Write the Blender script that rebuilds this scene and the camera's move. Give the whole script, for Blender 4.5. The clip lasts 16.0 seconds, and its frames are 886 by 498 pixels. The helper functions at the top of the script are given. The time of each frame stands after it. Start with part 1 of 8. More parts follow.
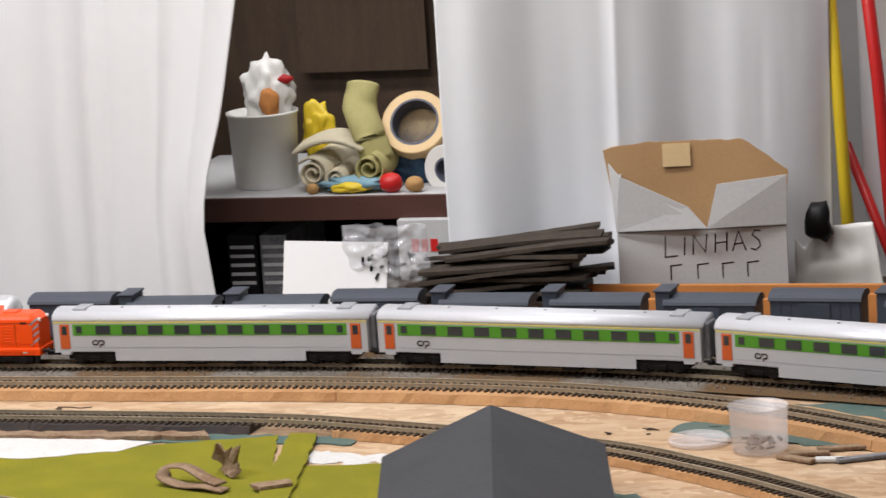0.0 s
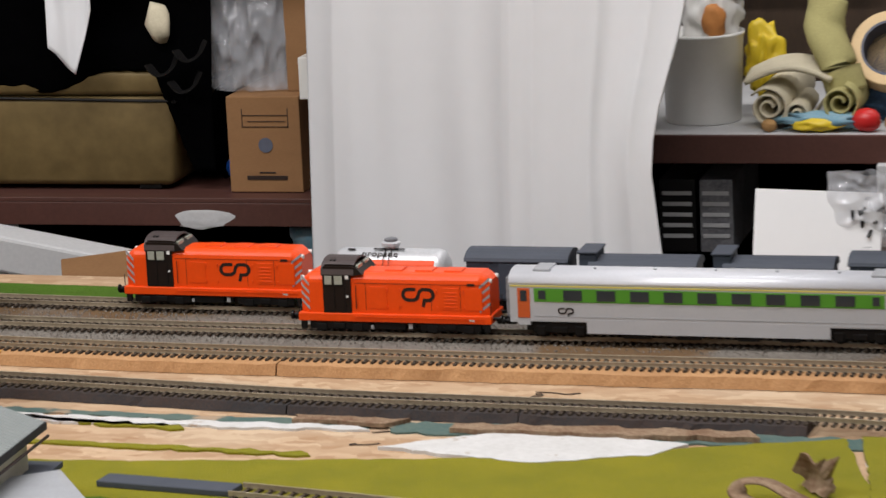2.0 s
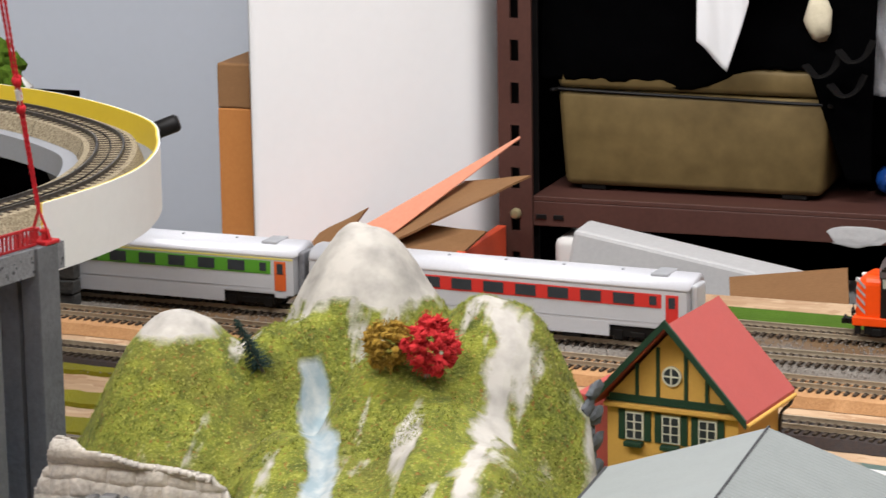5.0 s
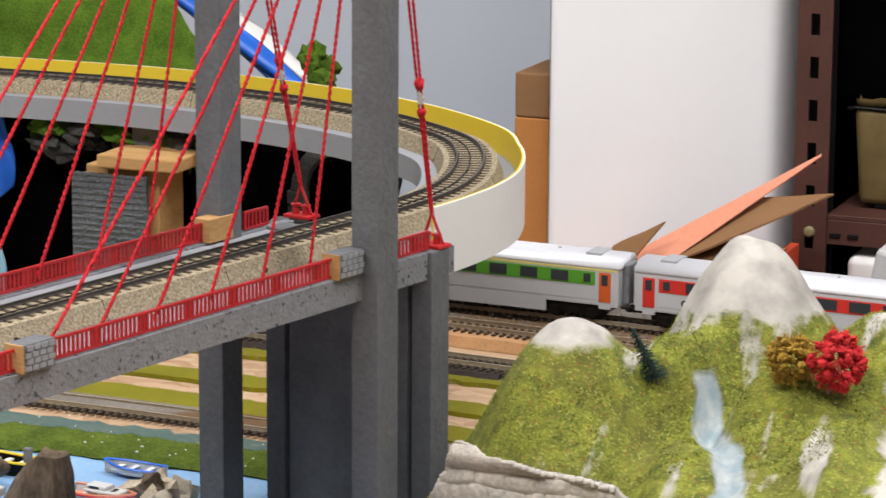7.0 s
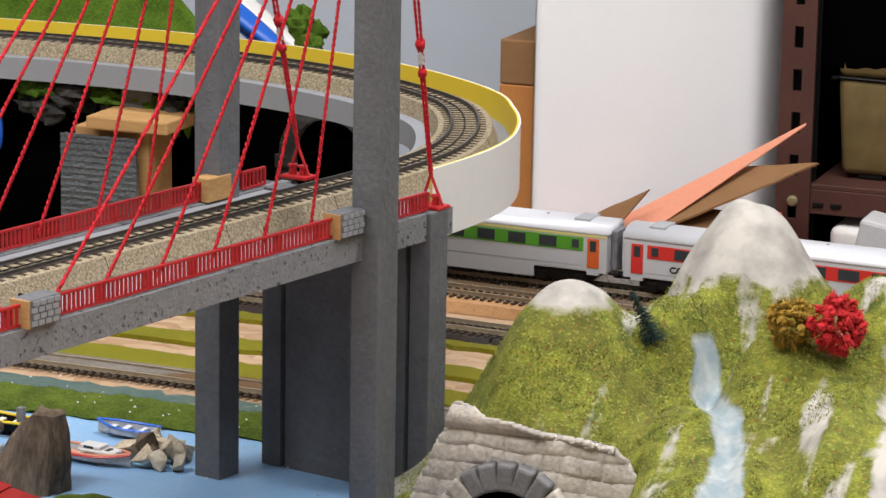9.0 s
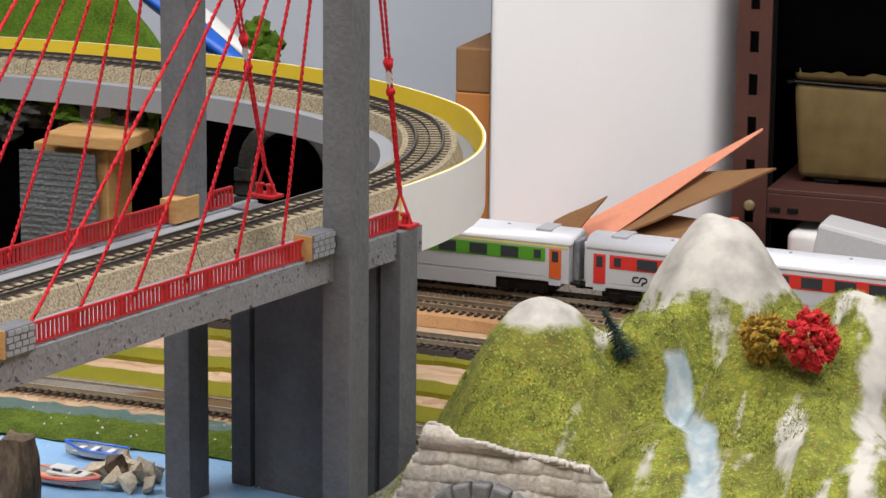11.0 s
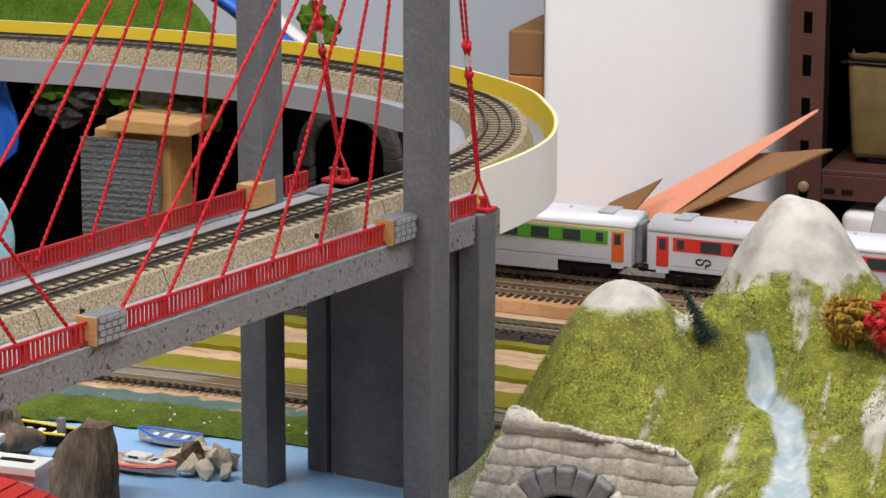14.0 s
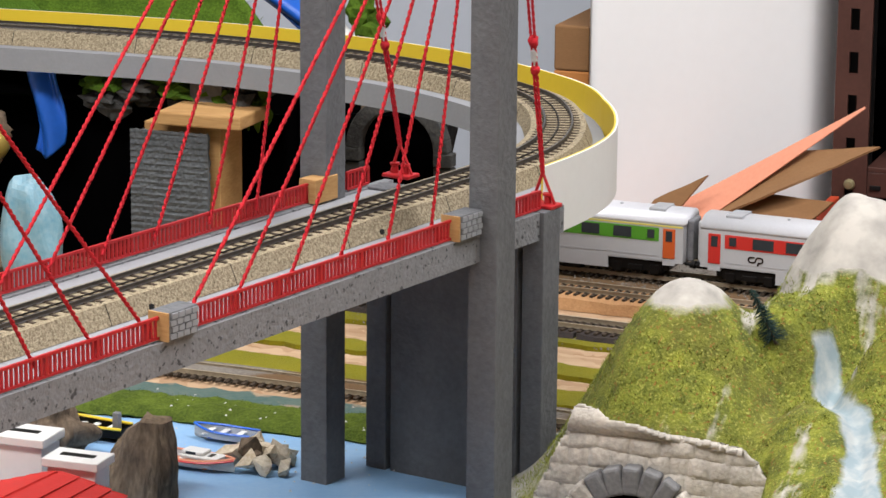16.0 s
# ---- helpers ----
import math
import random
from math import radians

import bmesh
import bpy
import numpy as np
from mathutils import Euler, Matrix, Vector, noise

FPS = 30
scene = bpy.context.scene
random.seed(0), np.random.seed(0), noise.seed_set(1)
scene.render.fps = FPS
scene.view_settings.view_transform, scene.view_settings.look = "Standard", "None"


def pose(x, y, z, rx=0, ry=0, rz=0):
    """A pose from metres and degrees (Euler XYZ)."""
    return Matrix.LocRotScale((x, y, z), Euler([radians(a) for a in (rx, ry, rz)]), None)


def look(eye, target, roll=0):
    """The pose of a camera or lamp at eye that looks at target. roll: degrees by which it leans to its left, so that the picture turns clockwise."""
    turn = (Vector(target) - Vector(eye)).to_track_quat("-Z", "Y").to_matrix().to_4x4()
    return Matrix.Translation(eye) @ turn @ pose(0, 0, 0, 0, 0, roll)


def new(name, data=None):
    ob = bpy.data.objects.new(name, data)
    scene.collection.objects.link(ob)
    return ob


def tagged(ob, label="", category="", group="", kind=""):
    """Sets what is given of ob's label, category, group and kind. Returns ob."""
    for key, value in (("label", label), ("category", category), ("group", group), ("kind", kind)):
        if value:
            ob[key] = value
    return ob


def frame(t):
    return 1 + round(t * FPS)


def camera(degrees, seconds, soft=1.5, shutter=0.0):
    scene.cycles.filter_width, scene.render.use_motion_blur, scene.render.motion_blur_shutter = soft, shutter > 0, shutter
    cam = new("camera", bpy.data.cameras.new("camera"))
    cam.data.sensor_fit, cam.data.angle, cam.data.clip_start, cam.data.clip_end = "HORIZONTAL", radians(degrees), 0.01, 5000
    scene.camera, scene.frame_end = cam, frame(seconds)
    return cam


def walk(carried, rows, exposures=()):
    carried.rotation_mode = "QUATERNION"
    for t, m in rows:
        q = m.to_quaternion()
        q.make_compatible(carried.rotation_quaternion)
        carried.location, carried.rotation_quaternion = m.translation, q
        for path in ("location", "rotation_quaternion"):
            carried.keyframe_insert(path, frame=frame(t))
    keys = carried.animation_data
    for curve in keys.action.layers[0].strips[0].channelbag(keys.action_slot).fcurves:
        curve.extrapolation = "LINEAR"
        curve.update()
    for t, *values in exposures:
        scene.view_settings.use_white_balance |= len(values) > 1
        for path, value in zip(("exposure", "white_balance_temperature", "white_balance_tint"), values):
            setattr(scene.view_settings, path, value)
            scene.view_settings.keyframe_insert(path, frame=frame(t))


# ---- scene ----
# ---- the camera and its walk ----
ROWS = [
    (0, (0.4142, 0.1531, 0.5311), (14.747, -10.764, -3.763)),
    (0.5, (0.3295, 0.1160, 0.5451), (14.573, -10.863, -3.198)),
    (1, (0.2281, 0.1301, 0.5380), (14.828, -10.869, -2.187)),
    (1.5, (0.1481, 0.1296, 0.5499), (15.340, -11.859, -2.962)),
    (2, (-0.0158, 0.4913, 0.4870), (15.534, -12.232, -2.763)),
    (2.5, (-0.1301, 0.6978, 0.4449), (15.966, -12.221, -2.650)),
    (3, (-0.1944, 0.6578, 0.4577), (16.292, -12.573, -1.410)),
    (3.5, (-0.2466, 0.6388, 0.4702), (17.155, -12.873, -1.136)),
    (4, (-0.3071, 0.6180, 0.4738), (17.950, -12.619, -0.587)),
    (4.5, (-0.3639, 0.6101, 0.4808), (18.830, -12.669, -0.986)),
    (5, (-0.4110, 0.6003, 0.4829), (19.557, -12.594, -0.911)),
    (5.2, (-0.4138, 0.5938, 0.4741), (19.760, -12.685, -0.124)),
    (7.3, (-0.5709, 0.5437, 0.4800), (21.608, -12.148, 0.286)),
    (7.5, (-0.5771, 0.5384, 0.4782), (21.676, -12.073, 0.264)),
    (8, (-0.5843, 0.5396, 0.4750), (21.222, -12.423, 0.528)),
    (8.5, (-0.5838, 0.5472, 0.4717), (20.830, -12.685, 0.740)),
    (9, (-0.5747, 0.5445, 0.4718), (20.545, -12.740, 1.021)),
    (9.2, (-0.5781, 0.5488, 0.4666), (20.034, -12.725, 0.936)),
    (11.5, (-0.5951, 0.5452, 0.4869), (19.242, -12.917, 0.568)),
    (12, (-0.5979, 0.5477, 0.4852), (19.264, -12.856, 0.436)),
    (12.5, (-0.6090, 0.5497, 0.4848), (19.160, -12.924, 0.300)),
    (13, (-0.6179, 0.5457, 0.4801), (19.069, -12.916, 0.408)),
    (13.5, (-0.6263, 0.5409, 0.4827), (19.214, -13.083, 0.516)),
    (14, (-0.6314, 0.5398, 0.4822), (19.381, -13.200, 0.121)),
    (14.5, (-0.6385, 0.5429, 0.4795), (19.373, -13.411, 0.258)),
    (15, (-0.6429, 0.5422, 0.4812), (19.471, -13.482, 0.601)),
    (15.5, (-0.6507, 0.5408, 0.4815), (19.468, -13.331, 0.481)),
    (16, (-0.6629, 0.5407, 0.4810), (19.478, -13.329, 0.511)),
]

def aim(eye, turn):
    yaw, pitch, roll = (radians(a) for a in turn)
    ahead = Vector((-math.sin(yaw) * math.cos(pitch), math.cos(yaw) * math.cos(pitch), math.sin(pitch)))
    return look(eye, Vector(eye) + ahead, math.degrees(roll))


cam = camera(16.65, 16.0, 1.5, 0.25)
walk(cam, [(t, aim(eye, turn)) for t, eye, turn in ROWS], [(0.0, -0.42), (1.0, -0.50), (2.0, -0.74), (3.0, -0.70), (3.5, -0.56), (4.0, -0.38), (5.0, -0.30), (7.5, -0.36), (9.0, -0.42), (14.0, -0.42), (16.0, -0.32)])

# ---- light: area lamps added under the ceiling, none of them seen ----
scene.view_settings.exposure = 0.0
world = bpy.data.worlds.new("workshop_air")
scene.world = world
world.use_nodes = True
world.node_tree.nodes["Background"].inputs[0].default_value = (0.85, 0.92, 1.0, 1)
world.node_tree.nodes["Background"].inputs[1].default_value = 0.015


def area_light(name, x, y, z, sx, sy, watts, colour=(1.0, 0.978, 0.985)):
    data = bpy.data.lights.new(name, "AREA")
    data.shape, data.size, data.size_y, data.energy, data.color = "RECTANGLE", sx, sy, watts, colour
    ob = new(name, data)
    ob.matrix_world = look((x, y, z), (x, y, z - 1))
    return ob


area_light("ceiling_lamp", -0.6, 2.05, 1.42, 1.5, 0.2, 37)
# fill added to brighten the left side and the lake
area_light("ceiling_lamp", -1.75, 1.15, 1.42, 1.0, 0.2, 32, (1.0, 0.97, 0.945))
area_light("ceiling_lamp", -0.6, 0.95, 1.42, 1.5, 0.2, 26)
area_light("ceiling_lamp", -0.4, -0.6, 1.42, 1.5, 0.2, 14)
# weak fill added to lift the shelf and curtain at the back
area_light("ceiling_lamp", 0.1, 3.05, 1.42, 1.2, 0.2, 9)


# ---- materials ----
def material(name, colour, rough=0.6, metal=0.0, dark=None, scale=60.0, amount=0.5, fine=900.0, bump=0.15, spots=0.0,
             glass=0.0, sheen=0.0, coat=0.0, stretch=(1, 1, 1), space="Object", third=None, third_scale=12.0, third_cut=0.6, spec=0.4, alpha=1.0):
    """Principled surface with a broad and a fine variation, and relief from the fine one."""
    m = bpy.data.materials.new(name)
    m.use_nodes = True
    t = m.node_tree
    n, l = t.nodes, t.links
    b = n["Principled BSDF"]
    b.inputs["Roughness"].default_value = rough
    b.inputs["Metallic"].default_value = metal
    b.inputs["Specular IOR Level"].default_value = spec
    b.inputs["Alpha"].default_value = alpha
    b.inputs["Transmission Weight"].default_value = glass
    b.inputs["Sheen Weight"].default_value = sheen
    b.inputs["Coat Weight"].default_value = coat
    dark = dark or tuple(c * 0.72 for c in colour)
    co = n.new("ShaderNodeTexCoord")
    mp = n.new("ShaderNodeMapping")
    mp.inputs["Scale"].default_value = stretch
    l.new(co.outputs[space], mp.inputs[0])
    n1 = n.new("ShaderNodeTexNoise")
    n1.inputs["Scale"].default_value, n1.inputs["Detail"].default_value = scale, 4
    n2 = n.new("ShaderNodeTexNoise")
    n2.inputs["Scale"].default_value, n2.inputs["Detail"].default_value = fine, 3
    l.new(mp.outputs[0], n1.inputs["Vector"])
    l.new(mp.outputs[0], n2.inputs["Vector"])
    add = n.new("ShaderNodeMath")
    add.operation = "ADD"
    l.new(n1.outputs["Fac"], add.inputs[0])
    l.new(n2.outputs["Fac"], add.inputs[1])
    ramp = n.new("ShaderNodeMapRange")
    ramp.inputs["From Min"].default_value, ramp.inputs["From Max"].default_value = 0.7, 1.3
    ramp.inputs["To Max"].default_value = amount
    l.new(add.outputs[0], ramp.inputs["Value"])
    mix = n.new("ShaderNodeMix")
    mix.data_type = "RGBA"
    l.new(ramp.outputs[0], mix.inputs["Factor"])
    mix.inputs["A"].default_value, mix.inputs["B"].default_value = (*colour, 1), (*dark, 1)
    out = mix.outputs["Result"]
    if third:
        n3 = n.new("ShaderNodeTexNoise")
        n3.inputs["Scale"].default_value, n3.inputs["Detail"].default_value = third_scale, 5
        l.new(mp.outputs[0], n3.inputs["Vector"])
        r3 = n.new("ShaderNodeMapRange")
        r3.inputs["From Min"].default_value, r3.inputs["From Max"].default_value = third_cut - 0.03, third_cut + 0.03
        l.new(n3.outputs["Fac"], r3.inputs["Value"])
        mix3 = n.new("ShaderNodeMix")
        mix3.data_type = "RGBA"
        l.new(r3.outputs[0], mix3.inputs["Factor"])
        l.new(out, mix3.inputs["A"])
        mix3.inputs["B"].default_value = (*third, 1)
        out = mix3.outputs["Result"]
    l.new(out, b.inputs["Base Color"])
    if bump:
        bp = n.new("ShaderNodeBump")
        bp.inputs["Strength"].default_value, bp.inputs["Distance"].default_value = bump, 0.001
        l.new(n2.outputs["Fac"], bp.inputs["Height"])
        l.new(bp.outputs[0], b.inputs["Normal"])
    return m


M = {}
M["orange"] = material("orange_paint", (0.80, 0.070, 0.004), 0.36, amount=0.35, fine=500, bump=0.03, spec=0.35)
M["umber"] = material("brown_paint", (0.030, 0.018, 0.014), 0.45, fine=500, bump=0.03)
M["cab_brown"] = material("cab_brown_paint", (0.012, 0.0075, 0.006), 0.4, fine=500, bump=0.03, spec=0.25)
# lighter copy of the cab's brown, for its lit top
M["umber_lit"] = material("brown_paint_lit_tone", (0.066, 0.050, 0.048), 0.5, fine=500, bump=0.04)
M["black"] = material("black_plastic", (0.005, 0.0045, 0.0045), 0.5, amount=0.5, fine=700, bump=0.1, spec=0.25)
M["logo"] = material("logo_paint", (0.016, 0.008, 0.006), 0.5, bump=0)
M["white_paint"] = material("white_paint", (0.75, 0.74, 0.72), 0.4, fine=500, bump=0.03)
M["brass"] = material("worn_brass", (0.42, 0.36, 0.20), 0.4, 0.6, fine=500, bump=0.05)
M["silver"] = material("silver_paint", (0.62, 0.63, 0.65), 0.35, 0.35, fine=500, bump=0.03)
M["coach_grey"] = material("coach_grey_paint", (0.46, 0.47, 0.49), 0.38, 0.1, amount=0.2, fine=500, bump=0.02)
M["coach_roof"] = material("coach_roof_paint", (0.64, 0.65, 0.69), 0.30, 0.15, amount=0.25, fine=500, bump=0.03)
M["coach_green"] = material("coach_green_paint", (0.075, 0.26, 0.022), 0.4, amount=0.25, fine=500, bump=0.02)
M["coach_orange"] = material("coach_door_paint", (0.52, 0.095, 0.020), 0.45, amount=0.3, fine=500, bump=0.02)
M["coach_red"] = material("coach_red_paint", (0.50, 0.028, 0.022), 0.4, amount=0.25, fine=500, bump=0.02)
M["yellow_line"] = material("yellow_line_paint", (0.62, 0.55, 0.12), 0.45, bump=0)
M["pane"] = material("window_pane", (0.035, 0.04, 0.045), 0.12, amount=0.6, scale=90, fine=150, bump=0)
M["pane_pale"] = material("pale_window_pane", (0.35, 0.36, 0.30), 0.15, amount=0.6, scale=300, fine=500, bump=0)
M["slate"] = material("slate_blue_paint", (0.045, 0.055, 0.075), 0.55, fine=600, bump=0.05)
M["hatch_grey"] = material("hatch_grey_paint", (0.34, 0.35, 0.37), 0.5, fine=500, bump=0.03, spec=0.3)
M["slate_roof"] = material("wagon_roof_paint", (0.065, 0.073, 0.092), 0.65, fine=600, bump=0.06, spec=0.25)
M["rail"] = material("worn_rail_metal", (0.46, 0.385, 0.28), 0.45, 0.35, dark=(0.22, 0.17, 0.115), scale=40, fine=300, bump=0.05)
M["dark_rail"] = material("blackened_rail_metal", (0.085, 0.080, 0.078), 0.35, 0.6, dark=(0.03, 0.028, 0.027), scale=60, fine=400, bump=0.05)
M["sleeper"] = material("brown_sleeper_plastic", (0.034, 0.025, 0.018), 0.85, dark=(0.095, 0.070, 0.050), scale=50, amount=0.7, fine=500, bump=0.2, spec=0.2)
M["ballast"] = material("grey_ballast", (0.23, 0.21, 0.185), 0.95, dark=(0.070, 0.054, 0.040), scale=14, amount=0.85, fine=420, bump=0.9, third=(0.135, 0.082, 0.042), third_scale=7, third_cut=0.50, spec=0.2)
M["stone_grain"] = material("ballast_stone", (0.29, 0.265, 0.235), 0.9, dark=(0.09, 0.072, 0.056), scale=500, amount=0.9, fine=900, bump=0.3, spec=0.2)
M["cork"] = material("cork_strip", (0.50, 0.285, 0.135), 0.85, dark=(0.30, 0.150, 0.065), scale=45, amount=0.7, fine=700, bump=0.5, spec=0.2)
M["board"] = material("chipboard", (0.50, 0.345, 0.215), 0.8, dark=(0.30, 0.165, 0.085), scale=20, amount=0.75, fine=170, bump=0.4, stretch=(0.3, 1, 1), third=(0.52, 0.40, 0.28), third_scale=14, third_cut=0.58, spec=0.25)
def flakes(m, scale=150.0, stretch=(0.30, 1.0, 1.0), pale=(0.56, 0.42, 0.28), deep=(0.30, 0.175, 0.095)):
    """Pressed wood chips: a cell pattern, each chip with its own tone, over the broad stains."""
    t = m.node_tree
    n, l = t.nodes, t.links
    b = n["Principled BSDF"]
    old = b.inputs["Base Color"].links[0].from_socket
    co, mp, vo = n.new("ShaderNodeTexCoord"), n.new("ShaderNodeMapping"), n.new("ShaderNodeTexVoronoi")
    wob, vec = n.new("ShaderNodeTexNoise"), n.new("ShaderNodeVectorMath")
    wob.inputs["Scale"].default_value = 60
    vec.operation = "MULTIPLY_ADD"
    vec.inputs[1].default_value = (0.02, 0.02, 0.02)
    mp.inputs["Scale"].default_value = stretch
    vo.inputs["Scale"].default_value = scale
    l.new(co.outputs["Object"], wob.inputs["Vector"])
    l.new(wob.outputs["Color"], vec.inputs[0])
    l.new(co.outputs["Object"], vec.inputs[2])
    l.new(vec.outputs[0], mp.inputs[0])
    l.new(mp.outputs[0], vo.inputs["Vector"])
    sep, tone, mix = n.new("ShaderNodeSeparateColor"), n.new("ShaderNodeMix"), n.new("ShaderNodeMix")
    tone.data_type = mix.data_type = "RGBA"
    l.new(vo.outputs["Color"], sep.inputs[0])
    l.new(sep.outputs[0], tone.inputs["Factor"])
    tone.inputs["A"].default_value, tone.inputs["B"].default_value = (*deep, 1), (*pale, 1)
    mix.inputs["Factor"].default_value = 0.55
    l.new(old, mix.inputs["A"])
    l.new(tone.outputs["Result"], mix.inputs["B"])
    l.new(mix.outputs["Result"], b.inputs["Base Color"])


flakes(M["board"])
M["board_paint"] = material("teal_paint_on_board", (0.055, 0.105, 0.098), 0.75, dark=(0.12, 0.15, 0.125), scale=30, amount=0.8, fine=300, bump=0.3, third=(0.34, 0.25, 0.17), third_scale=24, third_cut=0.63, spec=0.25)
M["dark_bed"] = material("dark_foam_bed", (0.030, 0.031, 0.034), 0.9, dark=(0.075, 0.045, 0.032), scale=14, amount=0.6, fine=500, bump=0.4, spec=0.2)
M["grass"] = material("grass_mat", (0.225, 0.200, 0.009), 0.95, dark=(0.130, 0.132, 0.007), scale=26, amount=0.75, fine=900, bump=1.0, sheen=0.05, spec=0.15)
M["grass_dark"] = material("dark_grass_mat", (0.070, 0.140, 0.014), 0.95, dark=(0.038, 0.075, 0.008), scale=30, amount=0.7, fine=800, bump=0.9, spec=0.15)
M["plaster"] = material("white_plaster", (0.58, 0.57, 0.56), 0.9, dark=(0.40, 0.39, 0.37), amount=0.5, scale=40, fine=260, bump=0.8, third=(0.30, 0.22, 0.15), third_scale=60, third_cut=0.68, spec=0.2)
M["leather"] = material("torn_brown_card", (0.30, 0.22, 0.145), 0.85, dark=(0.13, 0.062, 0.034), scale=60, amount=0.9, fine=400, bump=0.5, spec=0.2)
M["curtain"] = material("white_curtain_plastic", (0.72, 0.725, 0.745), 0.38, amount=0.10, scale=8, fine=60, bump=0.03)
M["curtain_cool"] = material("bluish_white_curtain_plastic", (0.80, 0.82, 0.86), 0.4, amount=0.10, scale=8, fine=60, bump=0.03)
M["shelf_brown"] = material("brown_shelf_enamel", (0.085, 0.036, 0.028), 0.45, dark=(0.055, 0.024, 0.019), scale=20, amount=0.6, fine=300, bump=0.06, spec=0.3)
M["case"] = material("tan_case_vinyl", (0.165, 0.115, 0.045), 0.6, dark=(0.072, 0.048, 0.016), scale=7, amount=0.7, fine=60, bump=0.06, spec=0.25)
M["card"] = material("brown_cardboard", (0.27, 0.145, 0.066), 0.85, dark=(0.20, 0.10, 0.045), scale=20, amount=0.5, fine=300, bump=0.12, stretch=(1, 1, 4), spec=0.2)
M["card_pale"] = material("pale_cardboard", (0.47, 0.29, 0.145), 0.8, dark=(0.38, 0.22, 0.10), scale=20, amount=0.5, fine=300, bump=0.12, spec=0.2)
M["card_orange"] = material("orange_brown_board", (0.50, 0.205, 0.055), 0.7, dark=(0.40, 0.145, 0.035), scale=24, amount=0.5, fine=300, bump=0.1)
M["card_salmon"] = material("salmon_printed_cardboard", (0.72, 0.30, 0.19), 0.7, dark=(0.60, 0.22, 0.13), scale=20, amount=0.5, fine=300, bump=0.08)
M["card_red"] = material("red_printed_cardboard", (0.72, 0.085, 0.030), 0.6, amount=0.3, fine=300, bump=0.1)
M["card_white"] = material("white_faced_cardboard", (0.50, 0.50, 0.50), 0.75, dark=(0.40, 0.40, 0.41), scale=14, amount=0.6, fine=300, bump=0.1)
M["white_board"] = material("white_panel", (0.80, 0.80, 0.81), 0.5, amount=0.08, scale=9, fine=120, bump=0.03)
M["blue_wall"] = material("pale_blue_wall_paint", (0.70, 0.75, 0.84), 0.6, amount=0.08, scale=9, fine=120, bump=0.05)
M["wall"] = material("plain_wall_paint", (0.42, 0.41, 0.40), 0.8, amount=0.15, scale=3, fine=60, bump=0.05)
M["dark_wood"] = material("dark_wood_panel", (0.060, 0.038, 0.024), 0.6, dark=(0.028, 0.018, 0.012), scale=20, amount=0.7, fine=200, bump=0.15, stretch=(4, 1, 0.6), spec=0.25)
# near-black of the clothes, also used for sheets that stand for shade
M["cloth_and_shade_black"] = material("cloth_and_shade_black", (0.0010, 0.0010, 0.0012), 0.95, amount=0.5, fine=500, bump=0.3, spec=0.01)
M["white_plastic"] = material("white_plastic", (0.74, 0.73, 0.70), 0.35, amount=0.12, fine=300, bump=0.03)
M["cream_cloth"] = material("cream_cloth", (0.66, 0.60, 0.45), 0.9, amount=0.5, fine=500, bump=0.5, dark=(0.50, 0.44, 0.30))
M["olive_cloth"] = material("olive_cloth", (0.42, 0.38, 0.16), 0.9, amount=0.5, fine=500, bump=0.5)
M["tape"] = material("masking_tape", (0.72, 0.52, 0.28), 0.6, amount=0.3, fine=400, bump=0.08)
M["tape_core"] = material("tape_core", (0.10, 0.11, 0.15), 0.6, amount=0.6, fine=300, bump=0.05)
M["blue_cloth"] = material("dark_blue_cloth", (0.03, 0.075, 0.14), 0.8, dark=(0.01, 0.02, 0.04), scale=80, amount=0.9, fine=500, bump=0.5)
M["blue"] = material("blue_plastic", (0.02, 0.13, 0.60), 0.35, amount=0.4, fine=200, bump=0.05)
M["red"] = material("red_plastic", (0.55, 0.02, 0.02), 0.35, amount=0.3, fine=300, bump=0.05)
M["yellow"] = material("yellow_plastic", (0.75, 0.55, 0.03), 0.4, amount=0.3, fine=300, bump=0.05)
M["tan_wood"] = material("pale_cut_wood", (0.46, 0.275, 0.115), 0.75, dark=(0.30, 0.155, 0.055), scale=30, amount=0.7, fine=200, bump=0.2, stretch=(0.4, 1, 4), spec=0.2)
M["strip_wood"] = material("dark_track_bed_strip", (0.040, 0.032, 0.027), 0.85, dark=(0.085, 0.065, 0.05), scale=60, amount=0.7, fine=400, bump=0.3, spec=0.2)
M["concrete"] = material("grey_painted_wood", (0.135, 0.139, 0.148), 0.7, dark=(0.088, 0.091, 0.098), scale=70, amount=0.7, fine=300, bump=0.8, spec=0.2)
M["beam"] = material("grey_pitted_beam", (0.215, 0.22, 0.235), 0.85, dark=(0.135, 0.137, 0.145), scale=120, amount=0.6, fine=420, bump=1.0, third=(0.06, 0.06, 0.065), third_scale=300, third_cut=0.63, spec=0.2)
M["deck"] = material("grey_deck_paint", (0.25, 0.26, 0.28), 0.7, amount=0.3, fine=400, bump=0.15)
M["bed"] = material("speckled_ballast_bed", (0.43, 0.365, 0.25), 0.9, dark=(0.10, 0.075, 0.045), scale=620, amount=0.95, fine=1200, bump=0.8, spec=0.2)
M["rope"] = material("red_cord", (0.60, 0.020, 0.032), 0.7, dark=(0.28, 0.008, 0.014), scale=420, amount=0.8, fine=1200, bump=0.6, spec=0.2)
M["rail_red"] = material("dark_red_railing_plastic", (0.40, 0.012, 0.016), 0.45, amount=0.4, fine=400, bump=0.05)
M["band_yellow"] = material("yellow_band_plastic", (0.68, 0.50, 0.035), 0.5, amount=0.15, fine=200, bump=0.02)
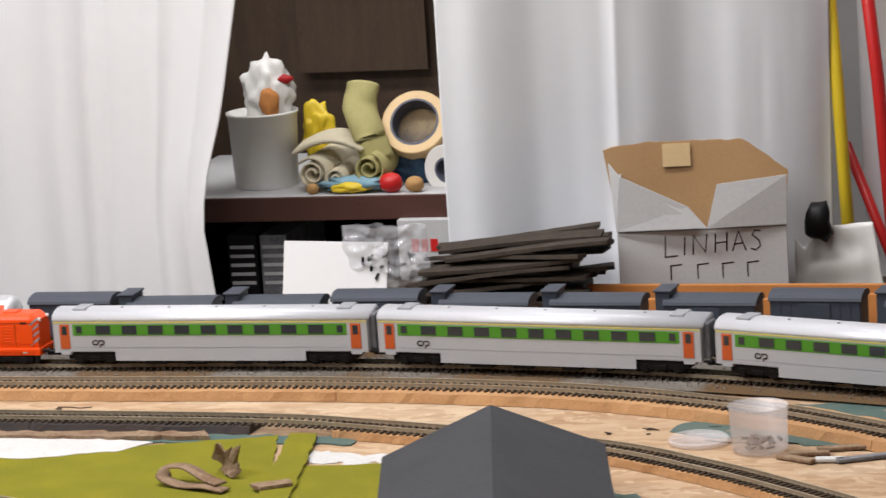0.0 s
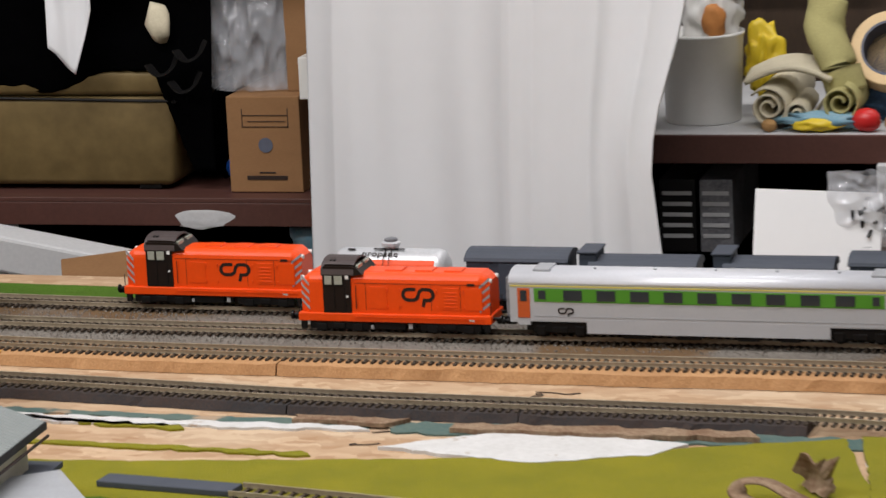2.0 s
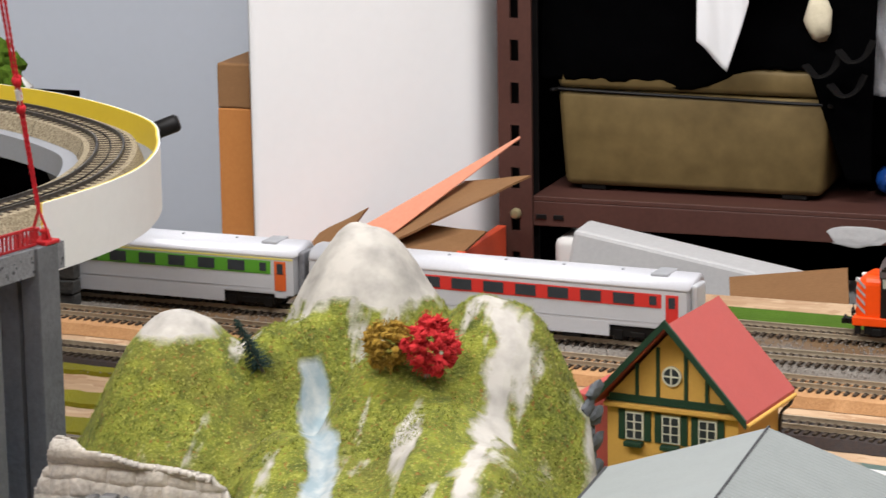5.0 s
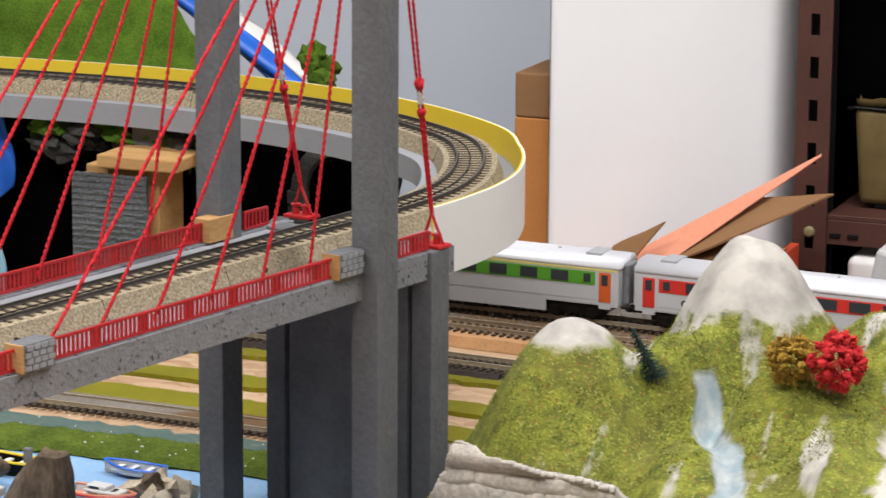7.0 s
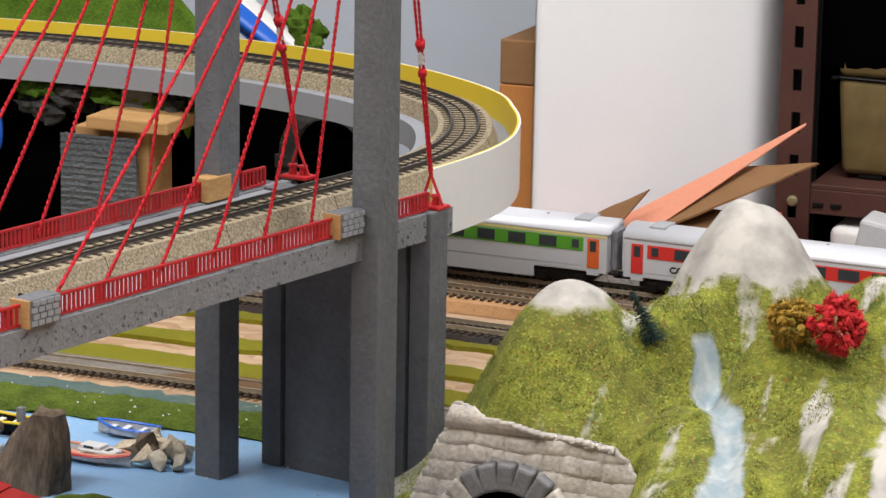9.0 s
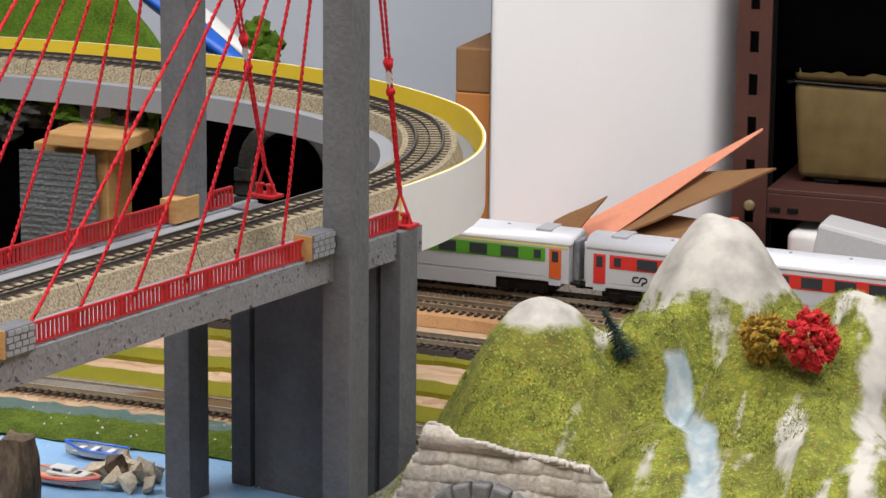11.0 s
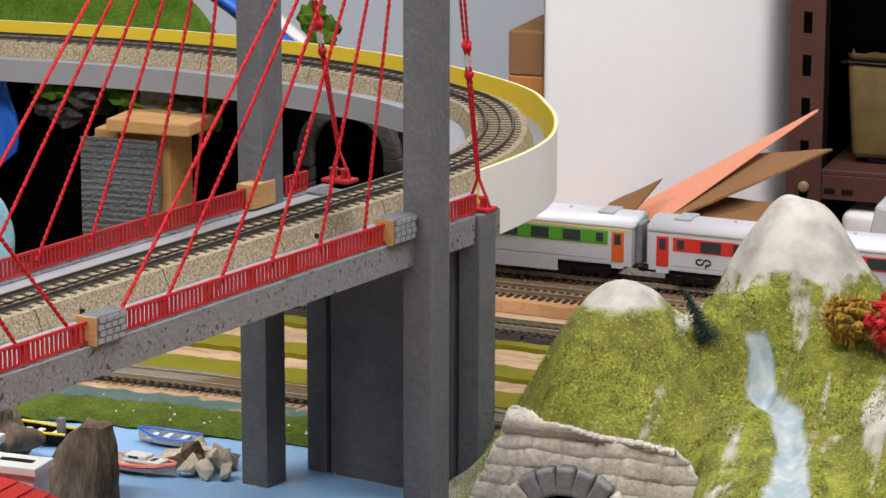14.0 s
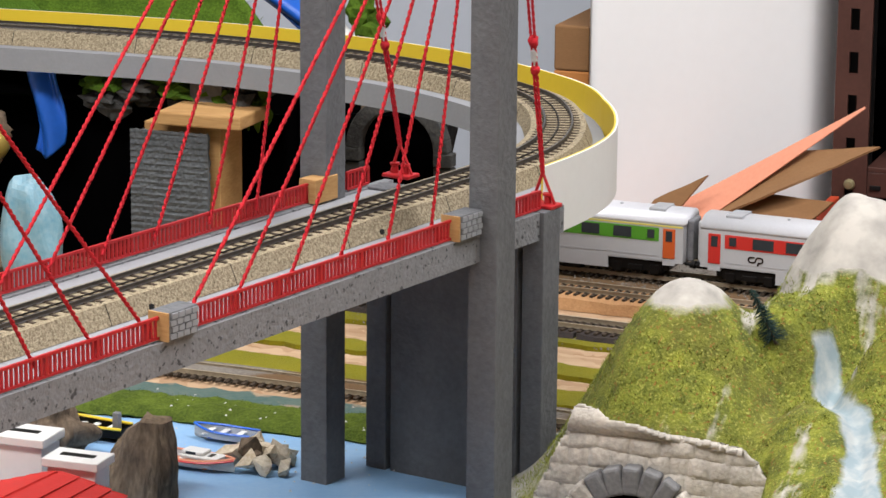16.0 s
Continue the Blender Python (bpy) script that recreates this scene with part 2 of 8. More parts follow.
M["band_white"] = material("white_band_plastic", (0.72, 0.72, 0.70), 0.5, amount=0.12, fine=200, bump=0.02)
M["water"] = material("blue_painted_lake", (0.22, 0.40, 0.66), 0.4, dark=(0.28, 0.46, 0.68), scale=20, amount=0.8, fine=300, bump=0.1, coat=0.1)
M["rock"] = material("brown_rock", (0.20, 0.15, 0.105), 0.9, dark=(0.055, 0.038, 0.028), scale=90, amount=0.9, fine=420, bump=1.0, stretch=(1, 1, 0.35), spec=0.2)
M["pale_rock"] = material("pale_rock", (0.66, 0.58, 0.46), 0.85, dark=(0.36, 0.28, 0.18), scale=70, amount=0.8, fine=500, bump=0.6)
M["grey_rock"] = material("grey_carved_stone", (0.115, 0.125, 0.135), 0.9, dark=(0.055, 0.058, 0.062), scale=90, amount=0.7, fine=500, bump=0.6, spec=0.2)
M["dark_rock"] = material("dark_carved_stone", (0.040, 0.041, 0.042), 0.9, dark=(0.085, 0.082, 0.075), scale=110, amount=0.7, fine=500, bump=0.7, spec=0.15)
M["cream_wall"] = material("ochre_house_wall", (0.62, 0.35, 0.075), 0.7, amount=0.3, fine=500, bump=0.1)
M["house_roof"] = material("dull_red_house_roof", (0.40, 0.075, 0.065), 0.6, amount=0.25, scale=60, fine=500, bump=0.08)
M["house_green"] = material("dark_green_trim", (0.012, 0.042, 0.022), 0.55, fine=500, bump=0.05)
M["house_white"] = material("cream_window_frame", (0.70, 0.68, 0.55), 0.5, fine=500, bump=0.03)
M["grey_roof"] = material("grey_corrugated_roof", (0.235, 0.255, 0.25), 0.7, amount=0.3, fine=500, bump=0.1)
M["dark_roof"] = material("dark_grey_roof_card", (0.048, 0.049, 0.054), 0.8, amount=0.6, dark=(0.030, 0.030, 0.032), scale=24, fine=260, bump=0.2, spec=0.25)
M["bush_red"] = material("red_foam_bush", (0.55, 0.02, 0.025), 0.9, dark=(0.30, 0.008, 0.01), scale=300, amount=0.8, fine=900, bump=0.9)
M["bush_ochre"] = material("ochre_foam_bush", (0.33, 0.20, 0.02), 0.9, dark=(0.16, 0.09, 0.008), scale=300, amount=0.8, fine=900, bump=0.9)
M["fir"] = material("dark_fir_bristle", (0.012, 0.035, 0.028), 0.9, dark=(0.005, 0.015, 0.012), fine=900, bump=0.4)
M["leafy"] = material("bright_green_moss", (0.085, 0.150, 0.014), 0.95, dark=(0.030, 0.066, 0.006), scale=60, amount=0.9, fine=500, bump=1.0, spec=0.15)
M["bank_grass"] = material("bank_grass_fibre", (0.105, 0.145, 0.020), 0.95, dark=(0.040, 0.062, 0.010), scale=60, amount=0.9, fine=700, bump=0.9, spec=0.15)
M["hull_white"] = material("white_boat_hull", (0.74, 0.74, 0.73), 0.35, amount=0.15, fine=300, bump=0.02)
M["grey_clutter"] = material("grey_clutter", (0.22, 0.22, 0.23), 0.7, dark=(0.08, 0.08, 0.09), scale=40, amount=0.9, fine=300, bump=0.2)
M["red_tile"] = material("bright_red_roof_tile", (0.60, 0.030, 0.025), 0.5, amount=0.4, fine=500, bump=0.1)


# ---- builders ----
def thing(name, label, category, group="", at=(0, 0, 0), rz=0.0, kind=""):
    ob = new(name)
    ob.empty_display_size = 0.01
    ob.location, ob.rotation_euler = at, (0, 0, radians(rz))
    return tagged(ob, label, category, group, kind)


def part(name, bm, mat, parent=None, label="", smooth=False):
    me = bpy.data.meshes.new(name)
    bm.to_mesh(me)
    bm.free()
    me.materials.append(M[mat] if isinstance(mat, str) else mat)
    if smooth:
        for p in me.polygons:
            p.use_smooth = True
    ob = new(name, me)
    if parent is not None:
        ob.parent = parent
    if label:
        ob["label"] = label
    return ob


def solid(name, bm, mat, label, category, group="", kind="", smooth=False):
    return tagged(part(name, bm, mat, None, "", smooth), label, category, group, kind)


def box(bm, x0, x1, y0, y1, z0, z1, bevel=0.0, m=None):
    b2 = bmesh.new()
    vs = [b2.verts.new((x, y, z)) for z in (z0, z1) for y in (y0, y1) for x in (x0, x1)]
    for f in ((0, 2, 3, 1), (4, 5, 7, 6), (0, 1, 5, 4), (1, 3, 7, 5), (3, 2, 6, 7), (2, 0, 4, 6)):
        b2.faces.new([vs[i] for i in f])
    if bevel:
        bmesh.ops.bevel(b2, geom=b2.edges[:], offset=bevel, segments=2, affect="EDGES", profile=0.5)
    join(bm, b2, m)
    return bm


def join(bm, b2, m=None):
    if m is not None:
        b2.transform(m)
    me = bpy.data.meshes.new("tmp")
    b2.to_mesh(me)
    b2.free()
    bm.from_mesh(me)
    bpy.data.meshes.remove(me)


def boxes(*args, bevel=0.0):
    bm = bmesh.new()
    for a in args:
        box(bm, *a, bevel=bevel)
    return bm


def frames(path):
    """Side and up at each point of a path."""
    pts = [Vector(p) for p in path]
    out = []
    for i, p in enumerate(pts):
        d = (pts[min(i + 1, len(pts) - 1)] - pts[max(i - 1, 0)]).normalized()
        ref = Vector((0, 0, 1)) if abs(d.z) < 0.9 else Vector((0, 1, 0))
        side = d.cross(ref).normalized()
        out.append((p, side, side.cross(d).normalized()))
    return out


def sweep(bm, path, profile, closed=True, caps=True):
    """A profile of (side, up) pairs carried along a path."""
    rings = [[bm.verts.new(p + s * a + u * b) for a, b in profile] for p, s, u in frames(path)]
    n = len(profile)
    for r0, r1 in zip(rings, rings[1:]):
        for i in range(n if closed else n - 1):
            j = (i + 1) % n
            bm.faces.new((r0[i], r0[j], r1[j], r1[i]))
    if closed and caps:
        bm.faces.new(rings[0][::-1])
        bm.faces.new(rings[-1])
    return bm


def ring(r, n=8, squash=1.0):
    return [(r * math.cos(2 * math.pi * i / n), r * squash * math.sin(2 * math.pi * i / n)) for i in range(n)]


def rod(bm, a, b, r, n=8, r2=None):
    p, q = Vector(a), Vector(b)
    (p0, s, u) = frames([p, q])[0]
    r2 = r if r2 is None else r2
    lo = [bm.verts.new(p + s * x * r + u * y * r) for x, y in ring(1, n)]
    hi = [bm.verts.new(q + s * x * r2 + u * y * r2) for x, y in ring(1, n)]
    for i in range(n):
        j = (i + 1) % n
        bm.faces.new((lo[i], lo[j], hi[j], hi[i]))
    bm.faces.new(lo[::-1])
    bm.faces.new(hi)
    return bm


def lathe(bm, profile, seg=24, m=None):
    b2 = bmesh.new()
    rings = [[b2.verts.new((r * math.cos(2 * math.pi * i / seg), r * math.sin(2 * math.pi * i / seg), z)) for i in range(seg)] for r, z in profile]
    for r0, r1 in zip(rings, rings[1:]):
        for i in range(seg):
            j = (i + 1) % seg
            b2.faces.new((r0[i], r0[j], r1[j], r1[i]))
    b2.faces.new(rings[0][::-1])
    b2.faces.new(rings[-1])
    join(bm, b2, m)
    return bm


def grid(bm, nu, nv, fn):
    """A sheet of nu by nv cells from fn(u, v)."""
    vs = [[bm.verts.new(fn(i / nu, j / nv)) for i in range(nu + 1)] for j in range(nv + 1)]
    for j in range(nv):
        for i in range(nu):
            bm.faces.new((vs[j][i], vs[j][i + 1], vs[j + 1][i + 1], vs[j + 1][i]))
    return bm


def thicken(bm, depth):
    """Gives a sheet its thickness."""
    bmesh.ops.recalc_face_normals(bm, faces=bm.faces[:])
    bmesh.ops.solidify(bm, geom=bm.faces[:], thickness=depth)
    return bm


def lump(bm, at, size, seed=0, rough=0.25, sub=2, freq=1.6):
    """An uneven stone or tuft."""
    b2 = bmesh.new()
    bmesh.ops.create_icosphere(b2, subdivisions=sub, radius=1.0)
    for v in b2.verts:
        d = noise.noise(v.co * freq + Vector((seed * 7.3, seed * 3.1, seed * 5.7)))
        v.co = Vector((v.co.x * size[0], v.co.y * size[1], v.co.z * size[2])) * (1 + rough * 2 * d)
    join(bm, b2, Matrix.Translation(at))
    return bm


def spline(points, n=8):
    """A smooth path through the points."""
    p = [Vector(q) for q in points]
    p = [2 * p[0] - p[1]] + p + [2 * p[-1] - p[-2]]
    out = []
    for i in range(1, len(p) - 2):
        for k in range(n):
            t = k / n
            a, b, c, d = p[i - 1], p[i], p[i + 1], p[i + 2]
            out.append(0.5 * (2 * b + (c - a) * t + (2 * a - 5 * b + 4 * c - d) * t * t + (3 * b - a - 3 * c + d) * t ** 3))
    out.append(p[-2])
    return out


def resample(path, step):
    """Points at even steps along a path, each with its direction."""
    out, left = [], 0.0
    for a, b in zip(path, path[1:]):
        d = (b - a).length
        s = left
        while s < d:
            out.append((a.lerp(b, s / d), (b - a).normalized()))
            s += step
        left = s - d
    return out


def patch(name, points, z0, z1, mat, label, category, seed=0, ragged=0.002, kind=""):
    """A thin sheet on the board with a ragged outline."""
    rnd = random.Random(seed)
    bm = bmesh.new()
    out = []
    n = len(points)
    for i in range(n):
        a, b = Vector((*points[i], 0)), Vector((*points[(i + 1) % n], 0))
        k = max(2, int((b - a).length / 0.008))
        for j in range(k):
            p = a.lerp(b, j / k)
            out.append((p.x + rnd.uniform(-ragged, ragged), p.y + rnd.uniform(-ragged, ragged)))
    lo = [bm.verts.new((x, y, z0)) for x, y in out]
    hi = [bm.verts.new((x, y, z1)) for x, y in out]
    bm.faces.new(hi)
    for i in range(len(out)):
        j = (i + 1) % len(out)
        bm.faces.new((lo[i], lo[j], hi[j], hi[i]))
    bmesh.ops.triangulate(bm, faces=[f for f in bm.faces if len(f.verts) > 4])
    bmesh.ops.recalc_face_normals(bm, faces=bm.faces[:])
    return solid(name, bm, mat, label, category, kind=kind)


def word(name, text, size, m, mat, parent, label=""):
    """Painted or written letters."""
    cu = bpy.data.curves.new(name, "FONT")
    cu.body, cu.size, cu.extrude, cu.resolution_u = text, size, 0.00012, 2
    tmp = bpy.data.objects.new("tmp", cu)
    scene.collection.objects.link(tmp)
    me = bpy.data.meshes.new_from_object(tmp.evaluated_get(bpy.context.evaluated_depsgraph_get()))
    bpy.data.objects.remove(tmp)
    me.materials.clear()
    me.materials.append(M[mat])
    ob = new(name, me)
    ob.parent = parent
    ob.matrix_local = m
    if label:
        ob["label"] = label
    return ob




# ---- the room and the layout's board ----
def slab(name, x0, x1, y0, y1, z0, z1, mat, label, category):
    return solid(name, boxes((x0, x1, y0, y1, z0, z1)), mat, label, category, kind="structure")


slab("floor", -3.2, 2.4, -2.0, 4.3, -1.10, -1.0, "dark_wood", "dark wooden workshop floor", "floor")
slab("ceiling", -3.2, 2.4, -2.0, 4.3, 1.5, 1.6, "wall", "plain white workshop ceiling", "ceiling")
slab("wall_north", -3.2, 2.4, 4.2, 4.3, -1.0, 1.5, "wall", "plain pale workshop wall", "wall")
slab("wall_south", -3.2, 2.4, -2.0, -1.9, -1.0, 1.5, "wall", "plain pale workshop wall", "wall")
slab("wall_east", 2.3, 2.4, -1.9, 4.2, -1.0, 1.5, "wall", "plain pale workshop wall", "wall")
slab("wall_west", -3.2, -3.1, -1.9, 4.2, -1.0, 1.5, "wall", "plain pale workshop wall", "wall")
bm = bmesh.new()
outline = [(-2.3, 1.2), (0.9, 1.2), (0.9, 2.36), (0.45, 2.47), (0.1, 2.52), (-0.4, 2.535), (-1.3, 2.565), (-2.3, 2.60)]
lo = [bm.verts.new((x, y, -0.03)) for x, y in outline]
hi = [bm.verts.new((x, y, 0.0)) for x, y in outline]
bm.faces.new(hi)
bm.faces.new(lo[::-1])
for i in range(len(outline)):
    j = (i + 1) % len(outline)
    bm.faces.new((lo[i], lo[j], hi[j], hi[i]))
solid("ground", bm, "board", "stained beige chipboard layout base", "board", kind="structure")

# ---- railway tracks on the board ----
PATHS = {
    "back": [(0.73, 2.33), (0.33, 2.388), (0.078, 2.419), (-0.211, 2.435), (-0.458, 2.437), (-0.75, 2.444), (-1.0, 2.462), (-1.25, 2.482), (-1.6, 2.505)],
    "front": [(0.61, 2.07), (0.346, 2.214), (0.148, 2.294), (-0.070, 2.350), (-0.298, 2.372), (-0.508, 2.375), (-0.766, 2.383), (-0.95, 2.396), (-1.18, 2.415), (-1.6, 2.438)],
    "third": [(0.43, 1.955), (0.28, 2.08), (0.16, 2.171), (0.075, 2.221), (-0.055, 2.267), (-0.231, 2.290), (-0.457, 2.296), (-0.70, 2.304), (-0.83, 2.314), (-1.2, 2.347), (-1.6, 2.375)],
    "fourth": [(0.284, 1.87), (0.211, 1.947), (0.142, 2.010), (0.080, 2.060), (-0.008, 2.114), (-0.180, 2.168), (-0.268, 2.186), (-0.443, 2.197), (-0.59, 2.206), (-0.8, 2.230), (-1.18, 2.265), (-1.6, 2.30)],
    "lake": [(-0.98, 2.055), (-1.142, 2.081), (-1.26, 2.092), (-1.39, 2.099), (-1.65, 2.10)],
    "yard": [(-0.212, 1.855), (-0.273, 1.907), (-0.333, 1.949), (-0.401, 1.983), (-0.486, 2.004), (-0.567, 2.020)],
}


def sleeper_mesh(half=0.0142, w=0.0011, h=0.0013):
    bm = bmesh.new()
    box(bm, -w, w, -half, half, 0, h)
    for s in (-1, 1):
        box(bm, -w * 0.8, w * 0.8, s * 0.00825 - 0.0012, s * 0.00825 + 0.0012, h, h + 0.0005)
    me = bpy.data.meshes.new("sleeper")
    bm.to_mesh(me)
    bm.free()
    me.materials.append(M["sleeper"])
    return me


SLEEPER = sleeper_mesh()
DECK_SLEEPER = sleeper_mesh(0.0130, 0.0011, 0.0007)
LATER = []


def lay_track(name, path, z, label, step=0.0055, group="model railway tracks"):
    ob = thing(name, label, "railway track", group)
    ob.location = (0, 0, z)
    pts = spline([(x, y, 0) for x, y in path], 14)
    for s in (-1, 1):
        web = [(s * 0.00825 + a, b) for a, b in ((-0.0004, 0.0013), (0.0004, 0.0013), (0.0003, 0.0020), (0.0003, 0.0034), (0.00055, 0.0037), (0.00055, 0.0043), (-0.00055, 0.0043), (-0.00055, 0.0037), (-0.0003, 0.0034), (-0.0003, 0.0020))]
        part("rail", sweep(bmesh.new(), pts, web), "rail", ob, "worn nickel rail")
    LATER.append((ob, resample(pts, step)))
    return ob


lay_track("railway_track", PATHS["back"], 0.003, "brown-sleepered model track at the grass strip")
lay_track("railway_track", PATHS["front"], 0.003, "brown-sleepered model track in grey ballast")
lay_track("railway_track", PATHS["third"], 0.0075, "brown-sleepered model track on a cork strip")
lay_track("railway_track", PATHS["fourth"], 0.006, "brown-sleepered model track on a dark foam strip")
lay_track("railway_track", PATHS["lake"], 0.002, "model track with a grey ballast edge beside the lake")
lay_track("railway_track", PATHS["yard"], 0.002, "brown model track curving over the grass mat", 0.0072)


def flat_strip(name, path, half, z0, z1, mat, label, category, shoulder=0.0, kind=""):
    pts = spline([(x, y, 0) for x, y in path], 12)
    prof = [(-half, z0), (half, z0), (half - shoulder, z1), (-half + shoulder, z1)]
    return solid(name, sweep(bmesh.new(), pts, prof), mat, label, category, kind=kind)


def resampled(path, step):
    """The same line in even short steps."""
    return [path[0]] + [p for p, d in resample(path, step)][1:-1] + [path[-1]]


def laid_strip(name, path, half, z0, z1, mat, label, shoulder, lengths):
    """A track bed glued down in lengths, with fine gaps between them."""
    ob = thing(name, label, "track bed")
    pts = spline([(x, y, 0) for x, y in path], 12)
    prof = [(-half, z0), (half, z0), (half - shoulder, z1), (-half + shoulder, z1)]
    n = len(pts) - 1
    for k in range(lengths):
        run = pts[k * n // lengths:(k + 1) * n // lengths + 1]
        run = [run[0].lerp(run[1], 0.03)] + run[1:-1] + [run[-1].lerp(run[-2], 0.03)]
        bm = sweep(bmesh.new(), resampled(run, 0.006), prof)
        for v in bm.verts:
            q = noise.noise(v.co * 75) + 0.6 * noise.noise(v.co * 260)
            v.co += Vector((0, 0.0016 * q, 0.0005 * q if v.co.z > z1 * 0.7 else 0))
        part("strip_length", bm, mat, ob)
    return ob


laid_strip("cork_strip", PATHS["third"], 0.0245, 0.0004, 0.0075, "cork", "orange-brown cork strip under a track", 0.002, 6)
laid_strip("foam_strip", [p for p in PATHS["fourth"] if p[0] < -0.2], 0.0190, 0.0004, 0.006, "dark_bed", "dark grey foam strip under a track", 0.003, 5)
laid_strip("foam_strip", [(-0.205, 2.173)] + [p for p in PATHS["fourth"] if p[0] > -0.19][::-1], 0.016, 0.0004, 0.006, "cork", "thin stained cork strip under a curved track", 0.001, 3)

# the ballast between the two rear tracks, one sheet with loose stones
bm = bmesh.new()
fr, bk = spline([(x, y, 0) for x, y in PATHS["front"]], 12), spline([(x, y, 0) for x, y in PATHS["back"]], 12)


def y_on(pts, x):
    for a, b in zip(pts, pts[1:]):
        if (a.x - x) * (b.x - x) <= 0 and abs(a.x - b.x) > 1e-9:
            return a.y + (b.y - a.y) * (x - a.x) / (b.x - a.x)
    return pts[-1].y if x < pts[-1].x else pts[0].y


bm = grid(bmesh.new(), 150, 12, lambda u, v: Vector((0.4 - 2.0 * u, (y_on(fr, 0.4 - 2.0 * u) - 0.040) * (1 - v) + (y_on(bk, 0.4 - 2.0 * u) + 0.022) * v,
          0.0022 + 0.0008 * noise.noise(Vector((u * 300, v * 40, 0))))))
solid("ballast", bm, "ballast", "loose grey model ballast, stained brown in places", "ballast", kind="stuff")
rnd = random.Random(3)
vs, fs = [], []
for i in range(11000):
    x = rnd.uniform(-1.55, 0.3)
    w = rnd.random()
    y = (y_on(fr, x) - 0.030) * (1 - w) + (y_on(bk, x) + 0.016) * w
    if rnd.random() < 0.10 and x < -0.95:
        y = y_on(fr, x) - rnd.uniform(0.155, 0.185)
    r = rnd.uniform(0.0005, 0.0011)
    k = len(vs)
    for a in range(3):
        t = a * 2.1 + rnd.random()
        vs.append((x + r * math.cos(t), y + r * math.sin(t), 0.0026))
    vs.append((x, y, 0.0028 + r * 1.1))
    fs += [(k, k + 1, k + 3), (k + 1, k + 2, k + 3), (k + 2, k, k + 3)]
me = bpy.data.meshes.new("ballast_stones")
me.from_pydata(vs, [], fs)
me.materials.append(M["stone_grain"])
tagged(new("ballast_stones", me), "loose grey ballast stones between the tracks", "ballast", kind="stuff")

# grass strip along the rear edge
edge = [(x, y_on(bk, x) + 0.036) for x in (0.1, -0.2, -0.5, -0.8, -1.1, -1.4, -1.6)]
flat_strip("grass_strip", edge, 0.019, 0.0, 0.0045, "grass_dark", "bright green grass strip along the rear track", "grass", 0.003)

# ---- painted and torn sheets on the board ----
patch("painted_patch", [(0.041, 2.173), (0.452, 2.048), (0.449, 2.288), (0.197, 2.260), (0.049, 2.251)], 0, 0.0006, "board_paint", "teal paint stain on the chipboard", "paint stain", 1, 0.006)
patch("painted_patch", [(-0.080, 2.025), (0.024, 2.030), (0.077, 1.981), (0.125, 1.833), (-0.041, 1.825)], 0, 0.0006, "board_paint", "teal paint stain beside the curved track", "paint stain", 2, 0.005)
patch("painted_patch", [(-0.522, 2.178), (-0.186, 2.163), (-0.183, 2.140), (-0.518, 2.154)], 0, 0.0012, "board_paint", "dark teal paint edge beside the foam strip", "paint stain", 3, 0.003)
patch("painted_patch", [(-0.900, 2.196), (-0.531, 2.173), (-0.530, 2.162), (-0.900, 2.185)], 0, 0.0010, "board_paint", "dark teal paint edge beside the foam strip", "paint stain", 4, 0.003)
patch("painted_patch", [(-0.124, 2.131), (-0.020, 2.135), (-0.022, 2.150), (-0.128, 2.157)], 0, 0.0006, "board_paint", "small teal paint stain on the chipboard", "paint stain", 5, 0.004)
patch("painted_patch", [(-1.600, 2.078), (-1.200, 2.072), (-1.080, 2.050), (-1.080, 2.030), (-1.220, 2.036), (-1.600, 2.022)], 0, 0.0012, "board_paint", "teal painted bank beside the lake", "paint stain", 6, 0.003)
patch("plaster_patch", [(-0.513, 2.121), (-0.440, 2.161), (-0.379, 2.154), (-0.333, 2.142), (-0.354, 2.118), (-0.419, 2.095)], 0, 0.0022, "plaster", "white plaster patch beside the grass mat", "plaster", 7, 0.002)
patch("plaster_patch", [(-0.880, 2.184), (-0.674, 2.166), (-0.540, 2.166), (-0.529, 2.157), (-0.699, 2.154), (-0.880, 2.174)], 0, 0.0016, "plaster", "thin white plaster streak beside the track", "plaster", 8, 0.003)
patch("plaster_patch", [(-0.230, 2.133), (-0.100, 2.096), (-0.115, 2.075), (-0.225, 2.102)], 0, 0.0008, "plaster", "worn white plaster streaks on chipboard", "plaster", 9, 0.006)
patch("torn_card", [(-0.480, 2.166), (-0.303, 2.165), (-0.296, 2.153), (-0.379, 2.150), (-0.479, 2.155)], 0.0014, 0.0045, "leather", "torn brown card edge beside the foam strip", "card", 10, 0.003)
patch("torn_card", [(-0.582, 2.177), (-0.511, 2.173), (-0.520, 2.163), (-0.581, 2.167)], 0.0014, 0.004, "leather", "torn brown card edge beside the foam strip", "card", 11, 0.002)
patch("grass_mat", [(-0.246, 2.163), (-0.223, 2.077), (-0.142, 2.088), (-0.093, 1.923), (-0.063, 1.753), (-1.000, 1.750), (-1.000, 2.060), (-0.734, 2.073), (-0.651, 2.078), (-0.479, 2.099), (-0.403, 2.114), (-0.337, 2.135)], 0, 0.0018, "grass", "yellow-green grass mat on the board", "grass mat", 12, 0.0012)
patch("grass_mat", [(-0.236, 2.160), (-0.215, 2.160), (-0.170, 1.899), (-0.192, 1.898)], 0.0022, 0.0040, "grass", "overlapping seam strip of grass mat", "grass mat", 13, 0.001)
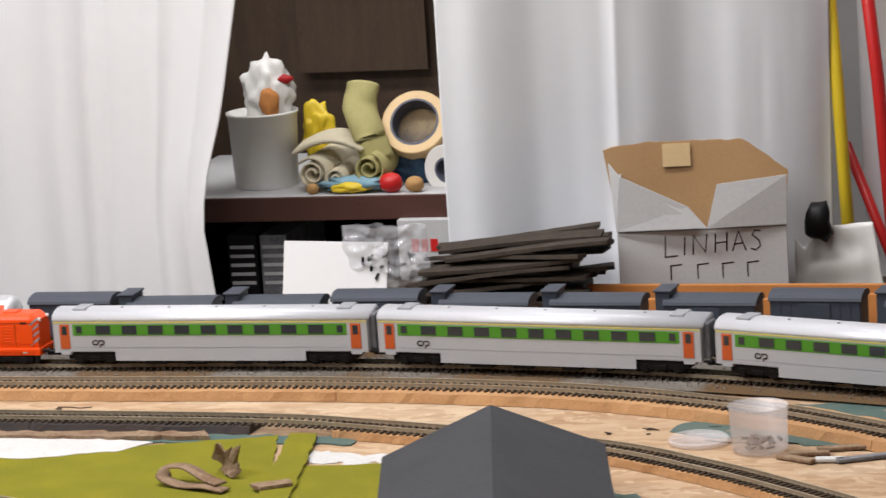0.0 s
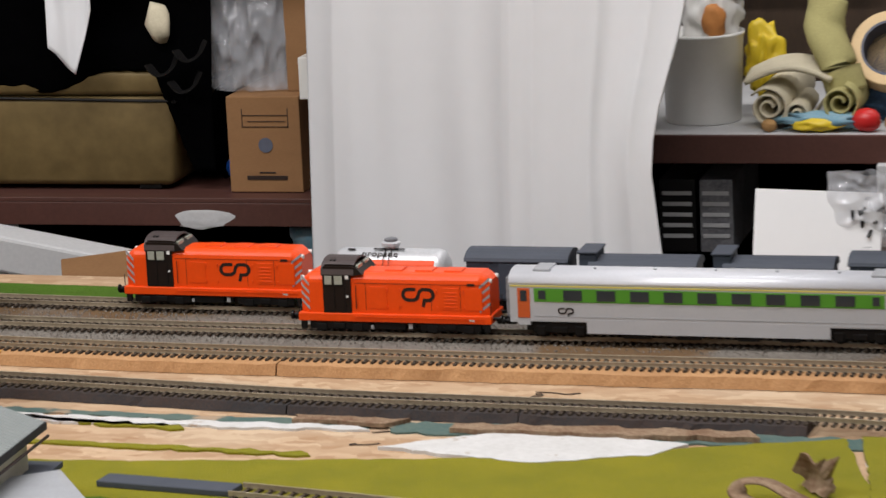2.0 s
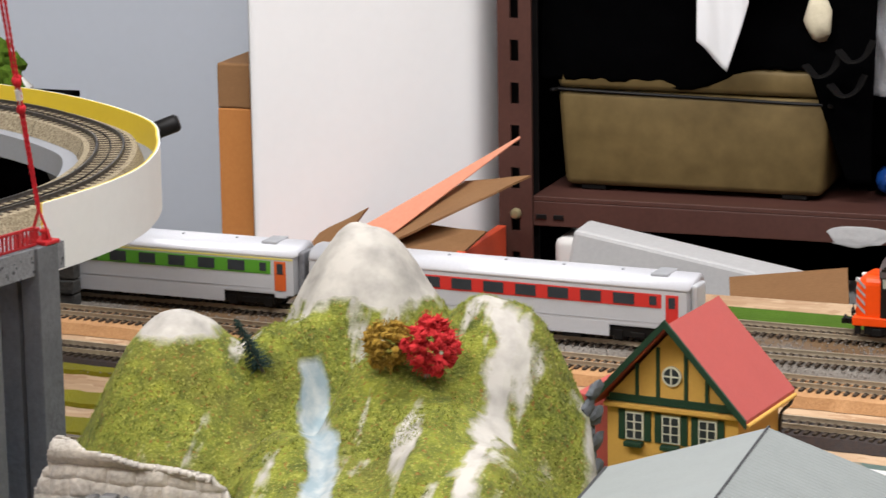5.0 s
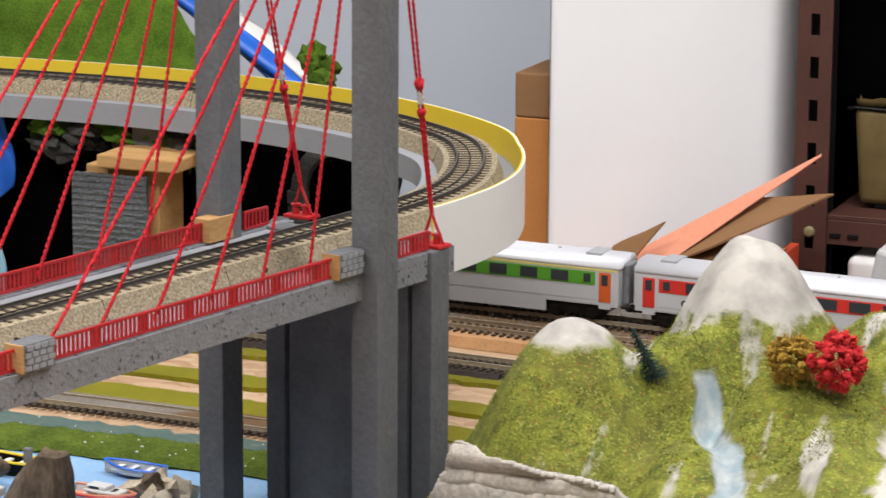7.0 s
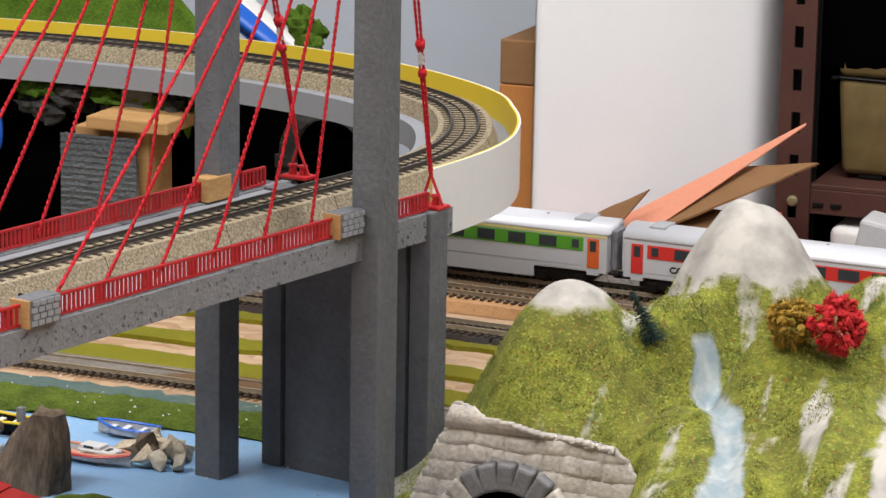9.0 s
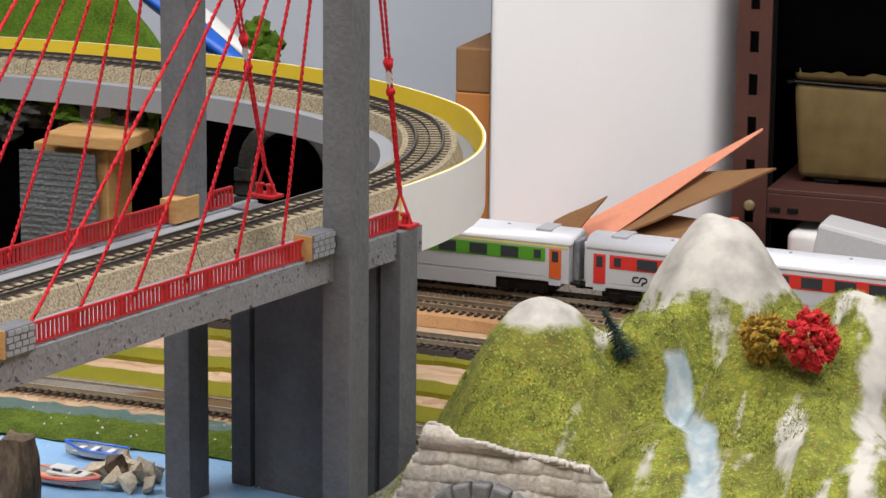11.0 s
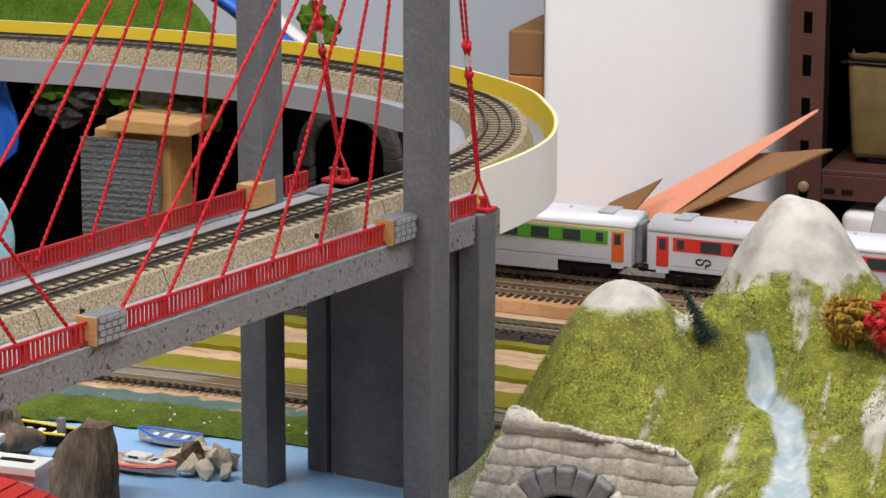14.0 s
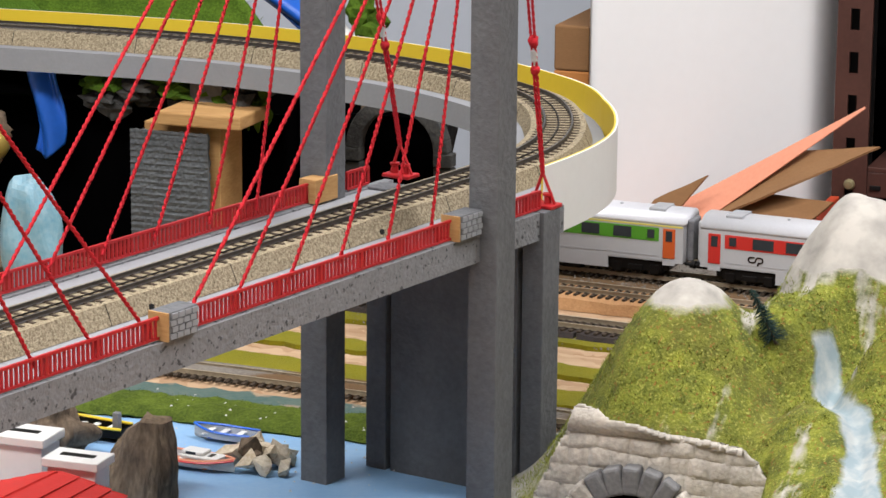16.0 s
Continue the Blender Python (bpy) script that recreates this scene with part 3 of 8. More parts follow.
patch("grass_mat", [(-0.773, 2.008), (-0.552, 1.999), (-0.429, 1.974), (-0.353, 1.926), (-0.293, 1.852), (-0.797, 1.859)], 0.0018, 0.0030, "grass_dark", "darker green grass inside the curved track", "grass mat", 14, 0.002)
patch("grass_strip", [(-0.950, 2.193), (-0.799, 2.176), (-0.647, 2.154), (-0.646, 2.147), (-0.820, 2.168), (-0.950, 2.183)], 0, 0.0016, "grass", "thin torn strip of grass mat", "grass", 15, 0.003)
patch("grass_strip", [(-0.900, 2.132), (-0.723, 2.118), (-0.550, 2.107), (-0.549, 2.100), (-0.736, 2.111), (-0.900, 2.123)], 0, 0.0014, "grass", "thin torn strip of grass mat", "grass", 16, 0.0025)
for k, (ya, yb) in enumerate(((2.238, 2.256), (2.170, 2.194), (2.112, 2.142))):
    patch("grass_strip", [(-1.02, ya - 0.012), (-1.02, yb - 0.012), (-1.2, yb), (-1.65, yb + 0.02), (-1.65, ya + 0.02), (-1.2, ya)], 0, 0.003, "grass", "yellow-green grass strip beside the track", "grass", 20 + k, 0.002)
# turned-up offcuts of mat and bark on the grass
bm = bmesh.new()
path = spline([(-0.236, 2.011, 0.0035), (-0.251, 2.016, 0.0050), (-0.271, 2.024, 0.0035), (-0.286, 2.031, 0.0070), (-0.285, 2.037, 0.0125), (-0.271, 2.036, 0.0130), (-0.254, 2.026, 0.0080), (-0.241, 2.017, 0.0065)], 6)
sweep(bm, path, [(-0.0055, -0.0005), (0.0055, -0.0005), (0.0045, 0.0009), (-0.0045, 0.0009)])
solid("curled_offcut", bm, "leather", "curled brown and grey strip offcut on grass", "offcut", smooth=True)
bm = thicken(grid(bmesh.new(), 16, 12, lambda u, v: Vector((-0.259 + 0.018 * u + 0.004 * math.sin(v * 4), 2.056 + 0.010 * math.cos(u * 3.4) * (1 - 0.4 * v), 0.003 + 0.022 * v * (0.45 + 0.55 * math.sin(u * 3.1)) + 0.002 * noise.noise(Vector((u * 5, v * 5, 2)))))), 0.0012)
solid("dry_offcut", bm, "leather", "crumpled dry brown offcut on the grass mat", "offcut")
patch("dry_offcut", [(-0.220, 2.019), (-0.197, 2.031), (-0.192, 2.021), (-0.211, 2.008)], 0.0042, 0.0065, "leather", "flat brown and grey offcut on grass", "offcut", 31, 0.001)
patch("paper_scrap", [(-0.189, 1.916), (-0.169, 1.911), (-0.171, 1.897), (-0.191, 1.902)], 0.0042, 0.0049, "plaster", "small white paper scrap on the grass", "paper", 32, 0.0003)
patch("dry_offcut", [(-0.105, 1.927), (-0.085, 1.933), (-0.083, 1.918), (-0.099, 1.915)], 0.0019, 0.005, "leather", "dark brown offcut at the mat's edge", "offcut", 33, 0.001)
# small scraps on the right of the board
for k, (x, y, l, a, mt) in enumerate(((0.141, 2.114, 0.030, 5, "leather"), (0.168, 2.129, 0.045, 12, "leather"), (0.158, 2.098, 0.02, 2, "plaster"), (0.185, 2.105, 0.05, 25, "grey_clutter"), (0.135, 2.100, 0.03, 150, "leather"), (0.210, 2.093, 0.04, 60, "strip_wood"))):
    bm = boxes((-l / 2, l / 2, -0.0035, 0.0035, 0.0007, 0.0035), bevel=0.0008)
    ob = solid("wood_splinter", bm, mt, "thin wood splinter on the board", "splinter", "scraps on the board")
    ob.matrix_world = pose(x, y, 0, 0, 0, a)

# clear plastic cup with its lid
cup = thing("plastic_cup", "clear frosted plastic cup holding grey screws", "cup", at=(0.107, 2.127, 0))
cup.scale = (0.935, 0.935, 0.935)
M["frosted"] = material("frosted_clear_plastic", (0.80, 0.76, 0.76), 0.25, amount=0.1, fine=300, bump=0.05, alpha=0.30)
part("cup_wall", lathe(bmesh.new(), [(0.0180, 0.0006), (0.0205, 0.0026), (0.0215, 0.034), (0.0225, 0.0345), (0.0210, 0.0345), (0.0198, 0.0030), (0.001, 0.0020)], 32), "frosted", cup, smooth=True)
bm = bmesh.new()
for i in range(26):
    a, r = rnd.uniform(0, 6.3), rnd.uniform(0, 0.014)
    p = Vector((r * math.cos(a), r * math.sin(a), 0.004 + rnd.uniform(0, 0.006)))
    q = p + Vector((rnd.uniform(-1, 1), rnd.uniform(-1, 1), rnd.uniform(-0.2, 0.5))).normalized() * 0.006
    rod(bm, p, q, 0.0012, 6)
part("screws", bm, "grey_clutter", cup, "grey metal screws")
lid = solid("clear_dish", lathe(bmesh.new(), [(0.021, 0.0007), (0.0215, 0.003), (0.0200, 0.0046), (0.0185, 0.003), (0.001, 0.0026)], 32), "frosted", "clear frosted plastic cup lid on the board", "lid", smooth=True)
lid.location = (0.062, 2.148, 0)


# ---- trains ----
def stroke(bm, pts, w, h):
    """A flat painted line standing on a side wall: points in x and z, on the y = 0 plane, as one ribbon."""
    q = [Vector((x, 0, z)) for x, z in pts]
    q = [p for i, p in enumerate(q) if i == 0 or (p - q[i - 1]).length > 1e-6]
    dirs = [(b - a).normalized() for a, b in zip(q, q[1:])]
    rows = []
    for i, p in enumerate(q):
        d0, d1 = dirs[max(0, i - 1)], dirs[min(i, len(dirs) - 1)]
        d = (d0 + d1).normalized()
        s = Vector((-d.z, 0, d.x)) * (w / 2) / max(0.6, d.dot(d1))
        rows.append([bm.verts.new(v) for v in (p - s, p + s, p + s - Vector((0, h, 0)), p - s - Vector((0, h, 0)))])
    for r0, r1 in zip(rows, rows[1:]):
        for k in range(4):
            j = (k + 1) % 4
            bm.faces.new((r0[k], r0[j], r1[j], r1[k]))
    bm.faces.new(rows[0][::-1])
    bm.faces.new(rows[-1])
    bmesh.ops.recalc_face_normals(bm, faces=bm.faces[:])
    return bm


def emblem(bm, cx, cz, s):
    """The railway's interlocked mark, as plain strokes."""
    arc = lambda x, z, r, a0, a1: [(x + r * math.cos(radians(a0 + (a1 - a0) * i / 7)), z + r * math.sin(radians(a0 + (a1 - a0) * i / 7))) for i in range(8)]
    r = 0.42 * s
    path = [(cx - 0.14 * s, cz + r), (cx - 0.6 * s, cz + r)] + arc(cx - 0.75 * s, cz, r, 90, 270) + [(cx - 0.30 * s, cz - r), (cx - 0.02 * s, cz - 0.62 * r), (cx + 0.14 * s, cz + 0.55 * r), (cx + 0.38 * s, cz + r)]
    path += arc(cx + 0.85 * s, cz, r, 90, -90) + [(cx + 0.55 * s, cz - r), (cx + 0.42 * s, cz - 0.95 * s)]
    stroke(bm, path, 0.27 * s, 0.00012)
    return bm


def wheels(parent, xs, wheelbase, r=0.0055, w=0.0165):
    for x in xs:
        bogie = part("bogie", boxes((x - wheelbase / 2 - 0.006, x + wheelbase / 2 + 0.006, -w / 2 - 0.002, -w / 2, 0.0035, 0.0085), (x - wheelbase / 2 - 0.006, x + wheelbase / 2 + 0.006, w / 2, w / 2 + 0.002, 0.0035, 0.0085),
                                    (x - 0.004, x + 0.004, -w / 2, w / 2, 0.004, 0.0095), (x - 0.003, x + 0.003, -w / 2 - 0.003, -w / 2 - 0.001, 0.002, 0.006),
                                    (x - wheelbase / 2 - 0.002, x - wheelbase / 2 + 0.002, -w / 2 - 0.0032, -w / 2 - 0.001, 0.003, 0.0075), (x + wheelbase / 2 - 0.002, x + wheelbase / 2 + 0.002, -w / 2 - 0.0032, -w / 2 - 0.001, 0.003, 0.0075), bevel=0.0004), "black", parent)
        for s in (-1, 1):
            for side in (-1, 1):
                bm = bmesh.new()
                lathe(bm, [(r * 0.45, -0.0012), (r, -0.0012), (r, 0.0010), (r * 1.1, 0.0012), (r * 1.1, 0.0017), (r * 0.3, 0.0017)], 18, pose(x + s * wheelbase / 2, side * 0.0083, r, 90 if side > 0 else -90, 0, 0))
                part("wheel", bm, "black", bogie)


def buffers(parent, x, d, z=0.0115):
    for s in (-1, 1):
        bm = bmesh.new()
        rod(bm, (x, s * 0.010, z), (x + d * 0.005, s * 0.010, z), 0.0011, 10)
        rod(bm, (x + d * 0.005, s * 0.010, z), (x + d * 0.0062, s * 0.010, z), 0.0026, 12)
        part("buffer", bm, "black", parent)
    bm = boxes((min(x, x + d * 0.0085), max(x, x + d * 0.0085), -0.002, 0.002, 0.006, 0.009), bevel=0.0004)
    box(bm, min(x + d * 0.007, x + d * 0.0095), max(x + d * 0.007, x + d * 0.0095), -0.004, 0.004, 0.0065, 0.0098, 0.0004)
    part("coupler", bm, "black", parent)


def hood(bm, x0, x1, half, z0, z1, r=0.0062, taper=(0, 1)):
    """A long rounded engine hood: flat sides, curved shoulders, a tapered outer end."""
    prof = [(-half, z0), (half, z0), (half, z1 - r)]
    prof += [(half - r + r * math.cos(a), z1 - r + r * math.sin(a)) for a in (0.35, 0.75, 1.15)]
    prof += [(half - r * 1.2, z1), (-half + r * 1.2, z1)]
    prof += [(-half + r - r * math.cos(a), z1 - r + r * math.sin(a)) for a in (1.15, 0.75, 0.35)] + [(-half, z1 - r)]
    ends = {1: ((0.0, 0.78), (0.0030, 0.90), (0.0068, 1.0)), 0: ((0.0, 0.985), (0.0004, 0.995), (0.0009, 1.0))}
    secs = [(x0 + a, k) for a, k in ends[taper[0]]] + [(x1 - a, k) for a, k in ends[taper[1]][::-1]]
    rings = [[bm.verts.new((x, a * k, z0 + (b - z0) * (1 - (1 - k) * 0.8))) for a, b in prof] for x, k in secs]
    n = len(prof)
    for r0, r1 in zip(rings, rings[1:]):
        for i in range(n):
            j = (i + 1) % n
            bm.faces.new((r0[j], r0[i], r1[i], r1[j]))
    bm.faces.new(rings[0])
    bm.faces.new(rings[-1][::-1])
    bmesh.ops.recalc_face_normals(bm, faces=bm.faces[:])
    return bm


def locomotive(at, rz, label):
    L, W = 0.134, 0.0155
    ob = thing("locomotive", label, "locomotive", "orange diesel locomotives", at, rz)
    part("long_hood", hood(bmesh.new(), 0.036, L - 0.0015, 0.0140, 0.0140, 0.0415), "orange", ob)
    part("short_hood", hood(bmesh.new(), 0.0015, 0.0185, 0.0140, 0.0140, 0.0408, taper=(1, 0)), "orange", ob)
    part("sill", boxes((0, L, -W, W, 0.0085, 0.0142), bevel=0.0006), "orange", ob)
    cab = bmesh.new()
    prof = [(0.0180, 0.0145), (0.0375, 0.0145), (0.0375, 0.0392), (0.0462, 0.0405), (0.0415, 0.0462), (0.0385, 0.0470), (0.0185, 0.0470), (0.0180, 0.0400)]
    a = [cab.verts.new((x, -0.0149, z)) for x, z in prof]
    b = [cab.verts.new((x, 0.0149, z)) for x, z in prof]
    cab.faces.new(a)
    cab.faces.new(b[::-1])
    for i in range(len(prof)):
        j = (i + 1) % len(prof)
        cab.faces.new((a[j], a[i], b[i], b[j]))
    bmesh.ops.bevel(cab, geom=[e for e in cab.edges if all(v.co.z > 0.041 for v in e.verts)], offset=0.0011, segments=2, affect="EDGES")
    cab = part("cab", cab, "cab_brown", ob, "dark brown driver's cab")
    for x0, x1 in ((0.0195, 0.0245), (0.0262, 0.0318)):
        part("window", boxes((x0, x1, -0.01530, -0.0148, 0.0335, 0.0395), bevel=0.0002), "pane_pale", cab)
    part("window", boxes((0.0340, 0.0362, -0.0153, -0.0148, 0.0375, 0.0400)), "white_paint", cab)
    part("door_line", boxes((0.0258, 0.0261, -0.01525, -0.0148, 0.0155, 0.0330), (0.0335, 0.0338, -0.01525, -0.0148, 0.0150, 0.0400), (0.0185, 0.0335, -0.01525, -0.0148, 0.0325, 0.0328)), "black", cab)
    part("handle", boxes((0.0345, 0.0357, -0.0158, -0.0148, 0.0250, 0.0262)), "white_paint", cab)
    arc = [(-0.0154 * math.cos(radians(a)), 0.0405 + 0.0096 * math.sin(radians(a)) ** 0.7) for a in range(0, 181, 15)]
    # roof colour is raised to look lit from above
    part("cab_roof", shell(bmesh.new(), 0.0172, 0.0400, arc + [(y * 0.95, z - 0.0012) for y, z in arc[::-1]]), "umber_lit", cab, "brown-grey rounded roof, its lit tone put into the colour", smooth=False)
    part("roof_box", boxes((0.0222, 0.0236, -0.0100, -0.0060, 0.0478, 0.0494), (0.0246, 0.0260, -0.0100, -0.0060, 0.0478, 0.0494), bevel=0.0003), "black", cab)
    part("rear_window", boxes((0.0408, 0.0428, -0.0125, -0.0030, 0.0430, 0.0465), (0.0408, 0.0428, 0.0030, 0.0125, 0.0430, 0.0465), bevel=0.0003), "pane_pale", cab)
    # panel seams, filler caps, lamps and rails along the hood
    seams = bmesh.new()
    for x in (0.0475, 0.0930, 0.1130):
        box(seams, x - 0.00012, x + 0.00012, -0.01415, -0.0139, 0.0165, 0.0350)
    for z in (0.0345,):
        box(seams, 0.0400, 0.1300, -0.01415, -0.0139, z, z + 0.00022)
    part("seam", seams, "logo", ob)
    for x in (0.0500, 0.1000, 0.1160):
        part("hood_door", boxes((x, x + 0.0120, -0.01430, -0.0139, 0.0175, 0.0325), bevel=0.0002), "orange", ob)
    for x in (0.0650, 0.0860, 0.1060):
        part("roof_hatch", boxes((x - 0.006, x + 0.006, -0.006, 0.006, 0.0410, 0.0424), bevel=0.0005), "orange", ob)
    bm = bmesh.new()
    emblem(bm, 0.0835, 0.0275, 0.0086)
    mk = part("emblem", bm, "logo", ob, "dark brown painted railway mark")
    mk.location = (0, -0.01405, 0)
    part("number_plate", boxes((0.1180, 0.1230, -0.0144, -0.0139, 0.0340, 0.0356)), "logo", ob)
    part("number_plate", boxes((0.1190, 0.1225, -0.0157, -0.0150, 0.0105, 0.0120)), "white_paint", ob)
    for x, d in ((L - 0.0014, 1), (0.0014, -1)):
        st = bmesh.new()
        for k in range(4):
            z = 0.0165 + k * 0.0054
            xa, xb = x - d * 0.0066, x - d * 0.0002
            a = [Vector((xa, -0.01425, z - 0.0006)), Vector((xb, -0.01125, z + 0.0046)), Vector((xb, -0.01125, z + 0.0066)), Vector((xa, -0.01425, z + 0.0014))]
            vs = [st.verts.new(v) for v in a] + [st.verts.new(v + Vector((0, 0.0006, 0))) for v in a]
            for f in ((0, 1, 2, 3), (4, 7, 6, 5), (0, 4, 5, 1), (1, 5, 6, 2), (2, 6, 7, 3), (3, 7, 4, 0)):
                st.faces.new([vs[i] for i in f])
        part("warning_stripe", st, "hatch_grey", ob, "dull white warning stripes")
        for y in (-0.0095, 0.0095):
            part("headlamp", rod(bmesh.new(), (x - d * 0.002, y * 0.86, 0.0365), (x + d * 0.0006, y * 0.86, 0.0365), 0.0015, 10), "white_paint", ob)
        for y in (-0.0142, 0.0142):
            part("handrail", rod(bmesh.new(), (x + d * 0.0008, y, 0.0145), (x + d * 0.0008, y, 0.0225), 0.00035, 6), "logo", ob)
        buffers(ob, L if d > 0 else 0, d)
        part("step", boxes((x - d * 0.002 - 0.002, x - d * 0.002 + 0.002, -0.0150, -0.0125, 0.0030, 0.0088), bevel=0.0004), "black", ob)
    part("running_rail", boxes((0.040, 0.130, -0.0160, -0.0156, 0.0118, 0.0122)), "orange", ob)
    part("fuel_tank", boxes((0.052, 0.074, -0.0130, 0.0130, 0.0030, 0.0086), (0.0755, 0.081, -0.013, -0.010, 0.004, 0.0086), bevel=0.0006), "black", ob)
    part("plate", boxes((0.0500, 0.0518, -0.0133, -0.0125, 0.0035, 0.0060)), "coach_grey", ob)
    part("plate", boxes((0.0762, 0.0790, -0.0134, -0.0128, 0.0040, 0.0075)), "coach_grey", ob)
    part("underframe", boxes((0.008, L - 0.008, -0.0105, 0.0105, 0.0040, 0.0088), bevel=0.0006), "black", ob)
    for x in (0.0285, 0.1055):
        part("side_frame", boxes((x - 0.021, x + 0.021, -0.0142, -0.0112, 0.0030, 0.0082), (x - 0.016, x - 0.009, -0.0148, -0.0140, 0.0022, 0.0070), (x + 0.009, x + 0.016, -0.0148, -0.0140, 0.0022, 0.0070), (x - 0.004, x + 0.004, -0.0150, -0.0140, 0.0040, 0.0075), bevel=0.0005), "black", ob)
    # louvres, grab irons and hinges that break up the hood's side
    for k in range(5):
        part("louvre", boxes((0.1020, 0.1105, -0.01455, -0.0140, 0.0190 + k * 0.0024, 0.0200 + k * 0.0024), bevel=0.0002), "orange", ob)
    for x in (0.0620, 0.0705, 0.0960, 0.1145):
        part("hinge", boxes((x, x + 0.0009, -0.0147, -0.0140, 0.0185, 0.0200), (x, x + 0.0009, -0.0147, -0.0140, 0.0300, 0.0315)), "orange", ob)
    part("grab_iron", rod(bmesh.new(), (0.0410, -0.0150, 0.0175), (0.0410, -0.0150, 0.0330), 0.0003, 6), "logo", ob)
    wheels(ob, (0.0285, 0.1055), 0.026)
    return ob


def shell(bm, x0, x1, pts):
    """A side profile (y, z) drawn out along x."""
    a = [bm.verts.new((x0, y, z)) for y, z in pts]
    b = [bm.verts.new((x1, y, z)) for y, z in pts]
    n = len(pts)
    for i in range(n):
        j = (i + 1) % n
        bm.faces.new((a[i], a[j], b[j], b[i]))
    bm.faces.new(a[::-1])
    bm.faces.new(b)
    bmesh.ops.recalc_face_normals(bm, faces=bm.faces[:])
    return bm


def coach(at, rz, label, band, door, line, group, wide=False):
    L, W = 0.262, 0.0158
    ob = thing("passenger_coach", label, "passenger coach", group, at, rz)
    part("body", shell(bmesh.new(), 0.0, L, [(-W, 0.0118), (-W, 0.0362), (W, 0.0362), (W, 0.0118)]), "coach_grey", ob)
    arc = [(math.cos(radians(a)), math.sin(radians(a))) for a in range(0, 181, 9)]
    roof = [(-W * math.copysign(abs(c) ** 0.8, c), 0.0364 + 0.0086 * k ** 0.9) for c, k in arc]
    part("roof", shell(bmesh.new(), -0.0006, L + 0.0006, roof), "coach_roof", ob, smooth=True)
    for s in (-1, 1):
        y0, y1 = sorted((s * W, s * (W + 0.00025)))
        part("colour_band", boxes((0.0165, L - 0.0165, y0, y1, 0.0250, 0.0340)), band, ob)
        if line:
            part("roof_line", boxes((0.0005, L - 0.0005, y0, y1, 0.0350, 0.0360)), "yellow_line", ob)
    for x in (0.0145, L - 0.0260):
        part("roof_hatch", boxes((x, x + 0.0115, -0.0095, 0.0095, 0.0425, 0.0456), bevel=0.0006), "hatch_grey", ob)
    part("roof_rib", boxes(*[(x, x + 0.001, -0.0125, 0.0125, 0.0405, 0.0412) for x in (0.06, 0.1, 0.14, 0.18, 0.22)]), "coach_roof", ob)
    s = -1
    yo = -(W + 0.0006)
    n = 9
    step = (L - 0.062) / n
    for i in range(n):
        x = 0.0315 + step * (i + 0.5)
        w = 0.0066 if not wide else 0.0074
        fr = part("window", boxes((x - w, x + w, yo + 0.0002, -W, 0.0256, 0.0337), bevel=0.0002), band, ob)
        part("pane", boxes((x - w + 0.0004, x + w - 0.0004, yo - 0.0001, -W, 0.0262, 0.0331)), "pane", fr)
    for x in (0.0220, L - 0.0220):
        fr = part("window", boxes((x - 0.0030, x + 0.0030, yo + 0.0002, -W, 0.0262, 0.0334), bevel=0.0002), band, ob)
        part("pane", boxes((x - 0.0024, x + 0.0024, yo - 0.0001, -W, 0.0270, 0.0326)), "pane", fr)
    for x in (0.0095, L - 0.0095):
        d = part("door", boxes((x - 0.0042, x + 0.0042, yo + 0.0001, -W, 0.0142, 0.0340), bevel=0.0002), door, ob)
        part("pane", boxes((x - 0.0022, x + 0.0022, yo - 0.0001, -W, 0.0255, 0.0325)), "pane", d)
        part("step", boxes((x - 0.0042, x + 0.0042, -W - 0.0002, -W + 0.004, 0.0095, 0.0112)), "coach_grey", ob)
    for x, d in ((0, -1), (L, 1)):
        bm = boxes((min(x, x + d * 0.0045), max(x, x + d * 0.0045), -0.0085, 0.0085, 0.012, 0.0395), bevel=0.0012)
        part("gangway", bm, "grey_clutter" if not wide else "silver", ob)
        buffers(ob, x, d, 0.0105)
    part("underframe", boxes((0.010, L - 0.010, -0.0125, 0.0125, 0.0050, 0.0120), bevel=0.0008), "black", ob)
    for k, x in enumerate((0.075, 0.110, 0.150, 0.178)):
        part("underfloor_box", boxes((x, x + 0.019 - 0.002 * k, -0.0145, 0.0145, 0.0012, 0.0060), bevel=0.0006), "black", ob)
    for s in (-1, 1):
        y0, y1 = sorted((s * (W - 0.0010), s * (W + 0.00015)))
        sk = boxes((0.0, 0.0140, y0, y1, 0.0112, 0.0137), (0.0140, 0.0515, y0, y1, 0.0126, 0.0137), (0.0515, L - 0.0515, y0, y1, 0.0044, 0.0137), (L - 0.0515, L - 0.0140, y0, y1, 0.0126, 0.0137), (L - 0.0140, L, y0, y1, 0.0112, 0.0137))
        part("skirt", sk, "coach_grey", ob)
    for x in (0.033, L - 0.033):
        part("bogie_frame", boxes((x - 0.0185, x + 0.0185, -0.0136, -0.0110, 0.0040, 0.0108), (x - 0.016, x - 0.010, -0.0143, -0.0130, 0.0024, 0.0085), (x + 0.010, x + 0.016, -0.0143, -0.0130, 0.0024, 0.0085), (x - 0.005, x + 0.005, -0.0143, -0.0130, 0.0040, 0.0078), bevel=0.0005), "black", ob)
    for x in (0.055, 0.095, 0.135, 0.175, 0.215):
        part("roof_vent", lathe(bmesh.new(), [(0.0011, 0.0440), (0.0011, 0.0456), (0.0005, 0.0458)], 10, pose(x, -0.003, 0)), "hatch_grey", ob)
    part("side_line", boxes((0.0165, L - 0.0165, -W - 0.00022, -W, 0.0152, 0.0155)), "hatch_grey", ob)
    bm = bmesh.new()
    emblem(bm, 0.0375, 0.0192, 0.0040)
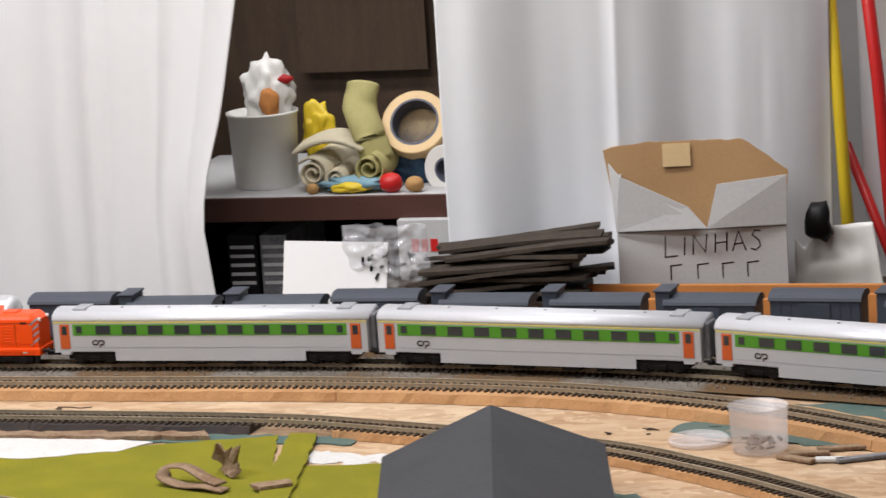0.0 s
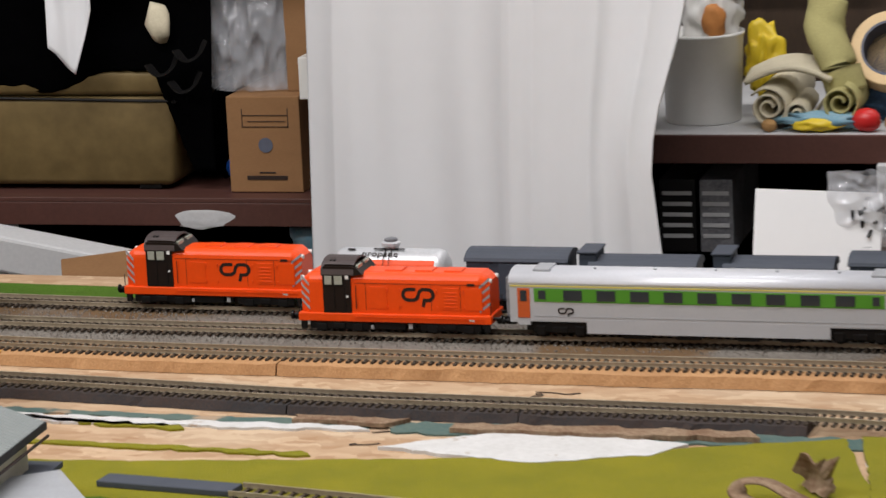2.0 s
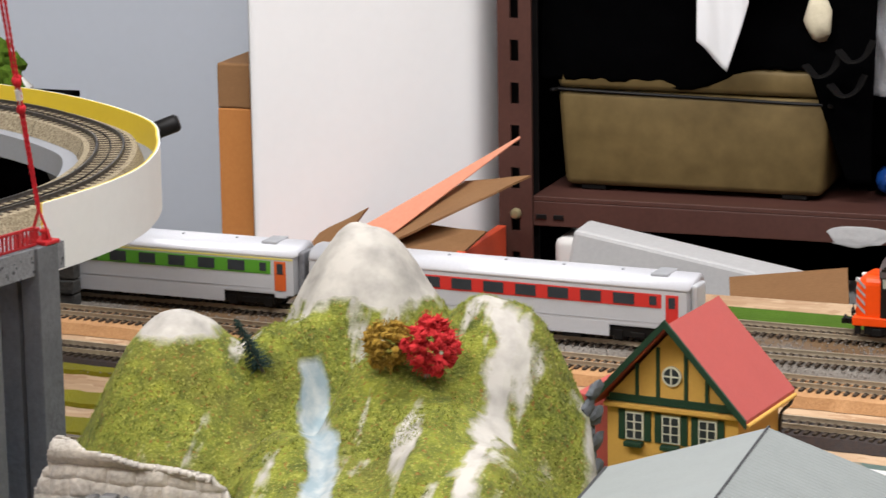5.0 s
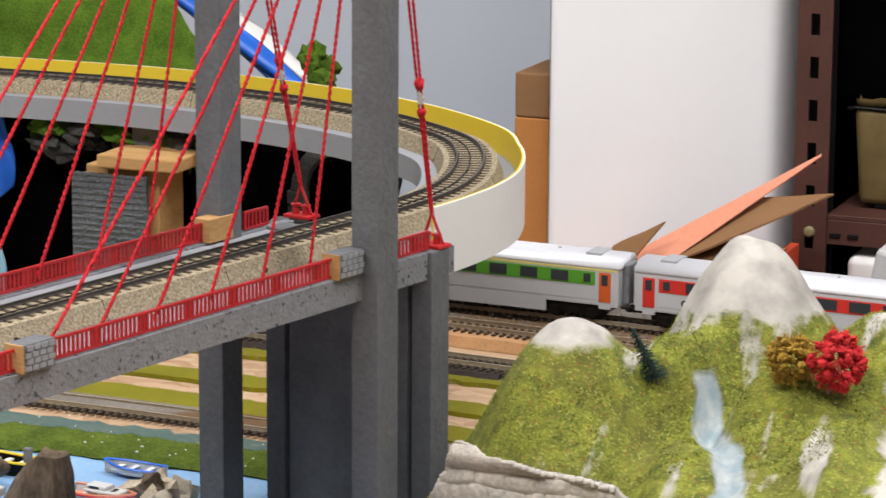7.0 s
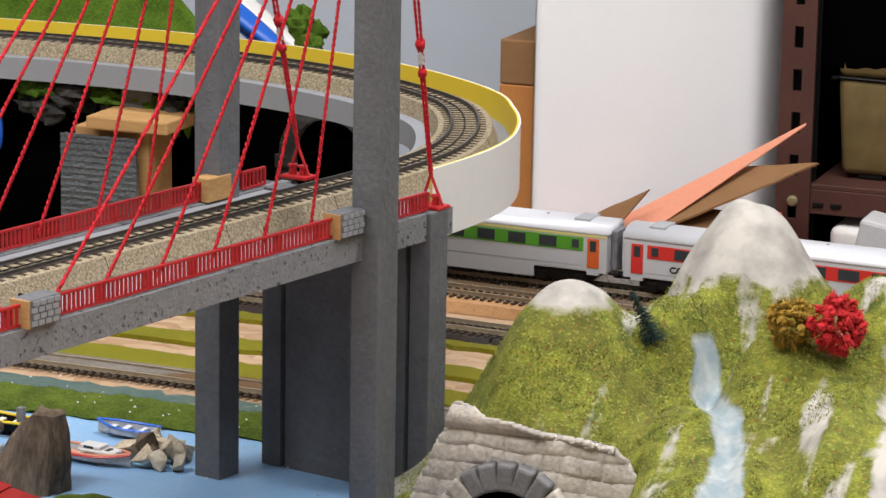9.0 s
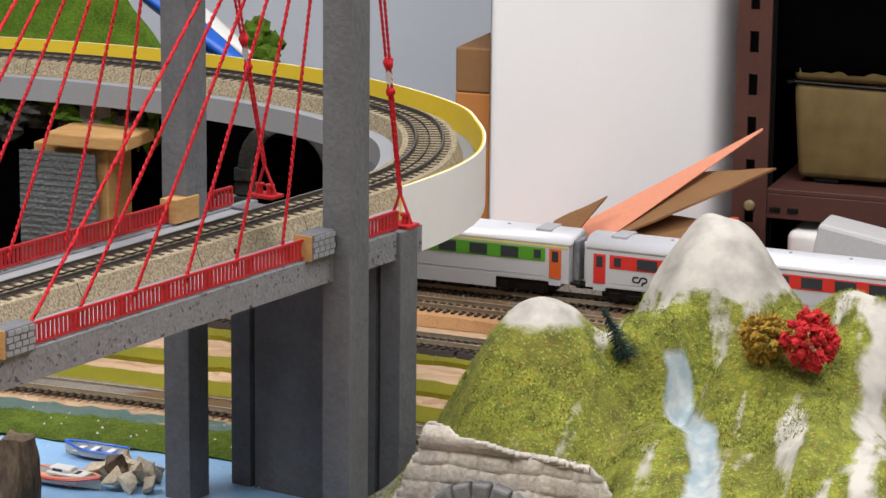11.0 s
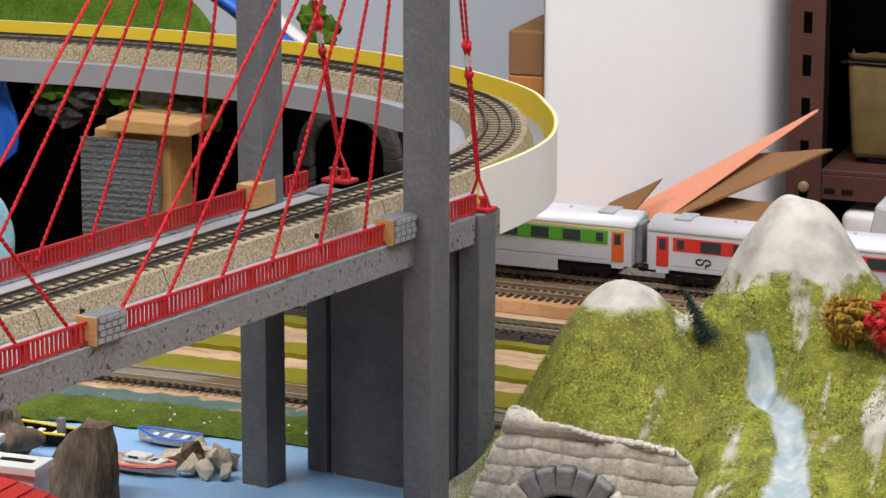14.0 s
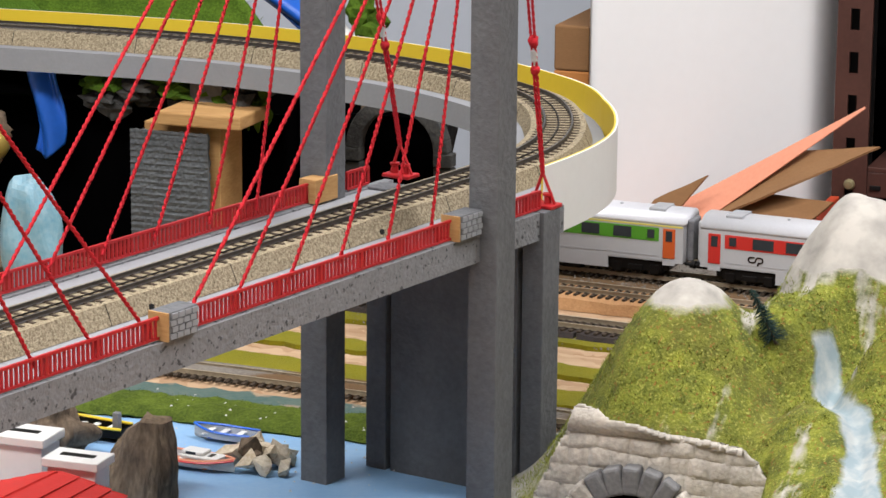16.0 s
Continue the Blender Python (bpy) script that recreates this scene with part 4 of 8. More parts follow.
    part("emblem", bm, "logo", ob).location = (0, -W - 0.0002, 0)
    wheels(ob, (0.033, L - 0.033), 0.026)
    return ob


def tank_wagon(at, rz):
    L = 0.092
    ob = thing("tank_wagon", "silver tank wagon with an orange band and dome", "tank wagon", "", at, rz)
    tank = bmesh.new()
    lathe(tank, [(0.004, 0.0), (0.0105, 0.0016), (0.0146, 0.0045), (0.0158, 0.008), (0.0158, 0.076), (0.0146, 0.0795), (0.0105, 0.0824), (0.004, 0.084)], 32, pose(0.004, 0, 0.0257, 0, 90, 0))
    part("tank", tank, "silver", ob, smooth=True)
    band = bmesh.new()
    prof = [(-0.0162 * math.cos(radians(a)), 0.0257 + 0.0162 * math.sin(radians(a))) for a in (-40, -22, -4, 14, 28, 40)]
    prof += [(-0.0150 * math.cos(radians(a)), 0.0257 + 0.0150 * math.sin(radians(a))) for a in (40, 28, 14, -4, -22, -40)]
    part("orange_band", shell(band, 0.012, 0.080, prof), "orange", ob)
    dome = part("dome", lathe(bmesh.new(), [(0.0055, 0.0397), (0.0055, 0.0432), (0.0066, 0.0436), (0.0066, 0.0458), (0.0052, 0.0466), (0.0040, 0.0468)], 20, pose(0.046, 0, 0)), "silver", ob)
    part("valve", lathe(bmesh.new(), [(0.0046, 0.0466), (0.0046, 0.0484), (0.0030, 0.0490)], 14, pose(0.046, 0, 0)), "grey_clutter", dome)
    part("walkway", boxes((0.035, 0.057, -0.0058, -0.0040, 0.0418, 0.0424), (0.0165, 0.0215, -0.0062, -0.0040, 0.0414, 0.0420)), "black", ob)
    lad = bmesh.new()
    for x in (0.044, 0.048):
        sweep(lad, [Vector(p) for p in ((x, -0.0172, 0.0120), (x, -0.0172, 0.0300), (x, -0.0140, 0.0372), (x, -0.0054, 0.0420))], ring(0.0004, 6))
    for k in range(6):
        rod(lad, (0.044, -0.0172, 0.0140 + k * 0.0031), (0.048, -0.0172, 0.0140 + k * 0.0031), 0.0003, 6)
    part("ladder", lad, "black", ob)
    word("lettering", "propane", 0.0078, pose(0.0275, -0.0112, 0.0382, 34, 0, 0), "logo", ob, "black painted word")
    part("tank_plate", boxes((0.0735, 0.0785, -0.0172, -0.0166, 0.0300, 0.0330)), "yellow_line", ob, "yellow hazard plate")
    part("frame", boxes((0, L, -0.013, 0.013, 0.0085, 0.0120), (0.002, 0.010, -0.014, 0.014, 0.0085, 0.0135), (0.082, 0.090, -0.014, 0.014, 0.0085, 0.0135), bevel=0.0005), "black", ob)
    buffers(ob, 0, -1)
    buffers(ob, L, 1)
    wheels(ob, (0.018, 0.074), 0.0001)
    return ob


def goods_wagon(at, rz, L=0.098, cabin=False, low=False, label="dark slate-blue covered goods wagon with a curved roof"):
    ob = thing("goods_wagon", label, "goods wagon", "dark goods wagons", at, rz)
    W, zt = 0.0150, 0.0370 if not low else 0.0330
    part("body", boxes((0.0068 if cabin else 0, L, -W, W, 0.0095, zt), bevel=0.0005), "slate", ob)
    roof = [(-W - 0.0012, zt - 0.0004)] + [(-(W + 0.0012) * math.cos(radians(a)), zt + 0.0062 * math.sin(radians(a))) for a in range(0, 181, 20)] + [(W + 0.0012, zt - 0.0004)]
    x0 = 0.0065 if cabin else -0.0012
    part("roof", shell(bmesh.new(), x0, L + 0.0012, roof), "slate_roof", ob)
    if cabin:
        c = part("brakeman_cabin", boxes((0.0, 0.0120, -W * 0.82, W * 0.82, 0.0095, zt + 0.0095), bevel=0.0005), "slate", ob)
        part("cabin_roof", boxes((-0.0012, 0.0132, -W * 0.92, W * 0.92, zt + 0.0095, zt + 0.0110), bevel=0.0005), "slate_roof", c)
    part("rib", boxes(*[(x - 0.0005, x + 0.0005, -W - 0.0004, -W, 0.0100, zt - 0.001) for x in np.linspace(0.008, L - 0.008, 8).tolist()]), "slate", ob)
    part("door", boxes((L / 2 - 0.012, L / 2 + 0.012, -W - 0.0008, -W, 0.0110, zt - 0.002), bevel=0.0002), "slate", ob)
    part("frame", boxes((0.001, L - 0.001, -0.012, 0.012, 0.0065, 0.0096)), "black", ob)
    buffers(ob, 0, -1)
    buffers(ob, L, 1)
    wheels(ob, (0.022, L - 0.022), 0.0001)
    return ob


RAIL_TOP = 0.0073


def on_track(key, x, length):
    """The place and turn of a vehicle whose left end stands at x on a track."""
    pts = fr if key == "front" else bk
    y0, y1 = y_on(pts, x), y_on(pts, x + length)
    return (x, y0, RAIL_TOP), math.degrees(math.atan2(y1 - y0, length))


locomotive(*on_track("front", -0.638, 0.134), "orange diesel model locomotive with a dark brown cab")
locomotive(*on_track("back", -0.788, 0.134), "orange diesel model locomotive on the rear track")
coach(*on_track("front", -0.491, 0.262), "grey passenger coach with a green window band", "coach_green", "coach_orange", True, "passenger coaches")
coach(*on_track("front", -0.218, 0.262), "grey passenger coach with a green window band", "coach_green", "coach_orange", True, "passenger coaches")
coach(*on_track("front", 0.055, 0.262), "grey passenger coach with a green window band", "coach_green", "coach_orange", True, "passenger coaches")
coach(*on_track("front", -1.415, 0.262), "grey passenger coach with a green window band", "coach_green", "coach_orange", True, "passenger coaches")
coach(*on_track("front", -1.141, 0.262), "grey passenger coach with a red window band", "coach_red", "coach_red", False, "passenger coaches", True)
tank_wagon(*on_track("back", -0.640, 0.092))
goods_wagon(*on_track("back", -0.537, 0.070), L=0.070)
goods_wagon(*on_track("back", -0.459, 0.079), L=0.079, cabin=True, low=True, label="low slate-blue goods wagon with a brakeman's cabin")
goods_wagon(*on_track("back", -0.368, 0.079), L=0.079, cabin=True, low=True, label="low slate-blue goods wagon with a brakeman's cabin")
goods_wagon(*on_track("back", -0.277, 0.070), L=0.070)
goods_wagon(*on_track("back", -0.195, 0.079), L=0.079, cabin=True, low=True, label="low slate-blue goods wagon with a brakeman's cabin")
goods_wagon(*on_track("back", -0.104, 0.079), L=0.079, cabin=True, low=True, label="low slate-blue goods wagon with a brakeman's cabin")
goods_wagon(*on_track("back", -0.013, 0.079), L=0.079, cabin=True, low=True, label="low slate-blue goods wagon with a brakeman's cabin")
goods_wagon(*on_track("back", 0.078, 0.070), L=0.070)
goods_wagon(*on_track("back", 0.160, 0.079), L=0.079, cabin=True, low=True, label="low slate-blue goods wagon with a brakeman's cabin")


# ---- the cable-stayed bridge and the raised curve behind it ----
def deck_x(y):
    return -1.2115 + 0.2417 * (y - 2.0)


UP = Vector((0.235, 0.972, 0)).normalized()          # the way the bridge runs
ACROSS = Vector((UP.y, -UP.x, 0))                    # towards its near side
HALF = 0.0585
FOOT = -0.0335


def on_deck(y, side=0.0, z=0.128):
    """A place on the deck, side metres towards the near edge."""
    return Vector((deck_x(y), y, z)) + ACROSS * side


bridge = thing("cable_stayed_bridge", "grey wooden cable-stayed model bridge with red cords", "model bridge")
part("deck", sweep(bmesh.new(), [on_deck(1.15, 0, 0), on_deck(2.075, 0, 0)], [(-HALF + 0.006, 0.1185), (HALF - 0.006, 0.1185), (HALF - 0.006, 0.1275), (-HALF + 0.006, 0.1275)]), "deck", bridge)
for s in (-1, 1):
    part("edge_beam", sweep(bmesh.new(), [on_deck(1.15, s * (HALF - 0.003), 0), on_deck(2.078, s * (HALF - 0.003), 0)], [(-0.003, 0.1135), (0.003, 0.1135), (0.003, 0.1285), (-0.003, 0.1285)]), "beam", bridge, "pitted grey edge beam")
TOP = 0.392
COLS = {1: on_deck(2.005, HALF + 0.0015, 0), -1: on_deck(2.022, -HALF - 0.0015, 0)}
turn = Matrix.Rotation(math.atan2(-UP.x, UP.y), 4, "Z")
for s, c in COLS.items():
    bm = bmesh.new()
    box(bm, -0.0088, 0.0088, -0.0090, 0.0090, FOOT, TOP + 0.02, 0.0006, Matrix.Translation(c) @ turn)
    part("tower_column", bm, "concrete", bridge, "grey painted tower column")
bm = bmesh.new()
mid = (COLS[1] + COLS[-1]) / 2
box(bm, -HALF - 0.01, HALF + 0.01, -0.008, 0.008, TOP - 0.02, TOP + 0.01, 0.0006, Matrix.Translation(mid) @ turn)
part("cross_beam", bm, "concrete", bridge)
# the end pier: two posts with a wall between them
end = on_deck(2.062, 0, 0)
for c in (-0.047, HALF - 0.004):
    bm = bmesh.new()
    box(bm, c - 0.0066, c + 0.0066, -0.0085, 0.0085, FOOT, 0.1290, 0.0006, Matrix.Translation(end) @ turn)
    part("pier_post", bm, "concrete", bridge)
bm = bmesh.new()
box(bm, -0.0372, HALF - 0.0138, -0.008, 0.008, FOOT, 0.1183, 0, Matrix.Translation(end) @ turn)
part("pier_wall", bm, "concrete", bridge)
for s in (-1, 1):
    bm = bmesh.new()
    box(bm, -0.0098, 0.0098, -0.0105, 0.0105, FOOT, TOP + 0.02, 0.0006, Matrix.Translation(on_deck(1.50, s * (HALF + 0.0015), 0)) @ turn)
    part("tower_column", bm, "concrete", bridge, "grey painted tower column")

# railings between masonry blocks
BLOCKS = {1: (1.752, 1.984), -1: (1.690, 2.012)}


def railing(y0, y1, side, name="railing"):
    rl = part(name, bmesh.new(), "rail_red", bridge, "dark red plastic railing")
    a, b = on_deck(y0, side, 0.1288), on_deck(y1, side, 0.1288)
    bm = bmesh.new()
    for z, h in ((0.0006, 0.0012), (0.0098, 0.0013)):
        sweep(bm, [a, b], [(-0.0008, z), (0.0008, z), (0.0008, z + h), (-0.0008, z + h)])
    n = int((b - a).length / 0.0031)
    for i in range(n + 1):
        p = a.lerp(b, i / n)
        thick = 0.0009 if i % 11 == 0 else 0.0006
        box(bm, -thick, thick, -thick, thick, 0.001, 0.0105, 0, Matrix.Translation(p) @ turn)
    bm.to_mesh(rl.data)
    bm.free()
    return rl


for s in (1, -1):
    ya, yb = BLOCKS[s]
    e = s * (HALF - 0.003)
    railing(1.2, ya - 0.010, e)
    railing(ya + 0.010, yb - 0.010, e)
    railing(yb + 0.026, 2.058, e)
    for k, y in enumerate((ya, yb)):
        bm = bmesh.new()
        box(bm, -0.0055, 0.0055, -0.0105, 0.0105, 0.1287, 0.1420, 0.0004, Matrix.Translation(on_deck(y, e, 0)) @ turn)
        blk = part("masonry_block", bm, "concrete" if s == 1 else "tan_wood", bridge, "grey stone-printed wood block" if s == 1 else "bare pale wood block")
        if s == 1:
            cut = bmesh.new()
            box(cut, -0.0056, 0.0056, -0.0114, -0.0104, 0.1287, 0.1419, 0, Matrix.Translation(on_deck(y, e, 0)) @ turn)
            part("end_grain", cut, "tan_wood", blk, "bare wood end of the block")
            for r in range(4):
                for c in range(4):
                    bm = bmesh.new()
                    o = 0.0012 if r % 2 else 0
                    box(bm, 0.0054, 0.0062, -0.0098 + c * 0.0048 + o, -0.0098 + c * 0.0048 + o + 0.0040, 0.1295 + r * 0.0031, 0.1295 + r * 0.0031 + 0.0025, 0, Matrix.Translation(on_deck(y, e, 0)) @ turn)
                    part("stone", bm, "deck", blk)

# red cords from the deck's edges to the tower
def cord(a, b, r=0.00105, parent=bridge, name="cord"):
    bm = bmesh.new()
    a, b = Vector(a), Vector(b)
    n = int((b - a).length / 0.0011)
    path = [a.lerp(b, i / n) for i in range(n + 1)]
    (p, s, u) = frames([a, b])[0]
    for k in (0, math.pi):
        pts = [q + (s * math.cos(i * 0.95 + k) + u * math.sin(i * 0.95 + k)) * r * 0.40 for i, q in enumerate(path)]
        sweep(bm, pts, ring(r * 0.66, 5), caps=False)
    return part(name, bm, "rope", parent, smooth=True)


for s, tops in ((1, (1.762, 1.797, 1.838, 1.878, 1.918, 1.957)), (-1, (1.758, 1.792, 1.832, 1.872, 1.916, 1.955))):
    for k, y in enumerate(tops):
        cord(on_deck(y, s * (HALF - 0.0045), 0.1340), COLS[s] + Vector((0, 0, TOP - 0.004 * k)) - UP * 0.011)
    # cords of the next tower, crossing towards the camera
    for k, y in enumerate((1.735, 1.700, 1.662, 1.625)):
        cord(on_deck(y, s * (HALF - 0.0045), 0.1340), on_deck(1.512, s * HALF, TOP - 0.004 * k))

# back stays: doubled cord, knots, turnbuckle and anchor plate
for s, y in ((1, 2.066), (-1, 2.085)):
    base = on_deck(y, s * (HALF - 0.006), 0.1290)
    head = COLS[s] + Vector((0, 0, TOP)) + UP * 0.010
    stay = part("anchor_plate", boxes((-0.009, 0.009, -0.006, 0.006, 0, 0.0022), bevel=0.0006), "rail_red", bridge, "red plastic anchor plate")
    stay.matrix_local = Matrix.Translation(base) @ turn
    for k in (-0.004, 0.003):
        pin = part("pin", lathe(bmesh.new(), [(0.0022, 0.002), (0.0018, 0.006), (0.0028, 0.0066), (0.0028, 0.0078), (0.001, 0.008)], 12, pose(k, 0, 0)), "rail_red", stay)
    apex = base + Vector((0, 0, 0.0150)) + (head - base).normalized() * 0.004
    tri = bmesh.new()
    for q in ((-0.0065, 0), (0.0075, 0)):
        rod(tri, base + turn.to_3x3() @ Vector((q[0], 0, 0.002)), apex, 0.0009, 6)
    part("hanger", tri, "rail_red", bridge)
    d = (head - apex)
    for off in (-0.0012, 0.0012):
        cord(apex + ACROSS * off * 0.5, head + ACROSS * off * 2, 0.0009)
    for f, r in ((0.235, 0.0026), (0.30, 0.0030)):
        kn = bmesh.new()
        lump(kn, apex + d * f, (r, r, r * 1.25), int(f * 100), 0.2, 2)
        part("knot", kn, "rope", bridge, smooth=True)
    p = apex + d * 0.268
    tb = bmesh.new()
    rod(tb, p - d.normalized() * 0.003, p + d.normalized() * 0.003, 0.0019, 10)
    rod(tb, p - d.normalized() * 0.006, p + d.normalized() * 0.006, 0.0008, 8)
    part("turnbuckle", tb, "silver", bridge, "small metal turnbuckle")

# the line over the bridge and round the raised curve
CURVE = [on_deck(1.2, 0, 0), on_deck(1.5, 0, 0), on_deck(1.8, 0, 0), on_deck(2.0, 0, 0), Vector((-1.183, 2.13, 0.0)), Vector((-1.187, 2.212, 0.0)), Vector((-1.216, 2.292, 0.0)), Vector((-1.256, 2.340, 0.0)),
         Vector((-1.33, 2.390, 0.0)), Vector((-1.43, 2.425, 0.0)), Vector((-1.55, 2.440, 0.0)), Vector((-1.75, 2.430, 0.0)), Vector((-2.0, 2.40, 0.0))]
cv = spline([(p[0], p[1], p[2]) for p in CURVE], 10)
bed = thing("track_bed", "speckled beige moulded ballast bed over the bridge", "track bed")
part("bed", sweep(bmesh.new(), cv, [(-0.0205, 0.1278), (0.0205, 0.1278), (0.0165, 0.1375), (-0.0165, 0.1375)]), "bed", bed)
for p, d in resample(cv, 0.0945)[5:]:
    part("joint", sweep(bmesh.new(), [p - d * 0.0002, p + d * 0.0002], [(-0.0206, 0.1279), (0.0206, 0.1279), (0.0166, 0.1376), (-0.0166, 0.1376)]), "black", bed)
for p, d in [(p + d * 0.03, d) for p, d in resample(cv, 0.189)[3:]]:
    hole = part("cable_hole", rod(bmesh.new(), (0, -0.0199, 0), (0, -0.0170, 0), 0.0018, 14), "black", bed)
    hole.matrix_local = Matrix.Translation((p.x, p.y, p.z + 0.1302)) @ Matrix.Rotation(math.atan2(d.y, d.x), 4, "Z")
up = thing("railway_track", "black-sleepered model track over the bridge and curve", "railway track", "model railway tracks")
up.location = (0, 0, 0.1372)
for s in (-1, 1):
    web = [(s * 0.00825 + a, b) for a, b in ((-0.0008, 0.0008), (0.0008, 0.0008), (0.0004, 0.0014), (0.0005, 0.0030), (-0.0005, 0.0030), (-0.0004, 0.0014))]
    part("rail", sweep(bmesh.new(), cv, web), "dark_rail", up, "blackened rail")
part("third_rail", sweep(bmesh.new(), cv, [(-0.0003, 0.0008), (0.0003, 0.0008), (0.0003, 0.0014), (-0.0003, 0.0014)]), "black", up, "centre contact strip")
LATER.append((up, resample(cv, 0.0078)))
curve = [p for p in cv if p.y > 2.066]
inner = [Vector((p.x, p.y, p.z)) for p in curve]
ramp = thing("raised_curve", "grey wooden raised curve with a yellow and white guard band", "model viaduct")
part("ramp", sweep(bmesh.new(), inner, [(-0.030, 0.1120), (0.028, 0.1120), (0.028, 0.1276), (-0.030, 0.1276)]), "deck", ramp)
side_of = [d.cross(Vector((0, 0, 1))).normalized() for d in [(b - a).normalized() for a, b in zip(inner, inner[1:])] + [(inner[-1] - inner[-2]).normalized()]]
band_path = [p + s * (0.047 - 0.018 * min(1, k / 22)) - Vector((0, 0, 0.004 * min(1, k / 30))) for k, (p, s) in enumerate(zip(inner, side_of))]
part("guard_outside", sweep(bmesh.new(), band_path, [(0.0004, 0.1090), (0.0014, 0.1090), (0.0014, 0.1490), (0.0004, 0.1490)]), "band_white", ramp, "white outer face of the guard band")
part("guard_inside", sweep(bmesh.new(), band_path, [(-0.0008, 0.1279), (0.0004, 0.1279), (0.0004, 0.1490), (-0.0008, 0.1490)]), "band_yellow", ramp, "yellow inner face of the guard band")
for x, y in ((-1.505, 2.432),):
    part("support", boxes((x - 0.012, x + 0.012, y - 0.012, y + 0.012, FOOT, 0.112), bevel=0.0006), "concrete", ramp)
solid("grey_post", boxes((-1.316, -1.300, 2.453, 2.471, 0.0, 0.112), (-1.302, -1.278, 2.458, 2.466, 0.104, 0.112), bevel=0.0006), "concrete", "grey wooden post behind the raised curve", "post")
cap = solid("rubber_stopper", lathe(bmesh.new(), [(0.005, 0), (0.0062, 0.002), (0.0062, 0.016), (0.0045, 0.018)], 16, pose(0, 0, 0, 0, 70, 20)), "black", "black rubber knob on the post behind the guard band", "knob", smooth=True)
cap.location = (-1.281, 2.462, 0.112)

# bridge and curve are built at a round size, then set to their true place and size
ANCHOR = Vector((-0.62, 0.543, 0.482))
SET = Matrix.Translation(ANCHOR) @ Matrix.Scale(0.935, 4) @ Matrix.Translation(-ANCHOR)
for ob in (bridge, bed, up, ramp):
    ob.matrix_world = SET @ ob.matrix_basis

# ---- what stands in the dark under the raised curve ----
# two black sheets added as the deep shade under the curve
slab("backdrop", -2.3, -1.425, 2.60, 2.64, -0.03, 0.105, "cloth_and_shade_black", "black sheet standing for the darkness behind the curve", "backdrop")
slab("cloth_screen", -2.2, -1.405, 2.326, 2.332, 0.0, 0.1115, "cloth_and_shade_black", "black sheet standing for the shade under the raised curve", "screen")
post = thing("wood_post", "pale cut wood post with a block on top", "wood post", at=(-1.452, 2.27, 0))
part("post", boxes((-0.026, 0.027, 0.0, 0.035, 0, 0.113), bevel=0.0008), "tan_wood", post)
part("block", boxes((-0.012, 0.046, -0.012, 0.030, 0.1135, 0.1222), bevel=0.0012), "tan_wood", post)
face = solid("stone_face_sheet", grid(bmesh.new(), 60, 60, lambda u, v: Vector((-1.484 + 0.054 * u, 2.262 - 0.0009 * abs(math.sin(v * 62)) - 0.0007 * noise.noise(Vector((u * 22, v * 50, 0))), 0.028 + 0.081 * v))), "grey_rock", "grey moulded stone sheet leaning on a post", "stone sheet")
mod = face.modifiers.new("thick", "SOLIDIFY")
mod.thickness = 0.003
portal = thing("tunnel_portal", "dark grey stone tunnel mouth in the hillside", "tunnel portal", at=(-1.352, 2.40, 0))
for k in range(13):
    a = math.pi * (k + 0.5) / 13
    bm = bmesh.new()
    box(bm, -0.0044, 0.0044, -0.007, 0.004, 0.026, 0.036, 0.0008, Matrix.Translation((0, 0, 0.080)) @ Matrix.Rotation(math.pi / 2 - a, 4, "Y"))
    part("arch_stone", bm, "dark_rock", portal)
for s in (-1, 1):
    for r in range(8):
        part("wall_stone", boxes((min(s * 0.026, s * 0.039), max(s * 0.026, s * 0.039), -0.006 - 0.001 * (r % 2), 0.004, r * 0.010 + 0.0004, r * 0.010 + 0.0096), bevel=0.0008), "dark_rock", portal)
# black panel closes the arch and stands for the darkness within
part("dark_inside", boxes((-0.040, 0.030, 0.0062, 0.0082, 0.0, 0.100)), "cloth_and_shade_black", portal, "black panel standing for the dark in the tunnel")
solid("strut", rod(bmesh.new(), (-1.352, 2.45, 0.0), (-1.330, 2.45, 0.098), 0.0045, 10), "black", "black diagonal strut under the raised curve", "strut")
hill = thing("hill", "steep green grass hill behind the raised curve", "model hill")


def hill_at(u, v):
    z = 0.108 + 0.212 * v
    right = -1.487 - 1.05 * (z - 0.124)
    x = -2.1 + (right + 2.1) * u
    return Vector((x, 2.50 + 0.5 * (z - 0.1) - 0.03 * math.sin(u * 3.1) + 0.012 * noise.noise(Vector((u * 6, v * 6, 3))), z + 0.004 * noise.noise(Vector((u * 5, v * 4, 1)))))


part("slope", thicken(grid(bmesh.new(), 60, 34, hill_at), -0.006), "leafy", hill, smooth=True)
dk = part("crag", thicken(grid(bmesh.new(), 40, 30, lambda u, v: hill_at(u * (0.78 - 0.30 * v), v) + Vector((0, -0.014 - 0.006 * noise.noise(Vector((u * 9, v * 9, 7))), 0.0))), -0.004), "grass_dark", hill, "dark green overgrown crag", smooth=True)
# black block added below the slope, its colour standing for the dark there
part("base", boxes((-2.1, -1.50, 2.49, 2.58, 0.0, 0.106)), "cloth_and_shade_black", hill, "black block carrying the hill and standing for the dark below")
bush = thing("green_bush", "bright green foam bush behind the guard band", "bush", at=(-1.416, 2.50, 0.0))
bm = bmesh.new()
for k in range(9):
    lump(bm, (rnd.uniform(-0.009, 0.009), rnd.uniform(-0.004, 0.004), 0.146 + rnd.uniform(-0.012, 0.012)), (0.009, 0.007, 0.009), k, 0.35, 2)
